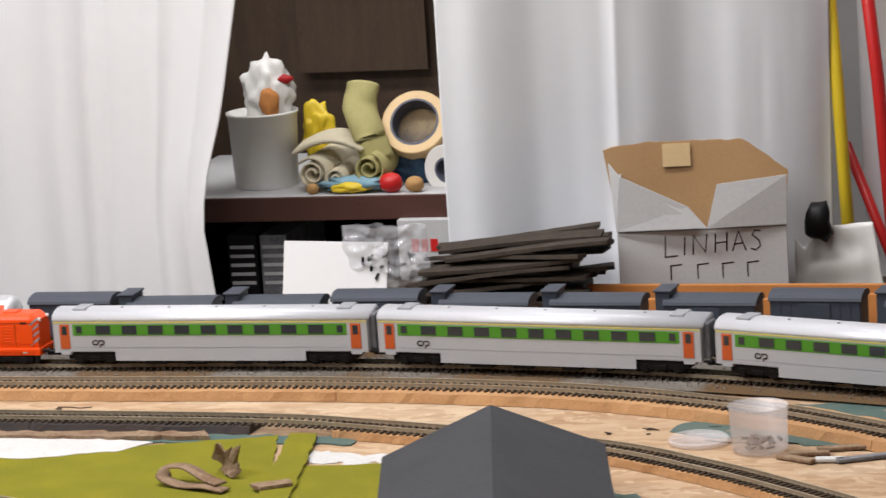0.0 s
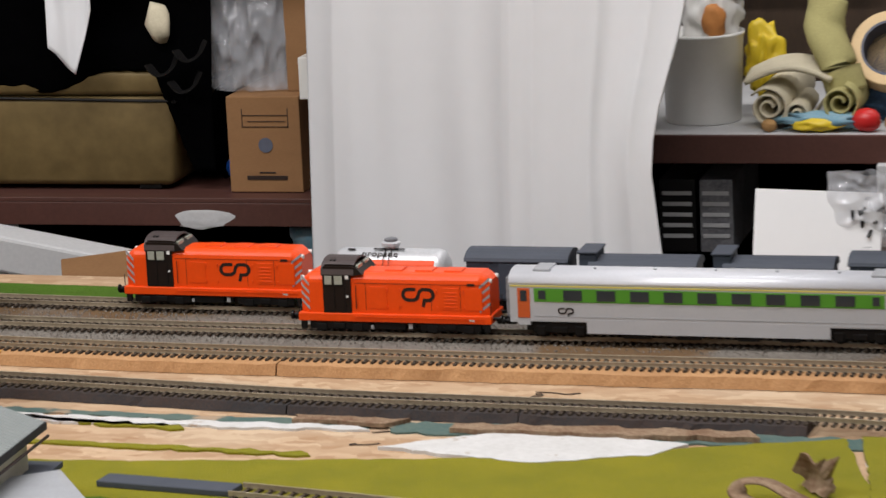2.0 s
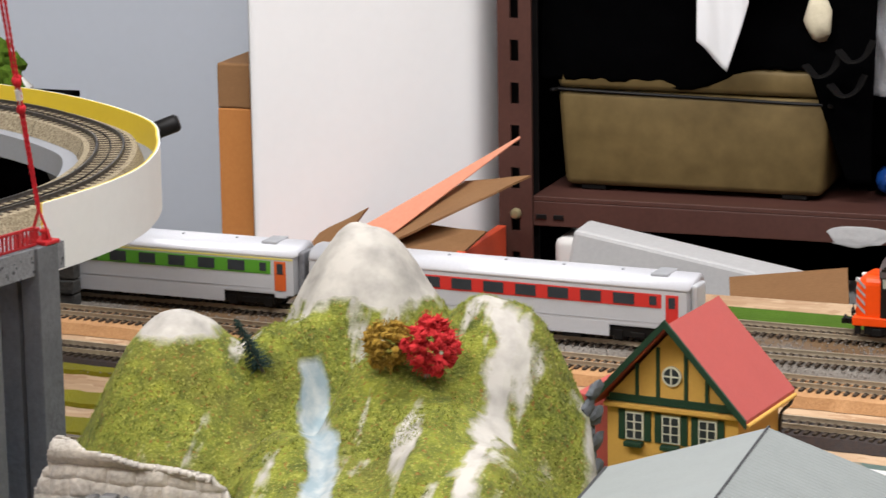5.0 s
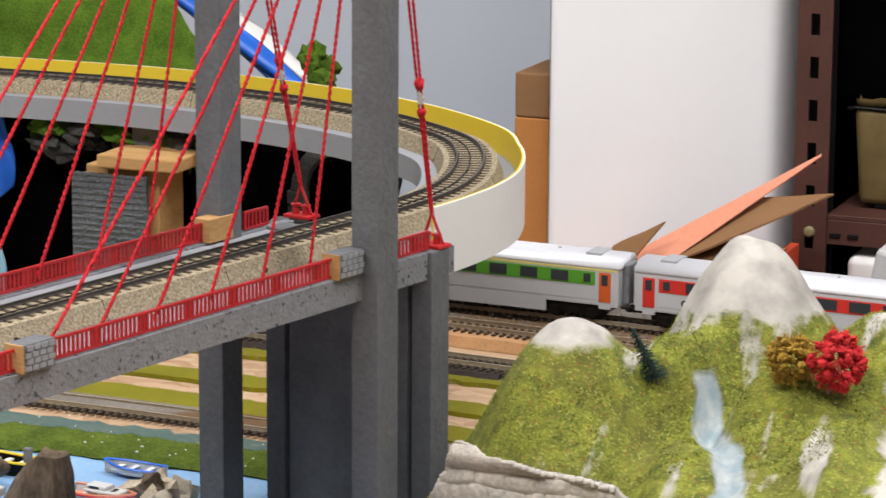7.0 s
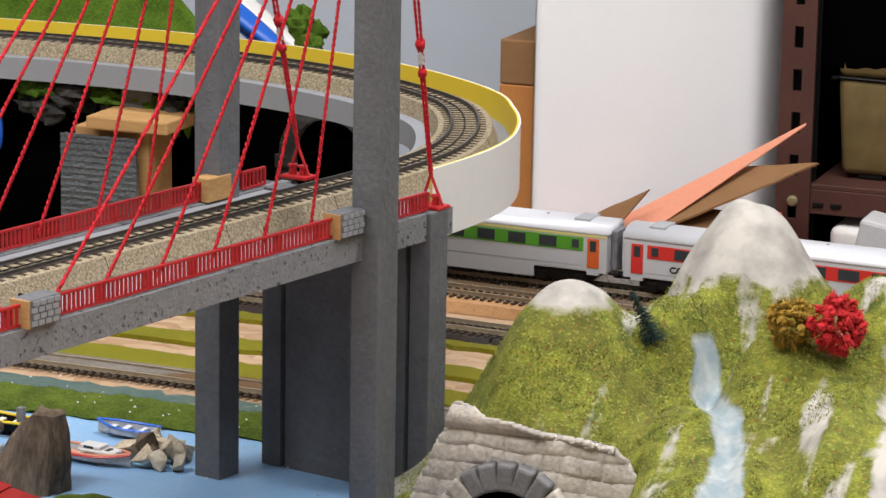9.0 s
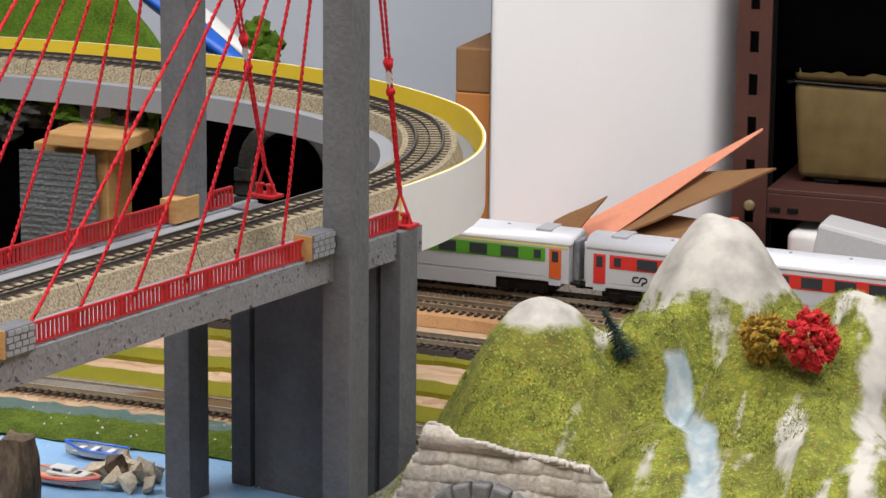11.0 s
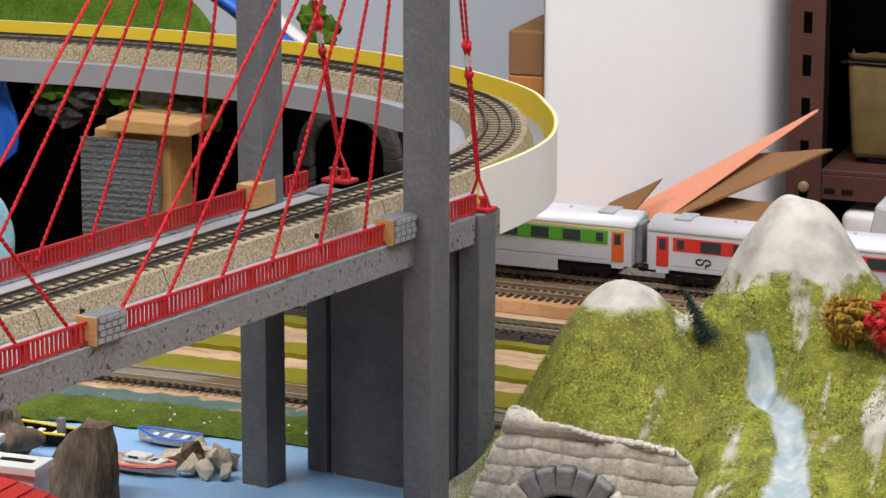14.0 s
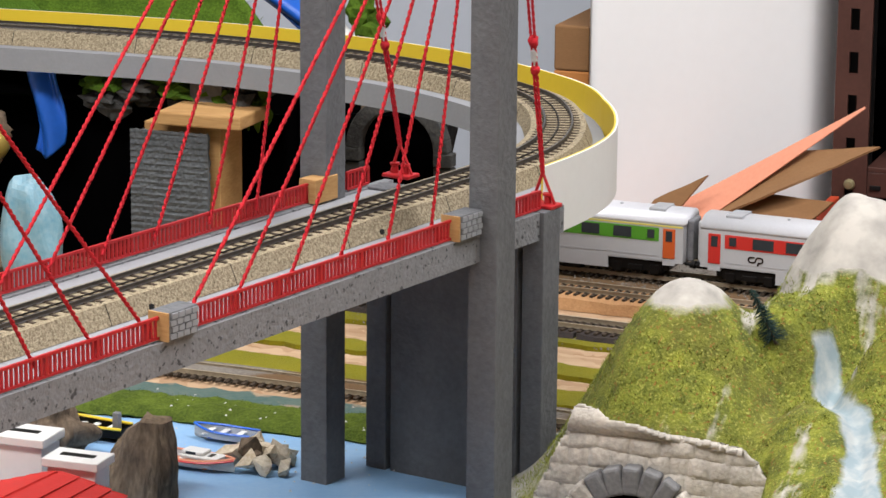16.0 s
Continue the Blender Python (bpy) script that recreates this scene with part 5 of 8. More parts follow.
part("crown", bm, "leafy", bush)
part("stem", rod(bmesh.new(), (0, 0, 0), (0, 0, 0.139), 0.002, 8), "rock", bush)
# hanging blue bag, blue plastic sheet, brown rock wall and a pale blue crystal shape
bag = solid("blue_bag", thicken(grid(bmesh.new(), 14, 24, lambda u, v: Vector((-1.5755 + 0.020 * u + 0.002 * math.sin(v * 5), 2.308 + 0.004 * math.sin(u * 7 + v * 4), 0.080 + 0.057 * v - 0.006 * math.sin(u * 4) * (1 - v)))), 0.002), "blue", "blue plastic bag hanging under the curve", "plastic bag", smooth=True)
sheet = solid("blue_flag", thicken(grid(bmesh.new(), 12, 20, lambda u, v: Vector((-1.516 + 0.030 * u - 0.165 * v, 2.66 + 0.006 * math.sin(u * 6 + v * 5), 0.098 + 0.12 * v))), 0.002), "blue", "blue and white plastic sheet behind the hill", "plastic sheet", smooth=True)
sheet2 = solid("white_flag", thicken(grid(bmesh.new(), 10, 20, lambda u, v: Vector((-1.500 + 0.016 * u - 0.165 * v, 2.68 + 0.006 * math.sin(u * 6 + v * 5), 0.098 + 0.12 * v))), 0.002), "white_plastic", "white plastic sheet with blue edge behind the hill", "plastic sheet", smooth=True)
bm = bmesh.new()
for k in range(16):
    lump(bm, (-1.600 - rnd.uniform(0, 0.10), 2.29 + rnd.uniform(-0.02, 0.02), rnd.uniform(0.0, 0.098)), (0.022, 0.015, 0.016), k, 0.45, 2)
solid("rock_wall", bm, "rock", "rough brown rock wall under the raised curve", "rock")
over = thing("rock_overhang", "dark overgrown rock overhang under the raised curve", "rock")
for k in range(34):
    x = -1.540 + 0.120 * rnd.random()
    part("rock_lump", lump(bmesh.new(), (x, 2.312 + rnd.uniform(-0.012, 0.010), 0.124 + rnd.uniform(-0.013, 0.010)), (rnd.uniform(0.006, 0.012), 0.008, rnd.uniform(0.004, 0.008)), k + 300, 0.45, 2, 2.2), "dark_rock" if k % 3 else "grass_dark", over)
bm = thicken(grid(bmesh.new(), 40, 20, lambda u, v: Vector((-1.448 + 0.040 * u, 2.314 - 0.012 * math.sin(v * 2.6) * (0.6 + noise.noise(Vector((u * 6, v * 4, 4)))), 0.112 + 0.026 * v - 0.016 * (1 - v) * abs(noise.noise(Vector((u * 6, 1, 9)))) + 0.003 * noise.noise(Vector((u * 20, v * 14, 8)))))), 0.002)
solid("moss_tuft", bm, "leafy", "bright green moss hanging under the curve", "moss")
M["ice"] = material("pale_blue_plastic", (0.15, 0.33, 0.44), 0.45, dark=(0.30, 0.44, 0.50), scale=60, amount=0.8, fine=300, bump=0.3)
bm = bmesh.new()
lump(bm, (-1.548, 2.245, 0.030), (0.021, 0.013, 0.050), 5, 0.16, 4, 1.5)
solid("blue_crag", bm, "ice", "pale blue painted waterfall crag", "model waterfall")
gold = solid("brass_ball", lathe(bmesh.new(), [(0.001, -0.011), (0.007, -0.0085), (0.0105, -0.003), (0.0105, 0.003), (0.007, 0.0085), (0.001, 0.011)], 20), material("brass_paint", (0.45, 0.32, 0.08), 0.35, 0.5, bump=0.05), "tarnished brass ball on the rock wall", "ball", smooth=True)
gold.location = (-1.586, 2.270, 0.090)

# ---- lake, boats, stones and the near houses ----
patch("lake", [(-1.70, 1.985), (-1.42, 2.000), (-1.33, 2.006), (-1.26, 2.012), (-1.15, 2.00), (-1.085, 1.98), (-1.085, 1.80), (-1.70, 1.80)], 0, 0.0012, "water", "blue painted lake with a dull surface", "lake", 40, 0.002, kind="structure")
flat_strip("ballast_edge", [(x, y + 0.0055) for x, y in PATHS["lake"]], 0.0125, 0.0005, 0.0048, "ballast", "grey ballast edge beside the lake track", "ballast", 0.0012)
rb = random.Random(9)


def bank_at(u, v):
    x = -1.66 + 0.60 * u
    y = 1.984 + 0.020 * min(1, u / 0.5) - 0.010 * max(0, u - 0.8) + v * (0.027 + 0.008 * u) + 0.005 * noise.noise(Vector((u * 22, v, 1)))
    return Vector((x, y, 0.0014 + 0.0075 * math.sin(v * 3.14) ** 0.6 + 0.0022 * noise.noise(Vector((u * 60, v * 6, 3))) + 0.0012 * noise.noise(Vector((u * 170, v * 16, 5)))))


solid("lake_bank", thicken(grid(bmesh.new(), 170, 12, bank_at), -0.002), "bank_grass", "rough green grass bank along the lake", "grass", kind="stuff")
vs, fs = [], []
for i in range(7000):
    p = bank_at(rb.random(), rb.uniform(0.03, 0.97))
    a, h = rb.uniform(0, 6.28), rb.uniform(0.0015, 0.0035)
    k = len(vs)
    vs += [(p.x - 0.0003, p.y, p.z - 0.0005), (p.x + 0.0003, p.y, p.z - 0.0005), (p.x + 0.0012 * math.cos(a), p.y + 0.0012 * math.sin(a), p.z + h)]
    fs.append((k, k + 1, k + 2))
me = bpy.data.meshes.new("bank_fibres")
me.from_pydata(vs, [], fs)
me.materials.append(M["bank_grass"])
tagged(new("bank_fibres", me), "short green grass fibres on the lake bank", "grass", kind="stuff")
vs, fs = [], []
for i in range(150):
    x, y, r = rb.uniform(-1.42, -1.09), min(2.05, rb.gauss(1.985, 0.035)), rb.uniform(0.0004, 0.0011)
    z = 0.0018 if y < 1.995 else 0.0105
    k = len(vs)
    vs += [(x - r, y - r, z), (x + r, y - r * 0.6, z), (x, y + r, z), (x, y, z + r)]
    fs += [(k, k + 1, k + 3), (k + 1, k + 2, k + 3), (k + 2, k, k + 3)]
me = bpy.data.meshes.new("crumbs")
me.from_pydata(vs, [], fs)
me.materials.append(M["plaster"])
tagged(new("crumbs", me), "white plaster crumbs scattered on lake and bank", "crumbs", kind="stuff")


def hull(bm, L, W, H, z0=0.0, lift=0.35):
    """A small boat's hull: pointed bow, flat stern."""
    secs = []
    for i in range(11):
        t = i / 10
        w = W * (1 - max(0, (t - 0.45) / 0.55) ** 2.2) * (0.86 + 0.14 * min(1, t / 0.3))
        z = lift * H * max(0, (t - 0.3) / 0.7) ** 2
        secs.append([(t * L - L / 2, y * max(w, 0.0003), z0 + zz + (z if k in (0, 4) else z * 0.4)) for k, (y, zz) in enumerate(((-1, H), (-0.85, H * 0.35), (0, 0), (0.85, H * 0.35), (1, H)))])
    rings = [[bm.verts.new(p) for p in s] for s in secs]
    for r0, r1 in zip(rings, rings[1:]):
        for i in range(4):
            bm.faces.new((r0[i], r0[i + 1], r1[i + 1], r1[i]))
    bm.faces.new(rings[0][::-1])
    return secs


def boat(at, rz, hull_mat, trim, label, cabin=False, W=0.0075, L=0.036):
    ob = thing("boat", label, "model boat", "boats on the lake", at, rz)
    bm = bmesh.new()
    secs = hull(bm, L, W, 0.0085)
    bmesh.ops.solidify(bm, geom=bm.faces[:], thickness=0.0006)
    part("hull", bm, hull_mat, ob)
    rim = bmesh.new()
    for k in (0, 4):
        sweep(rim, [s[k] for s in secs], ring(0.0008, 6))
    part("gunwale", rim, trim, ob)
    part("floor", boxes((-L * 0.45, L * 0.2, -W * 0.75, W * 0.75, 0.0028, 0.0036)), trim, ob)
    for x in (-0.009, 0.001, 0.009):
        part("bench", boxes((x - 0.0016, x + 0.0016, -W * 0.85, W * 0.85, 0.0058, 0.0066)), "hull_white", ob)
    if cabin:
        c = part("deck", boxes((-L * 0.2, L * 0.32, -W * 0.62, W * 0.62, 0.0085, 0.0112), bevel=0.0008), "hull_white", ob)
        part("cabin", boxes((-L * 0.18, L * 0.12, -W * 0.5, W * 0.5, 0.0112, 0.0142), bevel=0.0008), "hull_white", c)
        part("windscreen", boxes((-L * 0.12, L * 0.02, -W * 0.52, -W * 0.48, 0.0118, 0.0136)), "pane", c)
        bow = [s[0] for s in secs[1:]]
        part("stripe", sweep(bmesh.new(), [Vector((x, y - 0.0003, z - 0.0012)) for x, y, z in bow], ring(0.0010, 6)), "red", ob, "red painted stripe")
        part("hatch", boxes((L * 0.16, L * 0.22, -W * 0.3, W * 0.3, 0.0112, 0.0116)), "pane", c)
    return ob


boat((-1.297, 1.982, 0.0013), 178, "hull_white", "blue", "white rowing boat with a blue rim")
boat((-1.290, 1.932, 0.0013), -8, "hull_white", "card_salmon", "white motor boat with a red and blue hull", True, 0.0085, 0.044)
for b in bpy.data.objects:
    if b.name.startswith("boat") and b.parent is None:
        b.scale = (1.0, 1.0, 0.72)
dark = boat((-1.365, 1.962, 0.0013), 176, "black", "yellow", "black and yellow fishing boat", False, 0.0075, 0.040)
part("outboard", boxes((-0.016, -0.012, -0.002, 0.002, 0.006, 0.016), bevel=0.0006), "grey_clutter", dark)
for k in range(17):
    a = k * 2.4
    r = 0.004 + 0.0175 * (k % 6) / 5
    big = 1.0 + 0.35 * math.sin(k * 1.9)
    st = solid("stone", lump(bmesh.new(), (0, 0, 0), (0.0068 * big, 0.0056 * big, 0.0050 * big), k + 3, 0.42, 1, 0.9), "pale_rock" if k % 5 != 2 else "rock", "pale broken stone in a heap in the lake", "stone", "heap of pale stones")
    st.location = (-1.260 + r * 0.95 * math.cos(a), 1.944 + r * 0.75 * math.sin(a), 0.0052 + 0.009 * (1 - r / 0.0215))
    st.rotation_euler = (k, k * 1.7, k * 2.3)
bark = grid(bmesh.new(), 56, 40, lambda u, v: Vector((-1.303 + 0.009 * v + 0.0235 * (1 - 0.50 * v) * min(1.0, (1.002 - v) / 0.10) * math.cos(u * 6.2832), 1.880 + 0.0165 * (1 - 0.45 * v) * min(1.0, (1.002 - v) / 0.10) * math.sin(u * 6.2832), 0.047 * v - 0.010 * v * max(0.0, -math.cos(u * 6.2832)))))
for v in bark.verts:
    w = Vector((v.co.x * 70, v.co.y * 70, v.co.z * 24))
    v.co += Vector((v.co.x + 1.304, v.co.y - 1.88, 0.3 * v.co.z)).normalized() * (0.0055 * noise.noise(w) + 0.0018 * noise.noise(w * 3.1))
solid("boulder", bark, "rock", "brown bark-like boulder beside the lake", "boulder")
bm = lump(bmesh.new(), (-1.385, 1.925, 0.010), (0.030, 0.020, 0.026), 75, 0.35, 5, 2.0)
solid("boulder", bm, "rock", "grey-brown boulder at the lake's shore", "boulder")
bm = lump(bmesh.new(), (-1.255, 1.858, 0.002), (0.022, 0.010, 0.006), 77, 0.25, 4)
solid("moss_tuft", bm, "bank_grass", "low green moss at the lake's shore", "moss")
villa = thing("villa", "white model villa with a bright red tiled roof", "model house", at=(-1.302, 1.79, 0))
part("wall", boxes((-0.050, 0.050, -0.075, 0.008, 0.0, 0.022), bevel=0.0006), "hull_white", villa)
stack = part("chimney", boxes((-0.052, -0.022, 0.030, 0.050, 0.0, 0.0405), (-0.054, -0.020, 0.028, 0.052, 0.0405, 0.0450), bevel=0.0006), "hull_white", villa, "white flat-topped chimney block")
part("slot", boxes((-0.046, -0.028, 0.038, 0.042, 0.0449, 0.0454)), "black", stack)
stack = part("chimney", boxes((-0.010, 0.016, 0.012, 0.028, 0.0, 0.0380), (-0.012, 0.018, 0.010, 0.030, 0.0380, 0.0425), bevel=0.0006), "hull_white", villa, "low white flat-topped block")
part("slot", boxes((-0.006, 0.012, 0.018, 0.022, 0.0424, 0.0429)), "black", stack)
APEX = Vector((0.006, -0.006, 0.0425))
CORNERS = [Vector((0.058, 0.010, 0.020)), Vector((0.058, -0.080, 0.020)), Vector((-0.058, -0.080, 0.020)), Vector((-0.058, 0.010, 0.020))]
RIDGE = Vector((0.0, -0.055, 0.0425))
for quad in ((CORNERS[0], CORNERS[1], RIDGE, APEX), (CORNERS[2], CORNERS[3], APEX, RIDGE), (CORNERS[3], CORNERS[0], APEX, APEX), (CORNERS[1], CORNERS[2], RIDGE, RIDGE)):
    a, c, d, e = quad
    rf = part("roof", thicken(grid(bmesh.new(), 2, 2, lambda u, v: a.lerp(c, u).lerp(e.lerp(d, u), v * 0.995)), 0.0016), "red_tile", villa, "bright red tiled roof")
    nrm = (c - a).cross(e - a).normalized()
    nrm = nrm if nrm.z > 0 else -nrm
    for r in range(7):
        row = bmesh.new()
        v0, v1 = r / 7 * 0.97, (r + 1) / 7 * 0.97 + 0.012
        q = [a.lerp(c, 0.0).lerp(e, v0) + nrm * 0.0014, a.lerp(c, 1.0).lerp(d, v0) + nrm * 0.0014, a.lerp(c, 1.0).lerp(d, v1) + nrm * 0.0005, a.lerp(c, 0.0).lerp(e, v1) + nrm * 0.0005]
        row.faces.new([row.verts.new(p) for p in q])
        part("tile_course", thicken(row, 0.0006), "red_tile", rf)


# ---- the mountain ----
PEAKS = [(-0.961, 2.032, 0.151, 0.055, 2.2), (-1.029, 1.948, 0.121, 0.051, 2.25), (-0.884, 1.995, 0.128, 0.050, 2.3), (-0.985, 1.975, 0.114, 0.036, 2.4),
         (-0.915, 1.955, 0.106, 0.050, 2.2), (-0.862, 1.985, 0.102, 0.040, 2.6), (-0.945, 1.915, 0.076, 0.058, 2.2), (-1.020, 1.912, 0.076, 0.040, 2.6), (-0.880, 1.920, 0.088, 0.055, 2.2), (-1.040, 1.925, 0.070, 0.036, 2.4),
         (-0.925, 1.865, 0.062, 0.052, 2.2), (-0.862, 1.880, 0.076, 0.050, 2.4), (-0.90, 1.81, 0.05, 0.06, 2.2)]


def stream_at(y):
    return -0.964 + 0.45 * (1.96 - y) if y > 1.88 else -0.928 + 0.16 * (1.88 - y)


def mountain_z(x, y):
    s = 0.0
    for px, py, h, w, p in PEAKS:
        r = math.hypot(x - px, y - py) / w
        s += (h * math.exp(-0.62 * r ** p)) ** 7
    z = s ** (1 / 7)
    w = 0.008 * noise.noise(Vector((x * 18, y * 18, 7)))
    z += min(1.0, z / 0.05) * (0.0080 * noise.noise(Vector(((x + w) * 46, (y + w) * 11, 0))) + 0.003 * noise.noise(Vector((x * 34, y * 34, 2))) + 0.0006 * noise.noise(Vector((x * 120, y * 120, 3))))
    z -= 0.007 * max(0, 1 - abs(x - stream_at(y)) / 0.013) * (1 if y < 1.965 else 0)
    # cut back behind the tunnel mouth and down to the stone side
    if -1.13 < x < -0.972 and y < 1.884:
        z *= max(0.0, 1 - (1.884 - y) / 0.004)
    edge = -0.832 + 0.38 * (2.0 - y)
    if x > edge:
        z *= max(0.0, 1 - (x - edge) / 0.010)
    return z


mount = thing("mountain", "papier-mache mountain with green flock, white peaks and a stone tunnel mouth", "model mountain")
m = bpy.data.materials.new("mountain_plaster_and_flock")
m.use_nodes = True
t = m.node_tree
n, l = t.nodes, t.links
b = n["Principled BSDF"]
b.inputs["Roughness"].default_value = 0.9
co = n.new("ShaderNodeTexCoord")
sep = n.new("ShaderNodeSeparateXYZ")
l.new(co.outputs["Object"], sep.inputs[0])


def nz(scale, detail=4, rough=0.55):
    q = n.new("ShaderNodeTexNoise")
    q.inputs["Scale"].default_value, q.inputs["Detail"].default_value, q.inputs["Roughness"].default_value = scale, detail, rough
    l.new(co.outputs["Object"], q.inputs["Vector"])
    return q.outputs["Fac"]


def calc(op, a, c):
    q = n.new("ShaderNodeMath")
    q.operation = op
    for k, v in enumerate((a, c)):
        if isinstance(v, (int, float)):
            q.inputs[k].default_value = v
        else:
            l.new(v, q.inputs[k])
    return q.outputs[0]


def rng(v, a, c):
    q = n.new("ShaderNodeMapRange")
    q.inputs["From Min"].default_value, q.inputs["From Max"].default_value = a, c
    l.new(v, q.inputs["Value"])
    return q.outputs[0]


def blend(f, a, c):
    q = n.new("ShaderNodeMix")
    q.data_type = "RGBA"
    l.new(f, q.inputs["Factor"])
    for k, v in (("A", a), ("B", c)):
        if isinstance(v, tuple):
            q.inputs[k].default_value = (*v, 1)
        else:
            l.new(v, q.inputs[k])
    return q.outputs["Result"]


flock = blend(rng(nz(80, 9, 0.80), 0.38, 0.62), (0.058, 0.074, 0.005), (0.215, 0.232, 0.020))
flock = blend(calc("MULTIPLY", rng(nz(30, 3), 0.50, 0.66), 0.55), flock, (0.085, 0.080, 0.007))
flock = blend(calc("MULTIPLY", rng(nz(640, 2), 0.58, 0.68), 0.5), flock, (0.37, 0.36, 0.09))
flock = blend(calc("MULTIPLY", rng(nz(500, 2, 0.4), 0.62, 0.70), 0.7), flock, (0.20, 0.075, 0.012))
plaster = blend(rng(nz(60), 0.40, 0.68), (0.43, 0.405, 0.365), (0.275, 0.262, 0.238))
# bare plaster towards the two tops and in patches and runnels
run = n.new("ShaderNodeMapping")
run.inputs["Scale"].default_value = (52, 13, 9)
run.inputs["Location"].default_value = (3.37, 1.71, 0.4)
l.new(co.outputs["Object"], run.inputs[0])
rn = n.new("ShaderNodeTexNoise")
rn.inputs["Scale"].default_value, rn.inputs["Detail"].default_value = 1.0, 4
l.new(run.outputs[0], rn.inputs["Vector"])
bare = calc("MULTIPLY", rng(calc("ADD", rn.outputs["Fac"], calc("MULTIPLY", calc("SUBTRACT", nz(160), 0.5), 0.14)), 0.545, 0.625), 0.95)
side_run = calc("SUBTRACT", 1.0, rng(calc("ABSOLUTE", calc("SUBTRACT", calc("ADD", sep.outputs[0], calc("MULTIPLY", calc("SUBTRACT", nz(45), 0.5), 0.03)), calc("ADD", -0.868, calc("MULTIPLY", calc("SUBTRACT", 1.975, sep.outputs[1]), 0.15))), 0.0), 0.004, 0.0085))
bare = calc("MAXIMUM", bare, calc("MULTIPLY", side_run, rng(calc("SUBTRACT", 1.995, sep.outputs[1]), 0.0, 0.01)))
top2 = rng(calc("ADD", calc("MULTIPLY", calc("SUBTRACT", sep.outputs[2], 0.106), 60.0), calc("MULTIPLY", calc("SUBTRACT", -1.000, sep.outputs[0]), 30.0)), 0.3, 0.7)
low = rng(calc("ADD", calc("SUBTRACT", 0.060, sep.outputs[2]), calc("MULTIPLY", calc("SUBTRACT", 1.905, sep.outputs[1]), 1.0)), -0.004, 0.004)
mask = calc("MAXIMUM", bare, calc("MAXIMUM", calc("MULTIPLY", rng(calc("ADD", sep.outputs[2], calc("MULTIPLY", nz(40), 0.03)), 0.131, 0.135), rng(calc("SUBTRACT", -0.905, sep.outputs[0]), -0.003, 0.003)), 0.0))
left_top = calc("MULTIPLY", rng(calc("ADD", sep.outputs[2], calc("MULTIPLY", nz(60), 0.016)), 0.119, 0.123), rng(calc("SUBTRACT", -1.0, sep.outputs[0]), -0.004, 0.004))
mask = calc("MAXIMUM", mask, left_top)
colour = blend(mask, flock, plaster)
# the painted stream down the middle
stream_x = calc("MINIMUM", calc("ADD", -0.964, calc("MULTIPLY", calc("SUBTRACT", 1.96, sep.outputs[1]), 0.45)), calc("ADD", -0.928, calc("MULTIPLY", calc("SUBTRACT", 1.88, sep.outputs[1]), 0.16)))
wob = calc("MULTIPLY", calc("SUBTRACT", nz(35), 0.5), 0.02)
dist = calc("ABSOLUTE", calc("SUBTRACT", calc("ADD", sep.outputs[0], wob), stream_x), 0.0)
wet = calc("MULTIPLY", calc("SUBTRACT", 1.0, rng(calc("SUBTRACT", dist, calc("MULTIPLY", calc("SUBTRACT", 0.1, sep.outputs[2]), 0.07)), 0.0045, 0.0075)), rng(calc("SUBTRACT", 0.100, sep.outputs[2]), 0.0, 0.004))
colour = blend(wet, colour, blend(rng(nz(90), 0.4, 0.6), (0.215, 0.275, 0.30), (0.34, 0.365, 0.365)))
l.new(colour, b.inputs["Base Color"])
bp = n.new("ShaderNodeBump")
bp.inputs["Strength"].default_value, bp.inputs["Distance"].default_value = 0.8, 0.0012
rough_h = calc("MULTIPLY", nz(700, 3), calc("SUBTRACT", 1.0, calc("MAXIMUM", mask, wet)))
l.new(rough_h, bp.inputs["Height"])
l.new(bp.outputs[0], b.inputs["Normal"])
part("slope", grid(bmesh.new(), 176, 176, lambda u, v: Vector((-1.135 + 0.33 * u, 1.80 + 0.328 * v, mountain_z(-1.135 + 0.33 * u, 1.80 + 0.328 * v)))), m, mount, smooth=True)
# flock fibres standing on the slope
vs, fs = [], []
rf = random.Random(5)
for i in range(90000):
    x, y = rf.uniform(-1.12, -0.78), rf.uniform(1.83, 2.08)
    z = mountain_z(x, y)
    if (x < -0.968 and y < 1.893) or x > -0.838 + 0.38 * (2.0 - y):
        continue
    if z < 0.015 or noise.fractal(Vector((x * 20, y * 20, z * 20)), 0.6, 2.0, 3) > 0.12 or (z > 0.113 and x < -0.905 and y > 1.985) or (x < -1.0 and z > 0.106):
        continue
    if abs(x - (-0.868 + 0.15 * (1.975 - y))) < 0.014 and y < 1.995:
        continue
    if abs(x - stream_at(y)) < 0.011 and z < 0.1:
        continue
    a, h, w = rf.uniform(0, 6.28), rf.uniform(0.0008, 0.0023), 0.00028
    dx, dy = math.cos(a), math.sin(a)
    k = len(vs)
    vs += [(x - dy * w, y + dx * w, z - 0.0004), (x + dy * w, y - dx * w, z - 0.0004), (x + dx * h * 0.8, y + dy * h * 0.8, z + h * 0.75)]
    fs.append((k, k + 1, k + 2))
M["flock"] = material("flock_fibre", (0.27, 0.285, 0.040), 0.9, dark=(0.075, 0.100, 0.008), scale=300, amount=0.9, fine=900, bump=0)
me = bpy.data.meshes.new("flock_fibres")
me.from_pydata(vs, [], fs)
me.materials.append(M["flock"])
fo = new("flock_fibres", me)
fo.parent = mount
tagged(fo, kind="stuff")
# stone tunnel mouth at the foot
face_y = 1.868
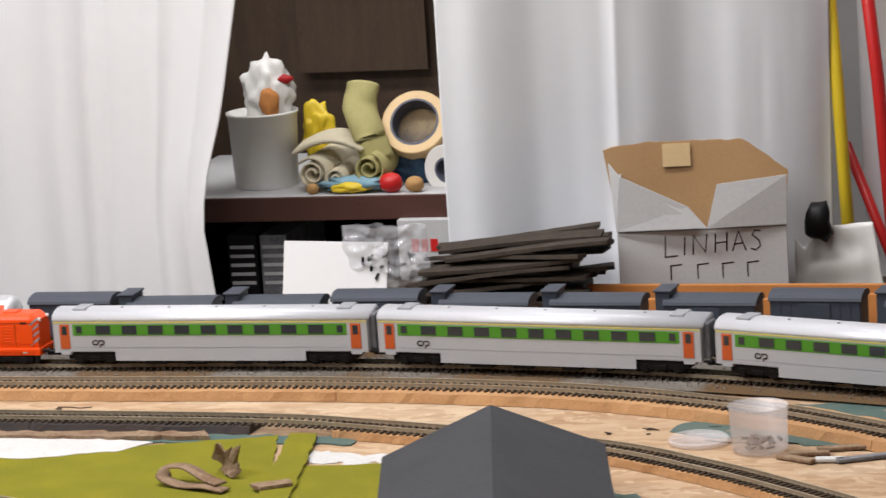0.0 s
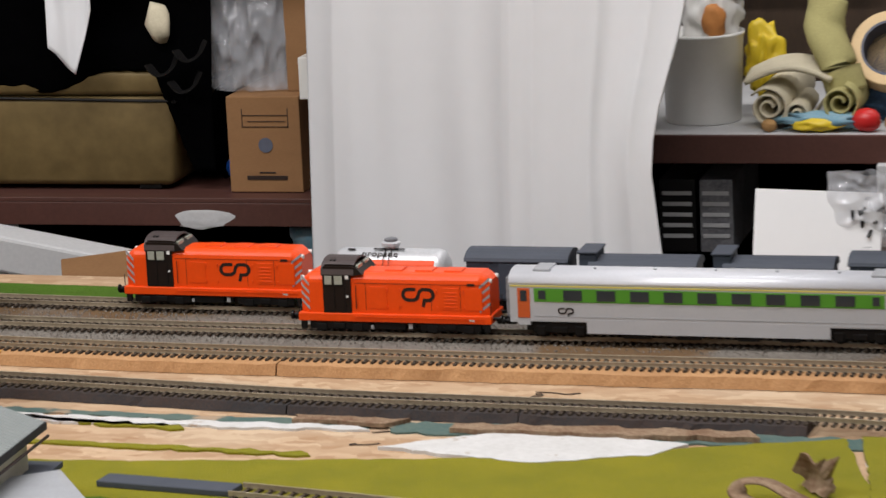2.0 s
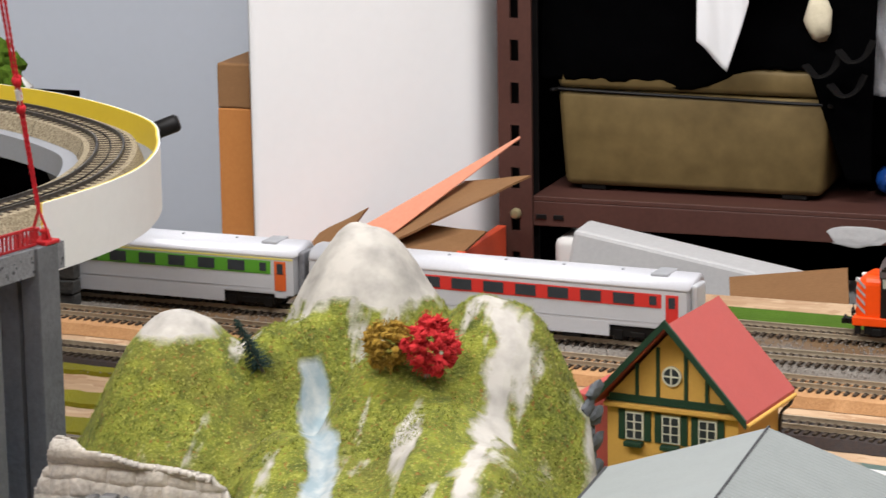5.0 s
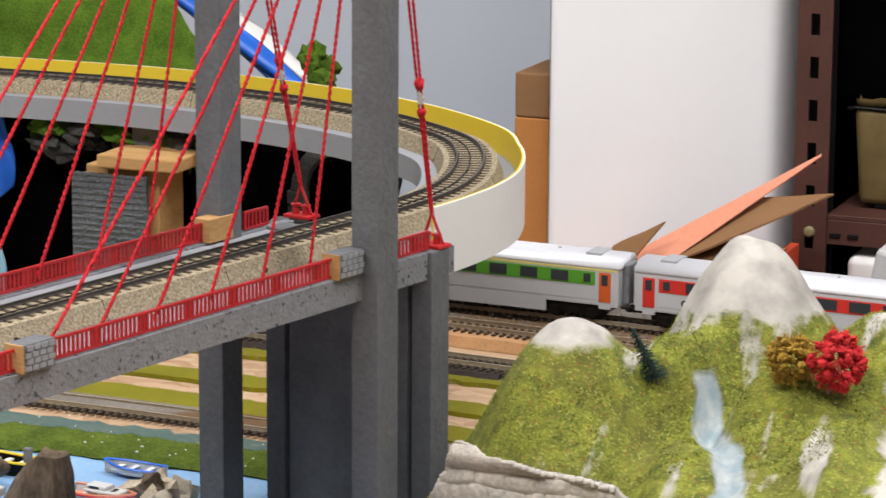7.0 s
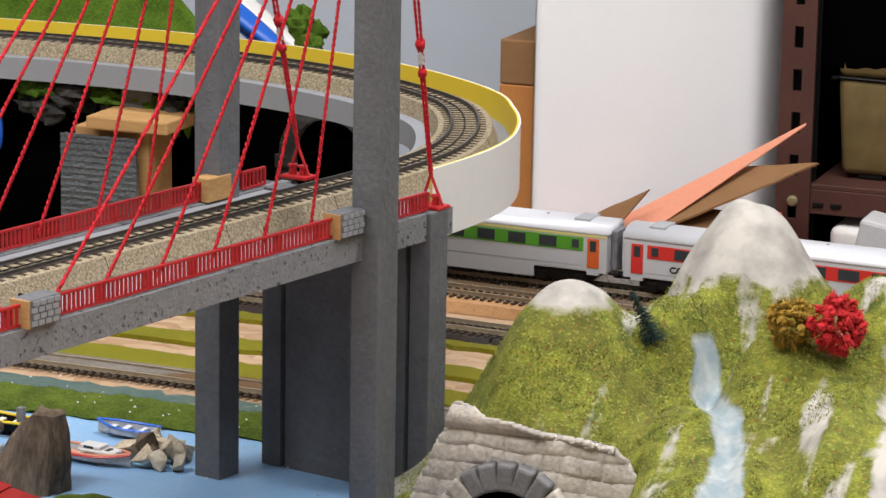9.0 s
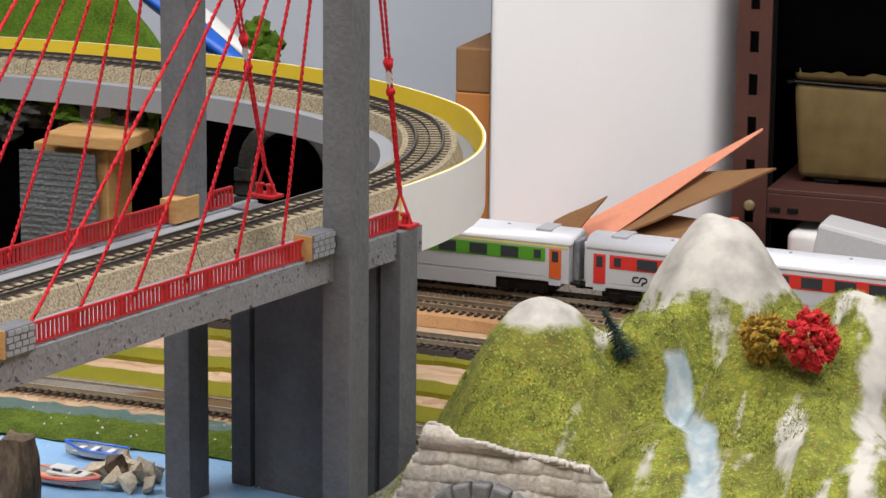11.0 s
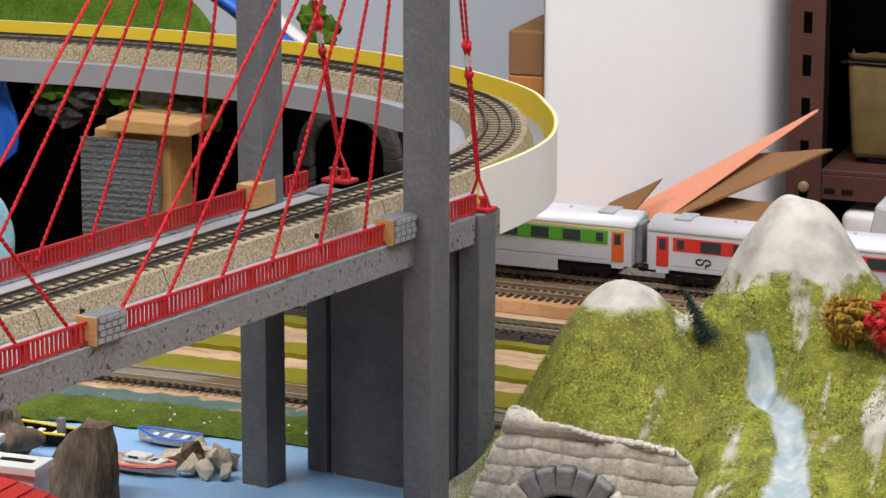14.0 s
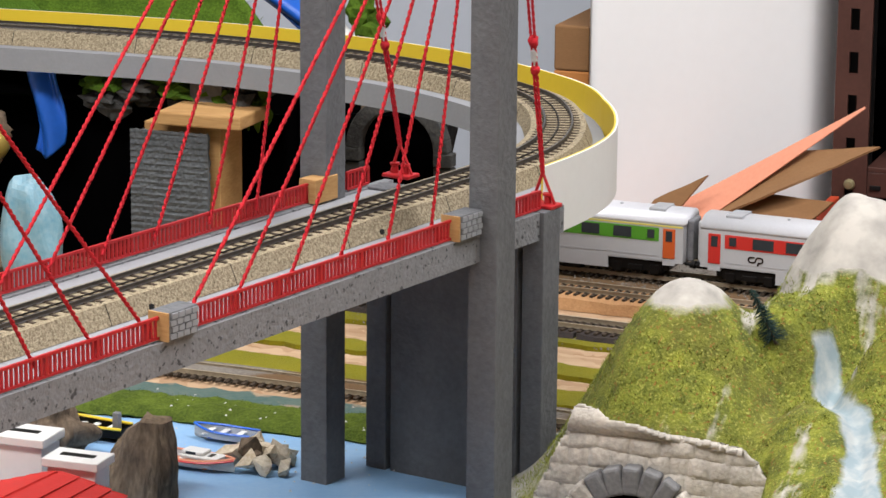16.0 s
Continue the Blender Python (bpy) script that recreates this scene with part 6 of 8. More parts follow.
M["moulded"] = material("moulded_pale_stone", (0.52, 0.48, 0.42), 0.9, dark=(0.20, 0.19, 0.175), scale=46, amount=0.7, fine=420, bump=0.7, spec=0.2)
cx, cz = -1.037, 0.011


def portal_face(u, v):
    """Moulded plaster masonry: soft rounded stones in uneven courses, leaning back into the slope."""
    x, z = -1.102 + 0.140 * u, 0.078 * v
    zz = z + 0.0022 * noise.noise(Vector((x * 45, z * 20, 1)))
    r = int(zz / 0.0088)
    wide = 0.0125 + 0.0030 * math.sin(r * 2.3)
    c = x / wide + 0.47 * r + 0.15 * noise.noise(Vector((x * 60, r * 3.1, 4)))
    d = min(zz - r * 0.0088, (r + 1) * 0.0088 - zz, (c - math.floor(c)) * wide, (1 - c + math.floor(c)) * wide)
    up = min(1.0, max(0.0, d) / 0.0026) ** 0.6 * (0.75 + 0.35 * noise.noise(Vector((math.floor(c) * 3.7, r * 5.1, 2))))
    crown = max(0.0, z - (0.064 - 0.10 * max(0.0, x + 1.02)))
    y = face_y + 0.0085 - 0.0032 * up + 0.10 * z + 0.0010 * noise.noise(Vector((x * 90, z * 90, 7)))
    if crown > 0:
        y = face_y + 0.0040 + 0.10 * z - 0.0025 * math.sin(min(1.0, crown / 0.008) * 3.1) + 0.0018 * noise.noise(Vector((x * 55, z * 60, 9)))
    return Vector((x, y, z))


bmw = grid(bmesh.new(), 190, 112, portal_face)
for f in bmw.faces[:]:
    p = f.calc_center_median()
    left = -1.098 + 0.42 * p.z
    top = 0.0735 - 0.16 * max(0.0, p.x + 1.066) - 0.9 * max(0.0, p.x + 0.985)
    if math.hypot(p.x - cx, p.z - cz) < 0.0300 or (abs(p.x - cx) < 0.0300 and p.z < cz) or p.x < left or p.z > top + 0.003 * noise.noise(p * 70):
        bmw.faces.remove(f)
bmesh.ops.delete(bmw, geom=[v for v in bmw.verts if not v.link_faces], context="VERTS")
arch = part("tunnel_mouth", thicken(bmw, 0.003), "moulded", mount, "pale moulded stone tunnel mouth", smooth=True)
M["moulded_dark"] = material("sooty_stone", (0.11, 0.11, 0.115), 0.9, dark=(0.20, 0.20, 0.20), scale=90, amount=0.7, fine=500, bump=0.4)
for k in range(11):
    a = math.pi * (k + 0.5) / 11
    bm = bmesh.new()
    box(bm, -0.0044, 0.0044, -0.004, 0.010, 0.0235, 0.0375, 0.0016, Matrix.Translation((cx, face_y + 0.004, cz)) @ Matrix.Rotation(math.pi / 2 - a, 4, "Y"))
    part("arch_stone", bm, "moulded_dark" if 3 <= k <= 7 else "moulded", arch)
# flat black panel as the unlit inside of the arch
part("dark_inside", boxes((cx - 0.0255, cx + 0.0255, face_y + 0.0122, face_y + 0.014, 0, 0.0375)), "cloth_and_shade_black", arch)
for k in range(12):
    part("side_stone", lump(bmesh.new(), (-0.833 + 0.001 * (k % 2), 2.000 + 0.010 * (k % 2), 0.006 + k * 0.0068), (0.0026, 0.012, 0.0044), k + 140, 0.2, 2), "grey_rock", mount)
for nm, mt, px, py, pz, r, lab, cat in (("red_bush", "bush_red", -0.894, 1.940, 0.117, 0.0150, "red foam bush on the mountain", "bush"), ("ochre_bush", "bush_ochre", -0.917, 1.942, 0.115, 0.0130, "ochre foam bush on the mountain", "bush")):
    ob = thing(nm, lab, cat, at=(px, py, pz))
    bm = bmesh.new()
    rb2 = random.Random(nm)
    for k in range(170):
        d = Vector((rb2.gauss(0, 1), rb2.gauss(0, 1), rb2.gauss(0, 1))).normalized() * r * rb2.uniform(0.55, 0.95)
        lump(bm, d, (r * 0.13, r * 0.13, r * 0.13), k, 0.6, 1, 2.4)
    part("crown", bm, mt, ob)
    bm = bmesh.new()
    for k in range(520):
        d = Vector((rb2.gauss(0, 1), rb2.gauss(0, 1), rb2.gauss(0, 1))).normalized()
        rod(bm, d * r * 0.7, d * r * rb2.uniform(0.80, 1.02) + Vector((rb2.uniform(-1, 1), rb2.uniform(-1, 1), rb2.uniform(-1, 1))) * 0.003, 0.00022, 3)
    part("bristle", bm, mt, ob)
fir = thing("fir_tree", "small dark bristle fir leaning on the slope", "fir tree", at=(-0.988, 1.952, 0.094))
fir.rotation_euler = (0.15, -0.42, 0)
fir.scale = (0.72, 0.72, 0.66)
part("trunk", rod(bmesh.new(), (0, 0, -0.004), (0, 0, 0.046), 0.0012, 6, 0.0005), "rock", fir)
bm = bmesh.new()
for k in range(420):
    h = rf.random()
    a = rf.uniform(0, 6.28)
    r = 0.0085 * (1 - h) + 0.0022
    rod(bm, (0, 0, 0.004 + h * 0.042), (r * math.cos(a), r * math.sin(a), 0.002 + h * 0.042 + rf.uniform(-0.002, 0.002)), 0.00045, 3, 0.0001)
part("bristles", bm, "fir", fir)

# ---- houses ----
house = thing("half_timbered_house", "ochre half-timbered model house with a red roof", "model house", at=(-0.815, 2.096, 0), rz=0)
house.rotation_euler = (0, 0, radians(-8))
HW, HD = 0.0375, 0.058
part("wall", shell(bmesh.new(), 0, HD, [(-HW, 0), (HW, 0), (HW, 0.052), (0, 0.092), (-HW, 0.052)]), "cream_wall", house).matrix_local = pose(0, 0, 0, 0, 0, 90) @ Matrix.Diagonal((1, 1, 1, 1))
for s in (-1, 1):
    bm = bmesh.new()
    a = [Vector((0, -0.010, 0.0945)), Vector((s * 0.0445, -0.010, 0.0470)), Vector((s * 0.0445, HD + 0.006, 0.0470)), Vector((0, HD + 0.006, 0.0945))]
    vs = [bm.verts.new(v) for v in a] + [bm.verts.new(v + Vector((0, 0, 0.0022))) for v in a]
    for f in ((0, 1, 2, 3), (4, 7, 6, 5), (0, 4, 5, 1), (1, 5, 6, 2), (2, 6, 7, 3), (3, 7, 4, 0)):
        bm.faces.new([vs[i] for i in f])
    bmesh.ops.recalc_face_normals(bm, faces=bm.faces[:])
    part("roof", bm, "house_roof", house, "dull red roof slope")
    bm = bmesh.new()
    d = Vector((s * 0.0445, 0, -0.0475))
    nrm = Vector((d.z, 0, -d.x)).normalized() * 0.002
    for v0, v1 in (((0, -0.0115, 0.0955), (s * 0.046, -0.0115, 0.0458)),):
        p, q = Vector(v0), Vector(v1)
        vs = [bm.verts.new(p), bm.verts.new(q), bm.verts.new(q + Vector((0, 0, 0.0046))), bm.verts.new(p + Vector((0, 0, 0.0046)))]
        vs += [bm.verts.new(v.co + Vector((0, 0.0018, 0))) for v in vs]
        for f in ((0, 1, 2, 3), (4, 7, 6, 5), (0, 4, 5, 1), (1, 5, 6, 2), (2, 6, 7, 3), (3, 7, 4, 0)):
            bm.faces.new([vs[i] for i in f])
        bmesh.ops.recalc_face_normals(bm, faces=bm.faces[:])
    part("barge_board", bm, "house_green", house, "dark green barge board")
part("timber", boxes((-0.036, 0.036, -0.0012, 0, 0.0520, 0.0545), *[(x - 0.0009, x + 0.0009, -0.0012, 0, 0.0545, z) for x, z in ((-0.020, 0.072), (-0.008, 0.082), (0.008, 0.082), (0.020, 0.072))], (-0.0375, 0.0375, -0.0014, 0, 0.0505, 0.0520)), "house_green", house, "dark green half-timbering")
part("ledge", boxes((-0.0385, 0.0385, -0.0035, 0, 0.0475, 0.0500), bevel=0.0004), "cream_wall", house)
for x in (-0.0215, -0.0005, 0.0205):
    w = part("window", boxes((x - 0.0052, x + 0.0052, -0.0012, 0, 0.0300, 0.0455), bevel=0.0002), "house_white", house)
    for cx2 in (-0.0024, 0.0024):
        for r in range(3):
            part("pane", boxes((x + cx2 - 0.0019, x + cx2 + 0.0019, -0.0015, -0.0010, 0.0309 + r * 0.0047, 0.0309 + r * 0.0047 + 0.0040)), "pane", w)
    part("sill_box", boxes((x - 0.0052, x + 0.0052, -0.0045, 0, 0.0265, 0.0292), bevel=0.0004), "house_green", house)
    for s in (-1, 1):
        part("shutter", boxes((x + s * 0.0075 - 0.0019, x + s * 0.0075 + 0.0019, -0.0010, 0, 0.0296, 0.0460), bevel=0.0002), "house_green", house)
rw = part("round_window", rod(bmesh.new(), (0, -0.0013, 0.0670), (0, 0.001, 0.0670), 0.0055, 20), "house_white", house)
part("pane", rod(bmesh.new(), (0, -0.0016, 0.0670), (0, 0.0, 0.0670), 0.0044, 20), "pane", rw)
part("glazing_bar", boxes((-0.0004, 0.0004, -0.0019, -0.001, 0.0626, 0.0714), (-0.0044, 0.0044, -0.0019, -0.001, 0.0666, 0.0674)), "house_white", rw)
for x in (-0.017, 0.004, 0.024):
    w = part("window", boxes((x - 0.0048, x + 0.0048, -0.0012, 0, 0.006, 0.018)), "house_white", house)
    part("pane", boxes((x - 0.0040, x + 0.0040, -0.0015, -0.001, 0.0068, 0.0172)), "pane", w)
part("gutter", sweep(bmesh.new(), [(0.0455, -0.008, 0.0465), (0.0455, HD + 0.004, 0.0465)], ring(0.0012, 8)), "cream_wall", house)
part("drain_pipe", sweep(bmesh.new(), spline([(0.0455, HD, 0.046), (0.044, HD, 0.042), (0.039, HD, 0.036), (0.0385, HD, 0.02), (0.0385, HD, 0)], 4), ring(0.001, 6)), "umber", house)
part("lean_to", boxes((-0.062, -0.0378, 0.012, 0.055, 0, 0.048), bevel=0.0005), "house_roof", house, "dark red side shed")

shed = thing("goods_shed", "goods shed with a grey corrugated roof", "model shed", at=(-0.7355, 1.976, 0), rz=2)
part("wall", boxes((-0.070, 0.066, -0.24, -0.006, 0, 0.048), bevel=0.0004), "house_white", shed)
for s in (-1, 1):
    nn = 62

    def roof_at(u, v, s=s):
        y = 0.004 - 0.26 * u
        w = 0.0011 * (round(u * nn * 5) % 5) / 4 if s > 0 else 0
        return Vector((s * (0.0005 + (0.0735 if s > 0 else 0.080) * v), y, 0.0770 - 0.0255 * v + w))
    bm = grid(bmesh.new(), nn * 5, 6, roof_at)
    part("roof", thicken(bm, 0.0016), "grey_roof", shed, "grey ribbed roof slope")
part("ridge_cap", sweep(bmesh.new(), [(0, 0.0045, 0.0778), (0, -0.256, 0.0778)], [(-0.0008, -0.0008), (0.0008, -0.0008), (0.0005, 0.0003), (-0.0005, 0.0003)]), "dark_roof", shed)
for xa in (0.0728, -0.0815):
    part("fascia", boxes((xa, xa + 0.0017, -0.256, 0.004, 0.0475, 0.0518)), "dark_roof", shed)
part("gutter", sweep(bmesh.new(), [(0.0752, 0.003, 0.0440), (0.0752, -0.05, 0.0440), (0.0752, -0.25, 0.0440)], ring(0.0009, 6)), "umber", shed)
annex = thing("flat_roof_annex", "small grey flat-roofed annex beside the shed", "model annex", at=(-0.677, 1.966, 0), rz=2)
part("wall", boxes((-0.018, 0.020, -0.09, 0.02, 0, 0.024), bevel=0.0005), "house_white", annex)
part("roof", boxes((-0.020, 0.022, -0.092, 0.022, 0.0242, 0.0275), bevel=0.0005), "slate_roof", annex)

depot = thing("engine_depot", "model depot with a plain dark grey gable roof", "model depot", at=(-0.047, 2.0, 0), rz=13.5)
part("wall", boxes((-0.062, 0.062, -0.30, -0.004, 0, 0.036), bevel=0.0005), "grey_clutter", depot)
for s in (-1, 1):
    bm = bmesh.new()
    x1 = s * 0.0725
    vs = [bm.verts.new(v) for v in ((0, 0, 0.063), (x1, 0, 0.0325), (x1, -0.31, 0.0325), (0, -0.31, 0.063), (0, 0, 0.065), (x1, 0, 0.0345), (x1, -0.31, 0.0345), (0, -0.31, 0.065))]
    for f in ((0, 1, 2, 3), (4, 7, 6, 5), (0, 4, 5, 1), (1, 5, 6, 2), (2, 6, 7, 3), (3, 7, 4, 0)):
        bm.faces.new([vs[i] for i in f])
    bmesh.ops.recalc_face_normals(bm, faces=bm.faces[:])
    part("roof", bm, "dark_roof", depot, "dark grey card roof slope")
plat = thing("platform_canopy", "grey model platform canopy beside the curved track", "model canopy", at=(-0.599, 1.894, 0), rz=34.7)
part("roof", boxes((-0.085, 0.0, 0.0, 0.083, 0.0285, 0.0310), bevel=0.0006), "hatch_grey", plat)
part("post", rod(bmesh.new(), (-0.012, 0.014, 0.0018), (-0.012, 0.014, 0.0285), 0.0011, 8), "umber", plat)
part("post", rod(bmesh.new(), (-0.012, 0.066, 0.0018), (-0.012, 0.066, 0.0285), 0.0011, 8), "umber", plat)
ramp2 = solid("platform_ramp", boxes((-0.085, 0.0, -0.008, 0.008, 0.0018, 0.0055), bevel=0.0006), "slate_roof", "narrow grey platform at the track's end", "platform")
ramp2.matrix_world = pose(-0.567, 2.021, 0, 0, 0, -8)
fence = thing("turntable_rim", "low curved rim with thin white posts on the grass", "turntable rim", at=(-0.515, 1.795, 0))
part("rim", sweep(bmesh.new(), [(0.17 * math.cos(a), 0.125 * math.sin(a), 0.0018) for a in np.linspace(0.5, 2.6, 30).tolist()], [(-0.0015, 0), (0.0015, 0), (0.0015, 0.006), (-0.0015, 0.006)]), "leather", fence)
for a in (0.75, 1.1, 1.45, 1.8, 2.15):
    part("post", rod(bmesh.new(), (0.168 * math.cos(a), 0.124 * math.sin(a), 0.0020), (0.168 * math.cos(a), 0.124 * math.sin(a), 0.022), 0.0009, 8), "white_paint", fence)
hut = thing("small_hut", "small hut with a red roof beside the turntable", "model hut", at=(-0.372, 1.84, 0.0018))
part("wall", boxes((-0.018, 0.018, -0.03, 0.012, 0, 0.020)), "cream_wall", hut)
part("roof", shell(bmesh.new(), -0.022, 0.022, [(-0.034, 0.018), (0.0, 0.032), (0.016, 0.018), (0.016, 0.0165), (-0.034, 0.0165)]), "house_roof", hut)


# ---- the rack behind the layout ----
def folds(name, x0, x1, y, z0, z1, mat, label, seed, n=120, depth=0.012, y1=None, edge=None, parts=34, marks=4):
    """A hanging curtain with uneven vertical folds, its sheet given thickness."""
    y1 = y if y1 is None else y1
    r = random.Random(seed)
    creases = [(r.uniform(0.05, 0.97), r.uniform(0.4, 1.0)) for _ in range(marks)]
    waves = [(r.uniform(4, 9), r.uniform(0, 6.3), r.uniform(0.5, 1.0)), (r.uniform(11, 19), r.uniform(0, 6.3), r.uniform(0.14, 0.28)), (r.uniform(24, 38), r.uniform(0, 6.3), r.uniform(0.03, 0.07))]

    def at(u, v):
        x = x0 + (x1 - x0) * u
        if edge:
            x += edge(u, v)
        f = sum(a * math.sin(k * u * 2 + p + 0.5 * math.sin(v * 2.2 + k)) for k, p, a in waves)
        f += 0.25 * noise.noise(Vector((u * 9, v * 5, seed)))
        f -= 0.8 * sum(c * max(0.0, 1 - abs(u + 0.02 * math.sin(v * 3 + q) - q) / 0.045) ** 2 for q, c in creases)
        f += 0.5 * max(0.0, noise.noise(Vector((u * 26, v * 16, seed + 4)))) * max(0.0, u - 0.55)
        return Vector((x, y + (y1 - y) * u + depth * f * (0.65 + 0.35 * (1 - v)), z0 + (z1 - z0) * v))
    ob = solid(name, thicken(grid(bmesh.new(), n, parts, at), 0.0012), mat, label, "curtain", smooth=True)
    return ob


folds("curtain", -0.746, -0.434, 2.735, -0.50, 0.34, "curtain", "white plastic curtain hanging in long folds", 2, n=200, depth=0.0080, y1=2.602, marks=6,
      edge=lambda u, v: 0.022 * (v - 0.6) * (1 - u) + u ** 6 * (0.030 * max(0.0, (v - 0.72) / 0.17) - 0.010 * max(0.0, 1 - abs(v - 0.68) / 0.12)))
folds("curtain", -0.241, 0.074, 2.662, -0.30, 0.46, "curtain_cool", "bluish white plastic curtain hanging in broad folds", 11, n=200, depth=0.0085, y1=2.83, marks=1,
      edge=lambda u, v: 0.04 * (v - 0.55) * max(0, u - 0.6))
rack = thing("shelving_rack", "brown enamelled steel rack with slotted uprights", "shelving rack")
for x in (-1.128, -0.60):
    up1 = bmesh.new()
    w = 0.0135
    z0, z1 = -1.0, 0.62
    for a, b in ((-w, -0.0035), (0.0035, w)):
        box(up1, x + a, x + b, 2.789, 2.792, z0, z1)
    k = z0
    while k < z1:
        box(up1, x - 0.0035, x + 0.0035, 2.789, 2.792, k, k + 0.0165)
        k += 0.0333
    box(up1, x - w, x - w + 0.002, 2.792, 2.830, z0, z1)
    post = part("upright", up1, "shelf_brown", rack, "slotted brown steel upright")
    # black strip behind the slots, shade put into its colour
    part("inner_web", boxes((x - w + 0.0022, x + w, 2.806, 2.808, z0, z1)), "black", post, "black strip standing for the shade inside the upright")
# the top shelf is out of view, put there to shade the case
for z in (0.010, 0.262, -0.42):
    sh = part("shelf", boxes((-1.115, -0.585, 2.789 + 0.003, 3.05, z - 0.004, z), (-1.115, -0.585, 2.788 + 0.004, 2.794, z - 0.0235, z - 0.004), bevel=0.0006), "shelf_brown", rack, "brown steel shelf")
part("bolt", lathe(bmesh.new(), [(0.0044, 0), (0.0044, 0.002), (0.003, 0.0042), (0.001, 0.0045)], 16, pose(-1.1275, 2.789, -0.004, 90, 0, 0)), "brass", rack, "round brassy bolt head")
for x in (-1.108, -1.094):
    part("slot", boxes((x - 0.0042, x + 0.0042, 2.7905, 2.7932, -0.0078, -0.0042), bevel=0.0004), "black", rack)
patch2 = bmesh.new()
lump(patch2, (-0.858, 2.7925, -0.0075), (0.027, 0.0012, 0.0092), 3, 0.22, 3, 1.4)
solid("torn_sticker", patch2, "card_white", "torn white sticker on the shelf edge", "sticker")
# black sheet added so that the depth of the rack looks unlit
slab("rack_back", -1.36, -0.585, 3.06, 3.075, -0.8, 0.62, "cloth_and_shade_black", "black panel standing for the shade at the rack's back", "panel")

case = thing("travel_case", "tan vinyl travel case with dark piping", "case", at=(-1.104, 2.822, 0.0105))


def case_body(x0, x1, y0, y1, z0, z1, r):
    bm = box(bmesh.new(), x0, x1, y0, y1, z0, z1, r)
    for v in bm.verts:
        k = 0.945 + 0.055 * min(1.0, v.co.z / 0.0775)
        v.co.x = 0.108 + (v.co.x - 0.108) * k
    return bm


part("body", case_body(0.0, 0.216, 0.0, 0.15, 0.0035, 0.0790, 0.0055), "case", case, smooth=True)
part("lid", case_body(0.0, 0.216, 0.0, 0.15, 0.0796, 0.1010, 0.0050), "case", case, smooth=True)
part("piping", sweep(bmesh.new(), spline([(0.0006, 0.148, 0.0790), (0.0006, 0.006, 0.0792), (0.0060, 0.0004, 0.0790), (0.108, 0.0004, 0.0770), (0.208, 0.0004, 0.0752), (0.2154, 0.006, 0.0756), (0.2154, 0.148, 0.0790)], 8), ring(0.0013, 8)), "black", case, "dark piping")
for x in (0.018, 0.178):
    part("foot", boxes((x, x + 0.02, 0.004, 0.03, 0.0, 0.0045), bevel=0.001), "black", case)


def hem(x):
    """How low the garment hangs over the case's lid."""
    k = min(1.0, max(0.0, (x + 0.990) / 0.050))
    fall = min(1.0, max(0.0, (x + 0.905) / 0.030))
    return 0.0970 - 0.0040 * math.exp(-((x + 1.003) / 0.018) ** 2) + 0.0145 * k * k * (3 - 2 * k) - 0.085 * fall + 0.0014 * noise.noise(Vector((x * 120, 0, 3)))


def garment_at(u, v):
    x = -1.118 + 0.262 * u
    z = hem(x) + (0.255 - hem(x)) * v
    f = noise.noise(Vector((u * 7, v * 5, 2))) + 0.5 * noise.noise(Vector((u * 19, v * 12, 5)))
    return Vector((x, 2.8190 + 0.030 * v - 0.0025 * (f + 1.2) + 0.006 * (1 - v) ** 8, z))


solid("black_garment", thicken(grid(bmesh.new(), 90, 50, garment_at), -0.0015), "cloth_and_shade_black", "black garment draped low over the case", "clothes", "pile of black clothes", smooth=True)
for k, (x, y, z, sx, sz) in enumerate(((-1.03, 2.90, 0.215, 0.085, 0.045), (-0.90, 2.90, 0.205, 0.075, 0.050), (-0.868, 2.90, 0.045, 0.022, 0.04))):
    solid("black_garment", lump(bmesh.new(), (x, y, z), (sx, 0.045, sz), k, 0.32, 4, 2.4), "cloth_and_shade_black", "crumpled black garment piled behind the case", "clothes", "pile of black clothes", smooth=True)
for k, (x, z) in enumerate(((-0.905, 0.118), (-0.886, 0.104), (-0.880, 0.130))):
    bm = bmesh.new()
    sweep(bm, spline([(x, 2.810, z), (x + 0.010, 2.806, z - 0.008), (x + 0.020, 2.808, z - 0.004), (x + 0.026, 2.812, z + 0.008)], 5), [(-0.004, -0.0008), (0.004, -0.0008), (0.004, 0.0008), (-0.004, 0.0008)])
    solid("strap", bm, "black", "black webbing strap with a dull buckle", "strap", "straps on the clothes")
bm = lump(bmesh.new(), (-0.897, 2.822, 0.150), (0.011, 0.006, 0.018), 8, 0.25, 2)
solid("grey_pouch", bm, "cream_cloth", "small greyish cloth pouch among clothes", "pouch", smooth=True)


def cloth_at(u, v):
    """A corner of cloth: straight side, slanted hem, a flaring free side."""
    tip = 0.60
    low = 0.136 - 0.022 * u / tip if u < tip else 0.114 + 0.052 * (u - tip) / (1 - tip)
    z = low + (0.245 - low) * v
    wide = 0.040 + 0.055 * min(1.0, max(0.0, (z - 0.180) / 0.035)) ** 2
    f = 0.0022 * math.sin(u * 9 + v) + 0.0012 * noise.noise(Vector((u * 5, v * 4, 1)))
    return Vector((-0.984 + wide * u - 0.003 * v, 2.790 + f + 0.010 * v, z))


solid("white_cloth", thicken(grid(bmesh.new(), 30, 24, cloth_at), 0.0010), "curtain", "white cloth corner hanging over black clothes", "cloth", smooth=True)

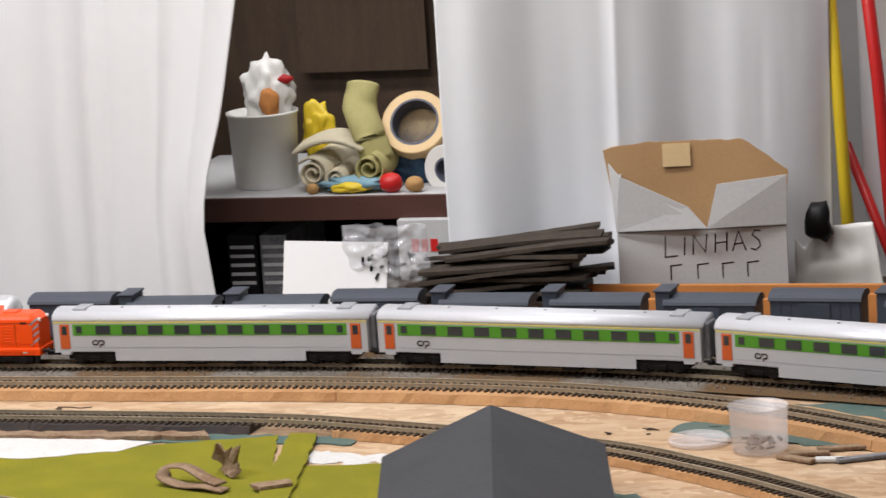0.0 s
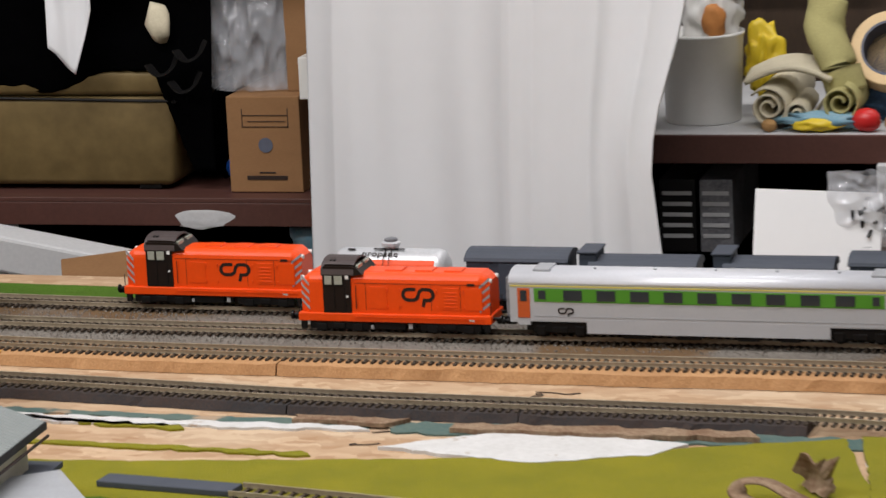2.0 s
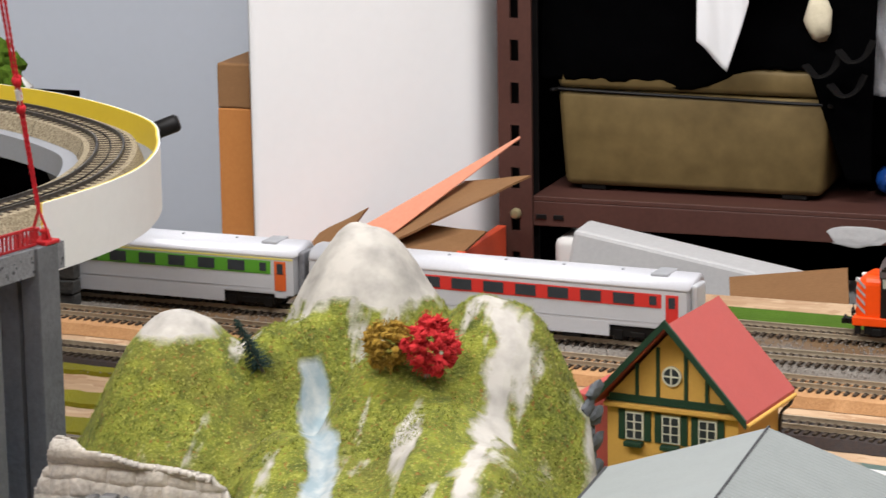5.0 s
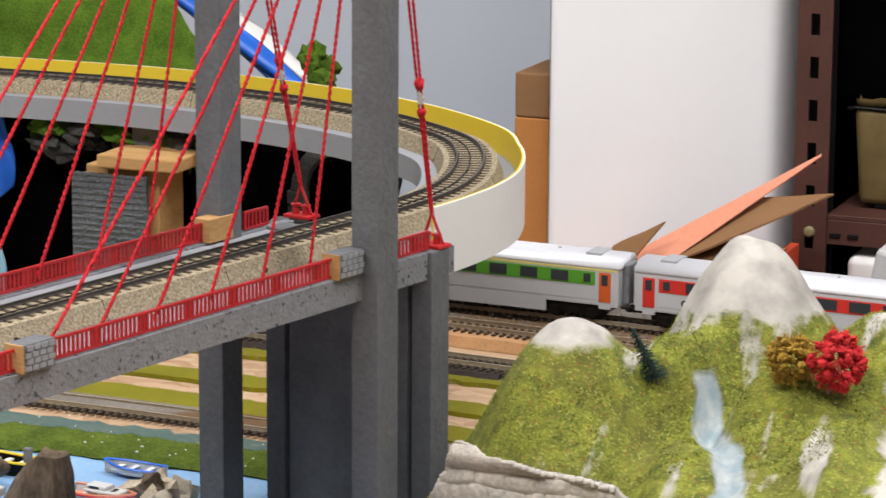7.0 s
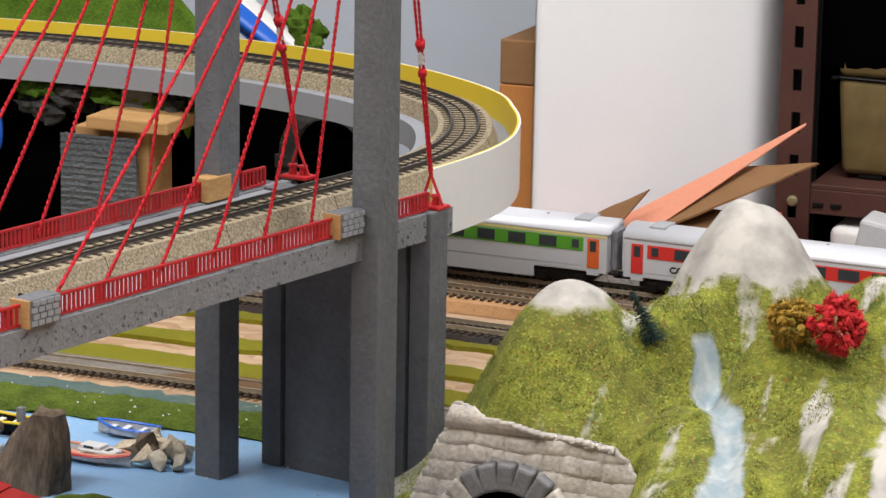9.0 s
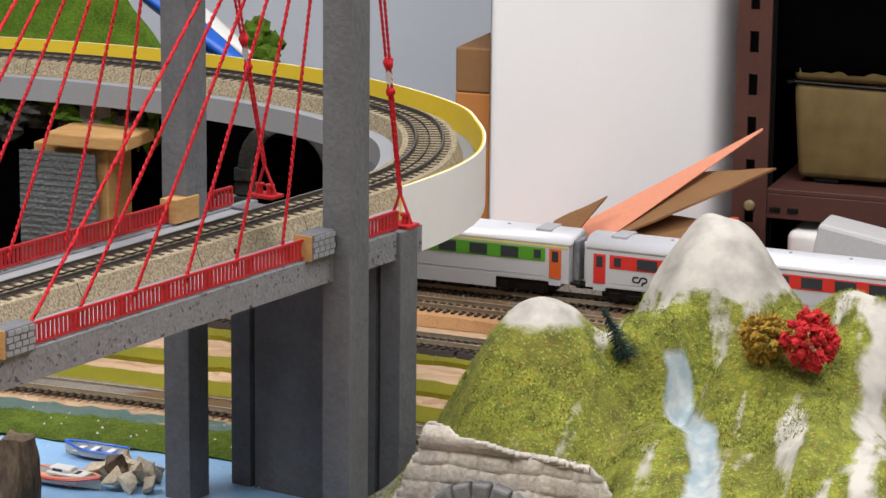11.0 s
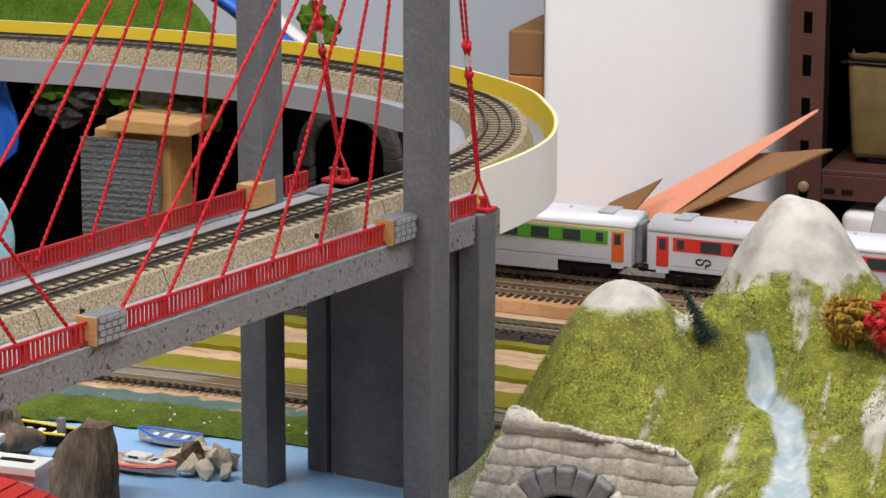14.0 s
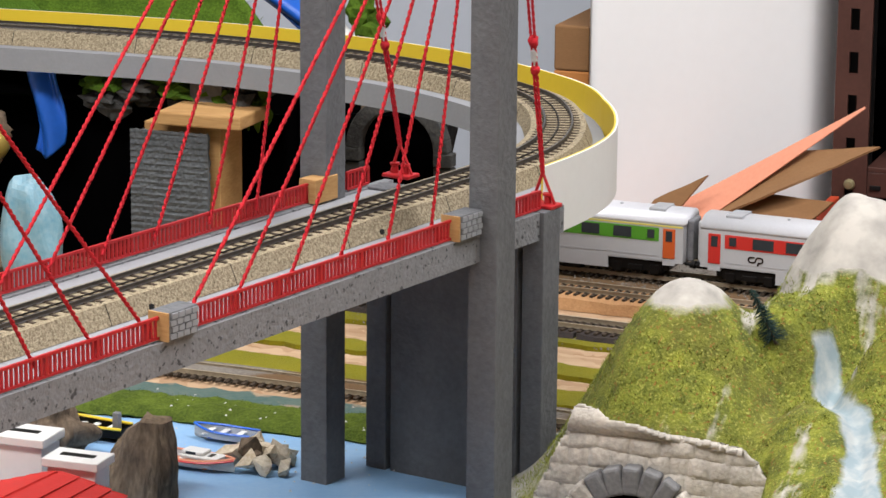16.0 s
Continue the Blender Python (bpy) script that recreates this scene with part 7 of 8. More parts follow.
file_box = thing("archive_box", "brown cardboard archive box with a finger hole", "archive box", at=(-0.841, 2.815, 0.0105))
part("box", boxes((0, 0.063, 0, 0.16, 0, 0.080), bevel=0.0008), "card", file_box)
part("finger_hole", rod(bmesh.new(), (0.0325, -0.0006, 0.0395), (0.0325, 0.0008, 0.0395), 0.0062, 20), "tape_core", file_box)
part("printed_line", boxes((0.013, 0.053, -0.0005, 0.0001, 0.0640, 0.0646), (0.018, 0.050, -0.0005, 0.0001, 0.0590, 0.0596), (0.013, 0.053, -0.0005, 0.0001, 0.0545, 0.0551), (0.013, 0.0136, -0.0005, 0.0001, 0.0545, 0.0700), (0.0524, 0.053, -0.0005, 0.0001, 0.0545, 0.0700)), "umber", file_box, "printed label lines")
part("printed_mark", boxes((0.015, 0.050, -0.0005, 0.0001, 0.0105, 0.0140), (0.026, 0.040, -0.0005, 0.0001, 0.0160, 0.0172)), "umber", file_box, "dark printed mark")
def film_bag(x0, x1, y, z0, z1, seed, deep):
    """A limp bag: two creased sheets of film, meeting at the sides."""
    bm = bmesh.new()
    for side in (-1, 1):
        def at(u, v):
            q = Vector((u * 3.2 + seed, v * 2.6, side * 2.0))
            f = 1.0 - 2.2 * abs(noise.noise(q)) - 0.9 * abs(noise.noise(q * 2.3))
            pinch = 0.010 * noise.noise(Vector((v * 4, side, seed)))
            return Vector((x0 + (x1 - x0) * u + pinch * (u - 0.5), y + side * deep * math.sin(u * 3.14) ** 0.5 * (0.35 + 0.65 * f), z0 + (z1 - z0) * v + 0.006 * noise.noise(Vector((u * 4, side, seed + 3))) * v))
        b2 = grid(bmesh.new(), 60, 60, at)
        join(bm, b2)
    return bm


bm = film_bag(-0.862, -0.792, 2.845, 0.092, 0.235, 4, 0.016)
M["film"] = material("crumpled_clear_film", (0.70, 0.71, 0.75), 0.14, dark=(0.52, 0.53, 0.56), scale=30, amount=0.8, fine=90, bump=0.2, alpha=0.34, spec=0.9)
solid("plastic_bag", bm, "film", "crumpled translucent plastic bag", "plastic bag", smooth=True)
solid("carton", boxes((-0.795, -0.742, 2.84, 2.99, 0.0906, 0.30), bevel=0.0008), "card", "plain brown carton standing on the shelf", "carton")
solid("carton", boxes((-0.772, -0.745, 2.800, 2.90, 0.0906, 0.125), bevel=0.0008), "white_plastic", "small white carton on the shelf", "carton")
bm = lump(bmesh.new(), (-0.853, 2.872, 0.022), (0.008, 0.02, 0.011), 6, 0.1, 3)
solid("blue_bottle", bm, "blue", "blue plastic bottle behind the archive box", "bottle", smooth=True)

# under the shelf
tube = solid("white_carton", boxes((-0.098, 0.098, -0.02, 0.02, -0.015, 0.015), bevel=0.003), "card_white", "long white carton lying under the shelf", "carton")
tube.matrix_world = pose(-0.960, 2.720, -0.026, 0, 10, 0)
solid("white_carton", boxes((-1.098, -1.055, 2.79, 2.87, -0.090, -0.022), bevel=0.006), "white_plastic", "white rounded plastic container under the shelf", "container", smooth=True)
solid("grey_carton", boxes((-1.08, -0.80, 2.80, 2.9, -0.16, -0.067), bevel=0.002), "card_white", "greyish carton under the shelf", "carton")
solid("plastic_tub", lathe(bmesh.new(), [(0.018, -0.07), (0.022, -0.03), (0.024, -0.028), (0.024, -0.020), (0.002, -0.018)], 28, pose(-0.772, 2.83, 0)), "ice", "pale blue translucent plastic tub", "tub", smooth=True)
crd = solid("card_scrap", boxes((-0.055, 0.03, -0.0008, 0.0008, -0.012, 0.016)), "card", "small brown card piece leaning behind the track", "card")
crd.matrix_world = pose(-0.86, 2.62, -0.012, -20, -8, 0)
slab("back_shelf", -1.5, 0.5, 2.61, 3.2, -0.20, -0.18, "dark_wood", "dark lower shelf behind the layout", "shelf")

# ---- panel, cartons and wall at the rack's side ----
def panel_at(u, v):
    """A stiff sheet whose far edge curls back beside the rack."""
    p = Vector((-1.311, 2.700, 0)).lerp(Vector((-1.172, 2.800, 0)), min(1.0, u / 0.74))
    k = max(0.0, u - 0.74) / 0.26
    return p + Vector((0.022 * k - 0.004 * k * k, 0.014 * k + 0.060 * k * k, -0.25 + 0.80 * v))


panel = solid("leaning_board", thicken(grid(bmesh.new(), 40, 6, panel_at), 0.006), "white_board", "tall plain white panel leaning beside the rack", "panel", smooth=True)
brown = thing("tall_carton", "tall brown and orange carton standing on end", "carton")
part("carton", boxes((-1.341, -1.313, 2.706, 2.80, -0.25, 0.084), bevel=0.001), "card_orange", brown, "orange printed lower part")
part("carton_top", boxes((-1.341, -1.313, 2.706, 2.80, 0.0842, 0.119), bevel=0.0016), "card", brown, "plain brown top")
slab("blue_wall", -3.1, -1.0, 3.22, 3.30, -1.0, 1.5, "blue_wall", "pale blue painted wall", "wall")
open_box = thing("open_carton", "opened orange and red carton with raised brown flaps", "carton")


def flap(pts, mat, label, t=0.0016):
    bm = bmesh.new()
    vs = [bm.verts.new(p) for p in pts]
    bm.faces.new(vs)
    bmesh.ops.subdivide_edges(bm, edges=bm.edges[:], cuts=5, use_grid_fill=True)
    for v in bm.verts:
        v.co += Vector((0, 0, 0.0010 * noise.noise(v.co * 60)))
    return part("flap", thicken(bm, t), mat, open_box, label)


flap([(-1.306, 2.716, -0.052), (-1.262, 2.690, -0.056), (-1.1065, 2.735, 0.0655), (-1.107, 2.738, 0.0665)], "card_salmon", "raised flap with a salmon printed face", 0.0008)
flap([(-1.240, 2.705, -0.034), (-1.146, 2.690, 0.014), (-1.088, 2.705, 0.043), (-1.150, 2.735, 0.030)], "card", "raised brown flap")
flap([(-1.270, 2.690, -0.050), (-1.178, 2.670, -0.052), (-1.118, 2.690, 0.002), (-1.196, 2.725, -0.002)], "card", "raised brown flap")
flap([(-1.290, 2.690, -0.050), (-1.262, 2.690, -0.046), (-1.216, 2.700, 0.013), (-1.258, 2.705, -0.010)], "card", "narrow raised flap")
part("carton_side", boxes((-1.14, -1.133, 2.66, 2.78, -0.25, -0.012), bevel=0.0006), "card_red", open_box, "red printed side")
part("carton_side", boxes((-1.305, -1.299, 2.640, 2.695, -0.25, -0.065), bevel=0.0006), "card_red", open_box, "red printed side")
# unseen reflector, added to throw a pink glow on the white panel
part("carton_inside", boxes((-1.298, -1.145, 2.642, 2.698, -0.058, -0.052)), "card_salmon", open_box, "hidden salmon sheet added to bounce pink light on the panel")
part("carton_front", boxes((-1.305, -1.133, 2.634, 2.641, -0.25, -0.070)), "card_orange", open_box, "orange printed side")

# ---- the dim shelf between the two curtains ----
def settle(obs, built, place, size):
    """Sets things that were built at a round size to their true place and size."""
    for ob in obs:
        ob.matrix_world = Matrix.Translation(place) @ Matrix.Scale(size, 4) @ Matrix.Translation(-Vector(built)) @ ob.matrix_basis


def made_since(mark):
    return [ob for ob in bpy.data.objects if ob not in mark and ob.parent is None]


mark = set(bpy.data.objects)
shelf2 = thing("wall_shelf", "brown wooden shelf board crowded with tape and cloth", "shelf")
part("board", boxes((-0.62, -0.20, 3.480, 3.80, -0.0975, -0.0845), bevel=0.001), "card_white", shelf2, "worn grey shelf top")
part("front_edge", boxes((-0.62, -0.20, 3.474, 3.480, -0.1135, -0.0850), bevel=0.0008), "shelf_brown", shelf2, "dull brown shelf edge")
slab("cupboard_back", -0.75, -0.05, 3.82, 3.84, -0.6, 0.5, "dark_wood", "dark brown wooden cupboard back", "panel")
slab("cupboard_lid", -0.50, -0.33, 3.80, 3.815, 0.02, 0.5, "dark_wood", "brown wooden board in the cupboard", "panel")
# black panel in place of the shade below the shelf board
slab("lower_shelf_back", -0.62, -0.10, 3.70, 3.72, -0.6, -0.115, "cloth_and_shade_black", "black panel standing for the shade under the shelf", "panel")
bucket = thing("white_bucket", "white plastic bucket holding crumpled paper", "bucket", at=(-0.478, 3.56, -0.0845))
part("bucket", lathe(bmesh.new(), [(0.0375, 0), (0.0385, 0.002), (0.0425, 0.088), (0.0440, 0.089), (0.0440, 0.092), (0.0415, 0.092), (0.0370, 0.006), (0.001, 0.005)], 40), "white_plastic", bucket, smooth=True)
bm = lump(bmesh.new(), (0.010, 0.0, 0.112), (0.030, 0.018, 0.044), 9, 0.18, 4, 3.0)
solid("crumpled_paper", bm, "white_plastic", "crumpled white paper bag in the bucket", "paper bag", smooth=True).location = (-0.478, 3.56, -0.0845)
bm = lump(bmesh.new(), (-0.462, 3.540, 0.020), (0.012, 0.006, 0.018), 5, 0.25, 3)
solid("orange_wrapper", bm, "card_orange", "orange wrapper stuck in the bucket", "wrapper", smooth=True)
bm = lump(bmesh.new(), (-0.443, 3.552, 0.046), (0.009, 0.006, 0.006), 7, 0.25, 2)
solid("dark_wrapper", bm, "rail_red", "dark red wrapper stuck in the bucket", "wrapper", smooth=True)


def roll(name, at, r, ri, w, mat, core, label, tilt=(90, 0, 0)):
    ob = thing(name, label, "tape roll", "tape rolls")
    ob.matrix_world = pose(*at, *tilt)
    part("tape", lathe(bmesh.new(), [(ri, -w / 2), (r - 0.001, -w / 2), (r, -w / 2 + 0.001), (r, w / 2 - 0.001), (r - 0.001, w / 2), (ri, w / 2), (ri, -w / 2 + 0.0001)], 48), mat, ob, smooth=False)
    part("core", lathe(bmesh.new(), [(ri - 0.0025, -w / 2), (ri, -w / 2), (ri, w / 2), (ri - 0.0025, w / 2), (ri - 0.0025, -w / 2 + 0.0001)], 48), core, ob)
    return ob


roll("tape_roll", (-0.285, 3.560, -0.016), 0.0405, 0.0300, 0.026, "tape", "tape_core", "cream masking tape roll lying tilted", (58, 14, -8))
roll("tape_roll", (-0.240, 3.530, -0.064), 0.0300, 0.0150, 0.020, "white_plastic", "tape_core", "white tape roll standing on edge", (90, 0, -20))
bm = lump(bmesh.new(), (-0.285, 3.56, -0.066), (0.040, 0.018, 0.020), 9, 0.14, 4, 3.0)
solid("blue_cloth", bm, "blue_cloth", "dark blue patterned cloth under a tape roll", "cloth", smooth=True)


def rolled(name, path, w, mat, label, turns=2.2, r=0.018):
    """A cloth rolled up along a path, its spiral end showing."""
    bm = bmesh.new()
    spiral = [((0.25 + 0.75 * i / 40) * r * math.cos(i / 40 * turns * 6.28), (0.25 + 0.75 * i / 40) * r * math.sin(i / 40 * turns * 6.28)) for i in range(41)]
    sweep(bm, [Vector(p) for p in path], spiral, closed=False)
    return solid(name, thicken(bm, 0.0022), mat, label, "cloth roll", "rolled cloths", smooth=True)


rolled("cloth_roll", [(-0.402, 3.500, -0.062), (-0.396, 3.56, -0.060), (-0.39, 3.62, -0.056)], 0.04, "cream_cloth", "rolled cream cloth with a spiral end", 2.4, 0.022)
rolled("cloth_roll", [(-0.372, 3.498, -0.068), (-0.372, 3.58, -0.066)], 0.04, "cream_cloth", "rolled cream cloth with a spiral end", 2.0, 0.016)
bm = thicken(grid(bmesh.new(), 24, 10, lambda u, v: Vector((-0.425 + 0.085 * u, 3.505 + 0.05 * v, -0.040 + 0.014 * math.sin(u * 3.0) + 0.006 * v))), 0.005)
solid("folded_cloth", bm, "cream_cloth", "folded cream cloth over the rolls", "cloth", smooth=True)
bm = bmesh.new()
sweep(bm, spline([(-0.325, 3.520, -0.050), (-0.335, 3.525, -0.020), (-0.350, 3.545, 0.010), (-0.348, 3.56, 0.036)], 8), ring(0.021, 14, 0.7))
solid("olive_cloth", bm, "olive_cloth", "rolled olive cloth propped upright", "cloth roll", smooth=True)
rolled("cloth_roll", [(-0.330, 3.492, -0.056), (-0.325, 3.58, -0.054)], 0.04, "olive_cloth", "rolled olive cloth with a spiral end", 2.2, 0.021)
bm = lump(bmesh.new(), (-0.420, 3.60, -0.030), (0.020, 0.012, 0.034), 3, 0.3, 4, 2.5)
solid("yellow_glove", bm, "yellow", "crumpled yellow rubber glove", "glove", smooth=True)
solid("blue_rag", lump(bmesh.new(), (-0.345, 3.497, -0.073), (0.045, 0.012, 0.008), 3, 0.35, 3, 3), "ice", "light blue rag on the shelf", "rag", smooth=True)
solid("orange_tool", lump(bmesh.new(), (-0.352, 3.488, -0.077), (0.024, 0.007, 0.0065), 12, 0.2, 3, 2), "yellow", "orange-yellow tool handle on the shelf", "tool", smooth=True)
for nm, x, r, mt, lab in (("red_ball", -0.303, 0.0120, "red", "small red ball on the shelf"), ("wooden_ball", -0.274, 0.0095, "tan_wood", "small wooden ball on the shelf"), ("wooden_ball", -0.400, 0.0065, "tan_wood", "small wooden bead on the shelf")):
    ob = solid(nm, lump(bmesh.new(), (0, 0, 0), (r * 1.2, r, r), 2, 0.04, 3), mt, lab, "ball", smooth=True)
    ob.location = (x, 3.492, -0.0845 + r)

rk = random.Random(21)
# loose things behind the track: binders, papers, strips and a bag
for k, (x0, x1, mt, lab) in enumerate(((-0.515, -0.478, "black", "dark ring binder under the shelf"), (-0.474, -0.440, "grey_clutter", "grey binder under the shelf"))):
    ob = thing("binder", lab, "binder", "binders under the shelf")
    part("spine", boxes((x0, x1, 3.50, 3.66, -0.21, -0.135), bevel=0.001), mt, ob)
    for j in range(5):
        part("spine_label", boxes((x0 + 0.003, x1 - 0.004, 3.4992, 3.5002, -0.195 + j * 0.011, -0.191 + j * 0.011)), "card_white", ob)
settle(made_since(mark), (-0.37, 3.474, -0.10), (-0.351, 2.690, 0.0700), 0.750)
pp = solid("white_paper", boxes((-0.036, 0.062, -0.0006, 0.0006, -0.085, 0.045), bevel=0.0002), "white_board", "stiff white sheet leaning behind the track", "paper")
pp.matrix_world = pose(-0.333, 2.575, 0.0215, -14, 3, 6) @ Matrix.Scale(0.915, 4)
mark = set(bpy.data.objects)
xb = thing("white_carton", "white carton with a red printed word", "carton", at=(-0.290, 3.46, -0.20))
part("box", boxes((0, 0.10, 0, 0.1, 0, 0.088), bevel=0.001), "card_white", xb)
part("red_print", boxes((0.016, 0.025, -0.0006, 0, 0.050, 0.065), (0.028, 0.036, -0.0006, 0, 0.050, 0.065), (0.039, 0.048, -0.0006, 0, 0.050, 0.065)), "red", xb, "red printed bars")
settle(made_since(mark), (-0.37, 3.474, -0.10), (-0.351, 2.690, 0.0700), 0.750)
mark = set(bpy.data.objects)
for k in range(16):
    bit = solid("track_clip", boxes((-0.004, 0.004, -0.0012, 0.0012, -0.0012, 0.0012), bevel=0.0003), "black", "small dark track part in a clear bag", "track part", "parts in the bag")
    bit.matrix_world = pose(-0.253 + rk.uniform(-0.024, 0.024), 2.775 + rk.uniform(-0.006, 0.006), -0.008 + rk.uniform(-0.012, 0.010), rk.uniform(0, 180), rk.uniform(0, 180), rk.uniform(0, 180))
bm = film_bag(-0.296, -0.212, 2.775, -0.030, 0.030, 11, 0.011)
solid("plastic_bag", bm, "film", "clear bag full of small dark parts", "plastic bag", smooth=True)
sup = solid("parts_tray", boxes((-0.36, -0.075, 2.768, 2.88, -0.18, -0.045), bevel=0.002), "dark_wood", "dark tray behind the track", "tray")
for k in range(26):
    lay = k // 4
    bm = grid(bmesh.new(), 14, 3, lambda u, v: Vector((-0.080 + 0.160 * u + (0.004 * noise.noise(Vector((v * 9, k, u * 3)))), -0.0105 + 0.021 * v, 0.0022 * math.sin(u * 3.1 + k) + 0.0006 * noise.noise(Vector((u * 30, v * 8, k))))))
    ob = solid("bed_strip", thicken(bm, 0.0036), "strip_wood", "dark brown track bed strip in a loose pile", "strip", "pile of dark strips")
    ob.matrix_world = pose(-0.152 + rk.uniform(-0.020, 0.020) + 0.004 * lay, 2.775 + 0.030 * (k % 4) + rk.uniform(-0.006, 0.006), -0.041 + lay * 0.0076 + 0.002 * (k % 2), rk.uniform(-9, 9), -1.0 - lay * 0.5 - rk.uniform(0, 3), rk.uniform(-13, 13))
settle(made_since(mark), (-0.152, 2.79, -0.02), (-0.186, 2.60, 0.0300), 0.891)
tr = thing("long_tray", "long shallow orange-brown wooden tray behind the wagons", "tray", at=(-0.112, 2.548, -0.0605), rz=-3)
tr.scale = (0.935, 0.935, 0.935)
part("side", boxes((0.0, 0.232, 0.0, 0.006, 0, 0.082), bevel=0.0008), "card_orange", tr)
part("side", boxes((0.228, 0.52, -0.008, -0.002, 0, 0.088), bevel=0.0008), "card_orange", tr)
part("side", boxes((0.0, 0.52, 0.07, 0.076, 0, 0.080), bevel=0.0008), "card_orange", tr)
part("end", boxes((0.0, 0.006, 0.006, 0.07, 0, 0.070), bevel=0.0006), "card_orange", tr)
part("bottom", boxes((0.006, 0.514, 0.006, 0.07, 0, 0.006)), "card", tr)

carton = thing("open_white_carton", "torn open white carton with handwriting on it", "carton", at=(-0.0835, 2.625, -0.038), rz=9)
carton.scale = (0.81, 0.81, 0.81)
W, H = 0.176, 0.118
part("front", boxes((0, W, 0, 0.003, 0, H), bevel=0.0006), "card_white", carton)
part("side", boxes((0, 0.003, 0.003, 0.125, 0, H + 0.040), bevel=0.0006), "card_white", carton)
part("side", boxes((W - 0.003, W, 0.003, 0.125, 0, H + 0.030), bevel=0.0006), "card_white", carton)


def torn(u, v):
    top = (0.066 + 0.006 * min(1, u / 0.1)) if u < 0.78 else 0.072 - 0.036 * (u - 0.78) / 0.22
    z = H - 0.05 + (0.05 + top + 0.003 * noise.noise(Vector((u * 14, 1, 0)))) * v
    lean = -0.018 * v * max(0, 1 - u / 0.12) + 0.008 * v * max(0, (u - 0.8) / 0.2)
    return Vector((0.002 + (W - 0.004) * u + lean, 0.128 + 0.004 * math.sin(u * 5), z))


part("back_flap", thicken(grid(bmesh.new(), 30, 14, torn), 0.0022), "card_pale", carton, "brown inside of the back flap")
for pts, lab in (([(0.0, 0.0, H), (0.094, -0.012, H + 0.002), (0.075, -0.006, H + 0.024), (0.006, 0.0, H + 0.058), (-0.006, 0.02, H + 0.070)], "torn white flap"), ([(0.094, -0.012, H + 0.002), (W, 0.0, H), (W + 0.002, 0.0, H + 0.052), (0.106, -0.004, H + 0.046)], "torn white flap")):
    bm = bmesh.new()
    bm.faces.new([bm.verts.new(p) for p in pts])
    part("front_flap", thicken(bm, 0.0022), "card_white", carton, lab)
part("tape_strip", boxes((0.048, 0.078, 0.126, 0.1275, H + 0.045, H + 0.070)), "tape", carton, "yellowed adhesive tape")
part("crease", boxes((0.002, W - 0.002, -0.0004, 0.0, H - 0.0020, H - 0.0012)), "grey_clutter", carton)
LETTERS = (((0.050, 0.115), (0.049, 0.0925), (0.062, 0.0935)), ((0.070, 0.113), (0.069, 0.094)), ((0.078, 0.094), (0.079, 0.114), (0.091, 0.096), (0.093, 0.115)), ((0.101, 0.095), (0.102, 0.115)), ((0.101, 0.105), (0.113, 0.106)), ((0.113, 0.096), (0.114, 0.116)),
           ((0.119, 0.096), (0.126, 0.117), (0.133, 0.096)), ((0.121, 0.103), (0.131, 0.104)), ((0.149, 0.116), (0.143, 0.117), (0.140, 0.112), (0.147, 0.106), (0.148, 0.100), (0.143, 0.096), (0.138, 0.098)))
for pts in LETTERS:
    part("pen_stroke", stroke(bmesh.new(), [(x, z - 0.004) for x, z in pts], 0.0014, 0.0003), "logo", carton, "black handwritten capitals")
for x in (0.054, 0.082, 0.108, 0.134):
    part("pen_stroke", stroke(bmesh.new(), [(x, 0.064), (x, 0.079), (x + 0.012, 0.080)], 0.0014, 0.0003), "logo", carton)
slab("right_shelf", -0.14, 0.40, 2.622, 2.90, -0.078, -0.0385, "dark_wood", "dark shelf under the white carton", "shelf")

# poles and plastic at the right end
mark = set(bpy.data.objects)
for x0, x1, mt, lab in ((0.198, 0.228, "yellow", "yellow enamelled pole leaning on the wall"), (0.236, 0.282, "red", "red enamelled pole leaning on the wall")):
    bm = bmesh.new()
    sweep(bm, [(x0, 3.42, 0.30), ((x0 + x1) / 2, 3.40, 0.06), (x1, 3.38, -0.30)], ring(0.0075, 12))
    solid("pole", bm, mt, lab, "pole", "poles by the curtain", smooth=True)
bm = bmesh.new()
sweep(bm, [(0.215, 3.44, -0.02), (0.30, 3.42, -0.25)], ring(0.006, 12))
solid("pole", bm, "red", "red enamelled pole leaning behind a yellow one", "pole", "poles by the curtain", smooth=True)
settle(made_since(mark), (0.259, 3.40, 0.06), (0.117, 2.84, 0.152), 0.79)
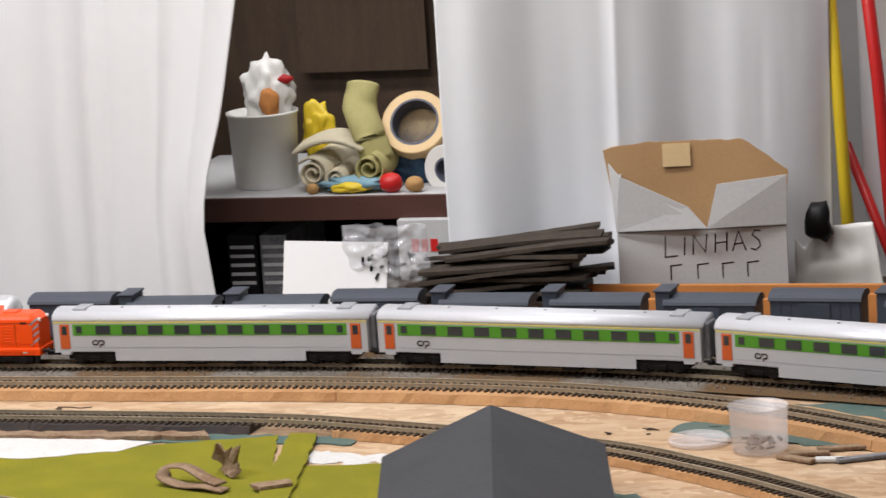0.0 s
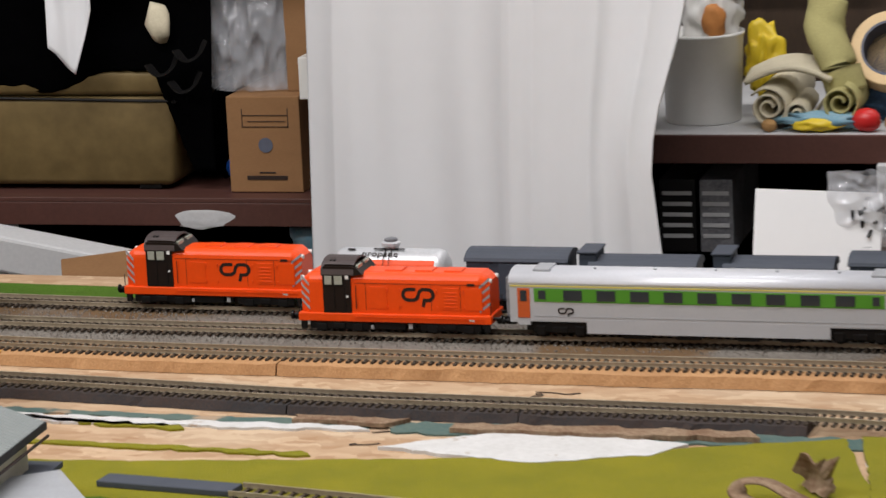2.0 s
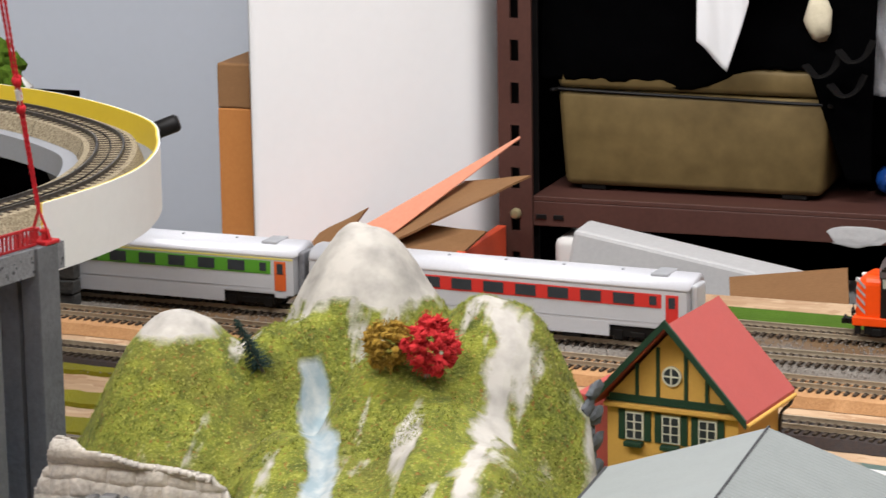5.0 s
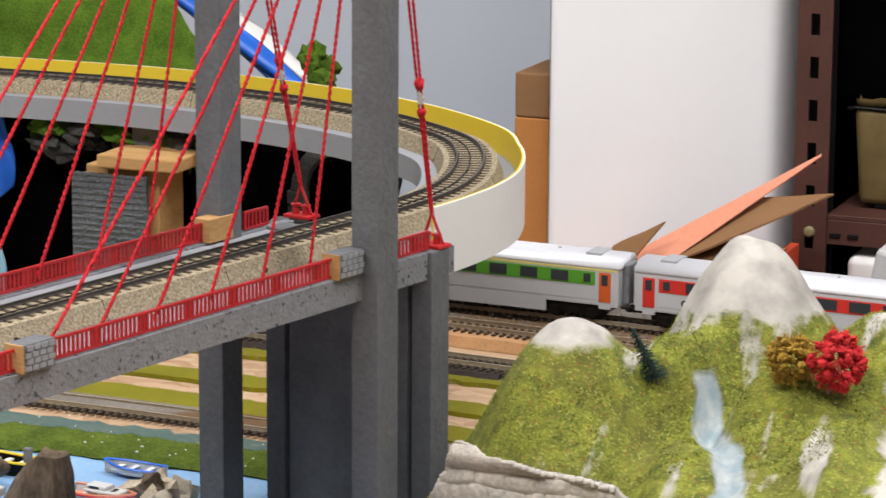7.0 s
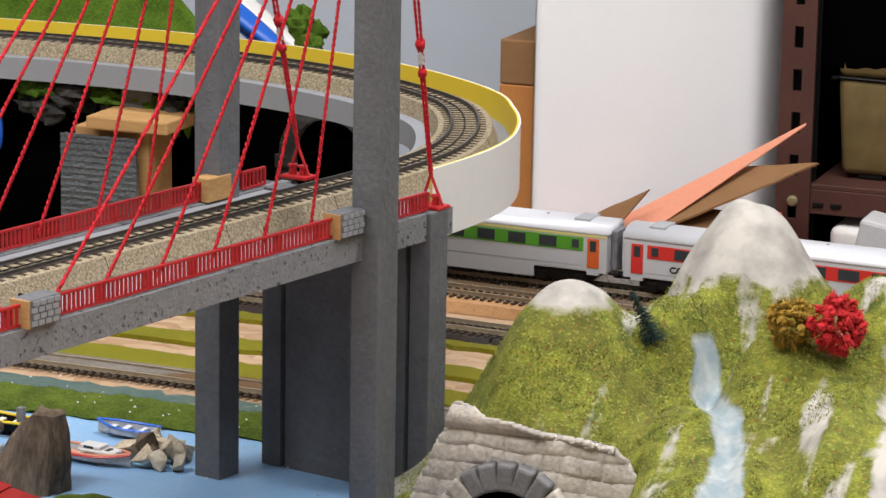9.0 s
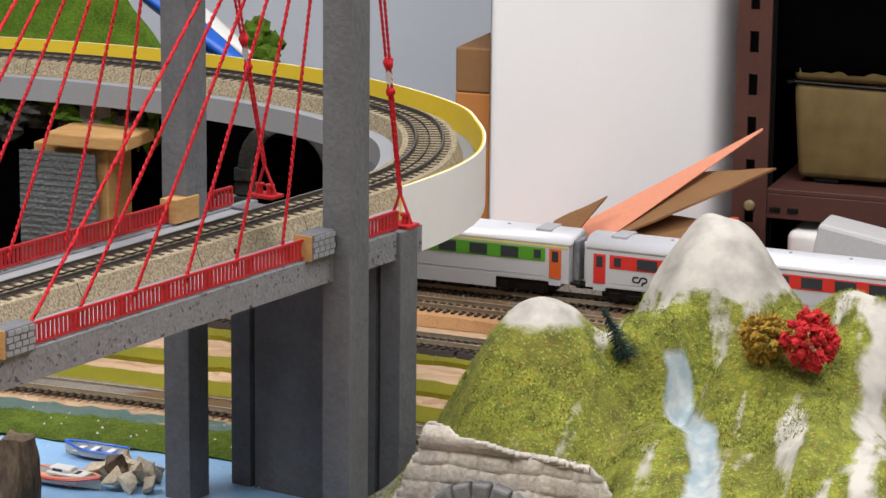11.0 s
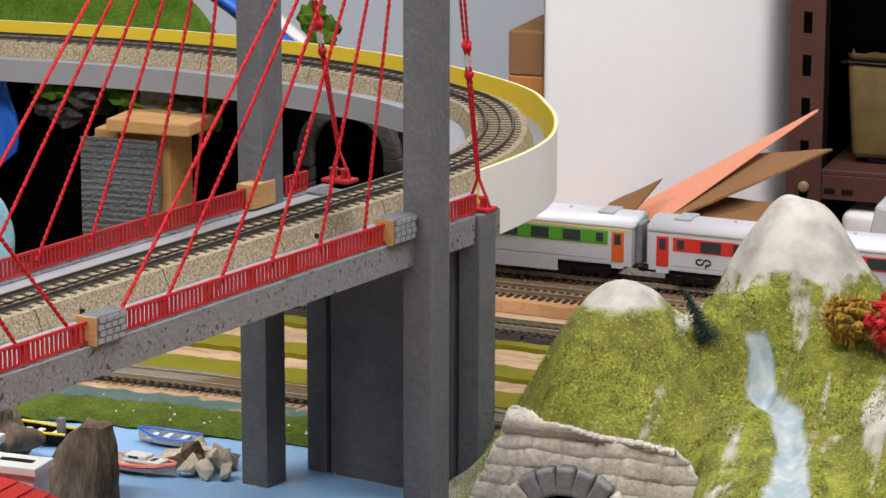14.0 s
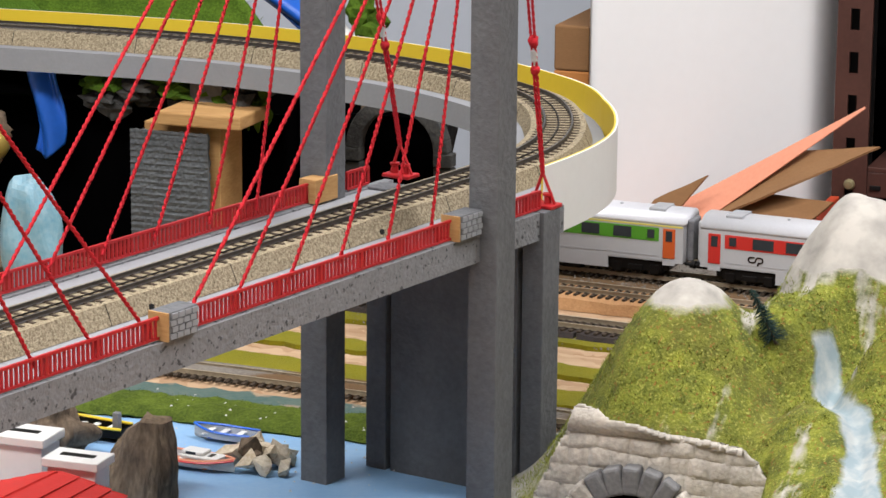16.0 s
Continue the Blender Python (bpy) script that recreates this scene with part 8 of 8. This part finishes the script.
mark = set(bpy.data.objects)
bm = grid(bmesh.new(), 30, 20, lambda u, v: Vector((0.147 + 0.085 * u + 0.018 * u * (1 - v), 3.12 + 0.02 * v + 0.006 * noise.noise(Vector((u * 4, v * 4, 1))), -0.165 + v * (0.108 - 0.022 * max(0, 1 - abs(u - 0.12) / 0.2) + 0.006 * u))))
solid("white_bag", thicken(bm, 0.0012), "white_plastic", "white plastic sack sagging beside the carton", "plastic bag", smooth=True)
settle(made_since(mark), (0.19, 3.12, -0.10), (0.086, 2.72, 0.002), 0.80)
mark = set(bpy.data.objects)
solid("dark_bundle", lump(bmesh.new(), (0.205, 3.25, -0.075), (0.016, 0.012, 0.022), 2, 0.2, 2), "black", "dark bundle beside the carton", "bundle", smooth=True)
folds("curtain", 0.232, 0.46, 3.46, -0.60, 0.42, "curtain", "white plastic curtain behind the poles", 23, 60, 0.012)
settle(made_since(mark), (0.259, 3.40, 0.06), (0.117, 2.84, 0.152), 0.79)

rp = random.Random(77)
for k in range(18):
    x, y = rp.choice(((rp.uniform(-0.90, -0.52), rp.uniform(2.126, 2.158)), (rp.uniform(-1.0, -0.3), rp.uniform(2.232, 2.262)), (rp.uniform(-0.02, 0.12), rp.uniform(2.14, 2.2))))
    pts = [(x, y, 0.0010)]
    for j in range(rp.randint(2, 5)):
        pts.append((pts[-1][0] + rp.uniform(-0.006, 0.012), pts[-1][1] + rp.uniform(-0.0035, 0.0035), 0.0010))
    solid("pencil_mark", sweep(bmesh.new(), spline(pts, 5), [(-0.00035, -0.0006), (0.00035, -0.0006), (0.00035, 0.0), (-0.00035, 0.0)]), "umber", "dark scribbled mark on the bare chipboard", "mark", "scribbles on the board")

# ---- sleepers, one by one ----
for ob, places in LATER:
    for p, d in places:
        if p.x > 0.36 or p.x < -1.62:
            continue
        s = new("sleeper", DECK_SLEEPER if ob is up else SLEEPER)
        s.parent = ob
        s.matrix_local = Matrix.Translation(p) @ Matrix.Rotation(math.atan2(d.y, d.x), 4, "Z")
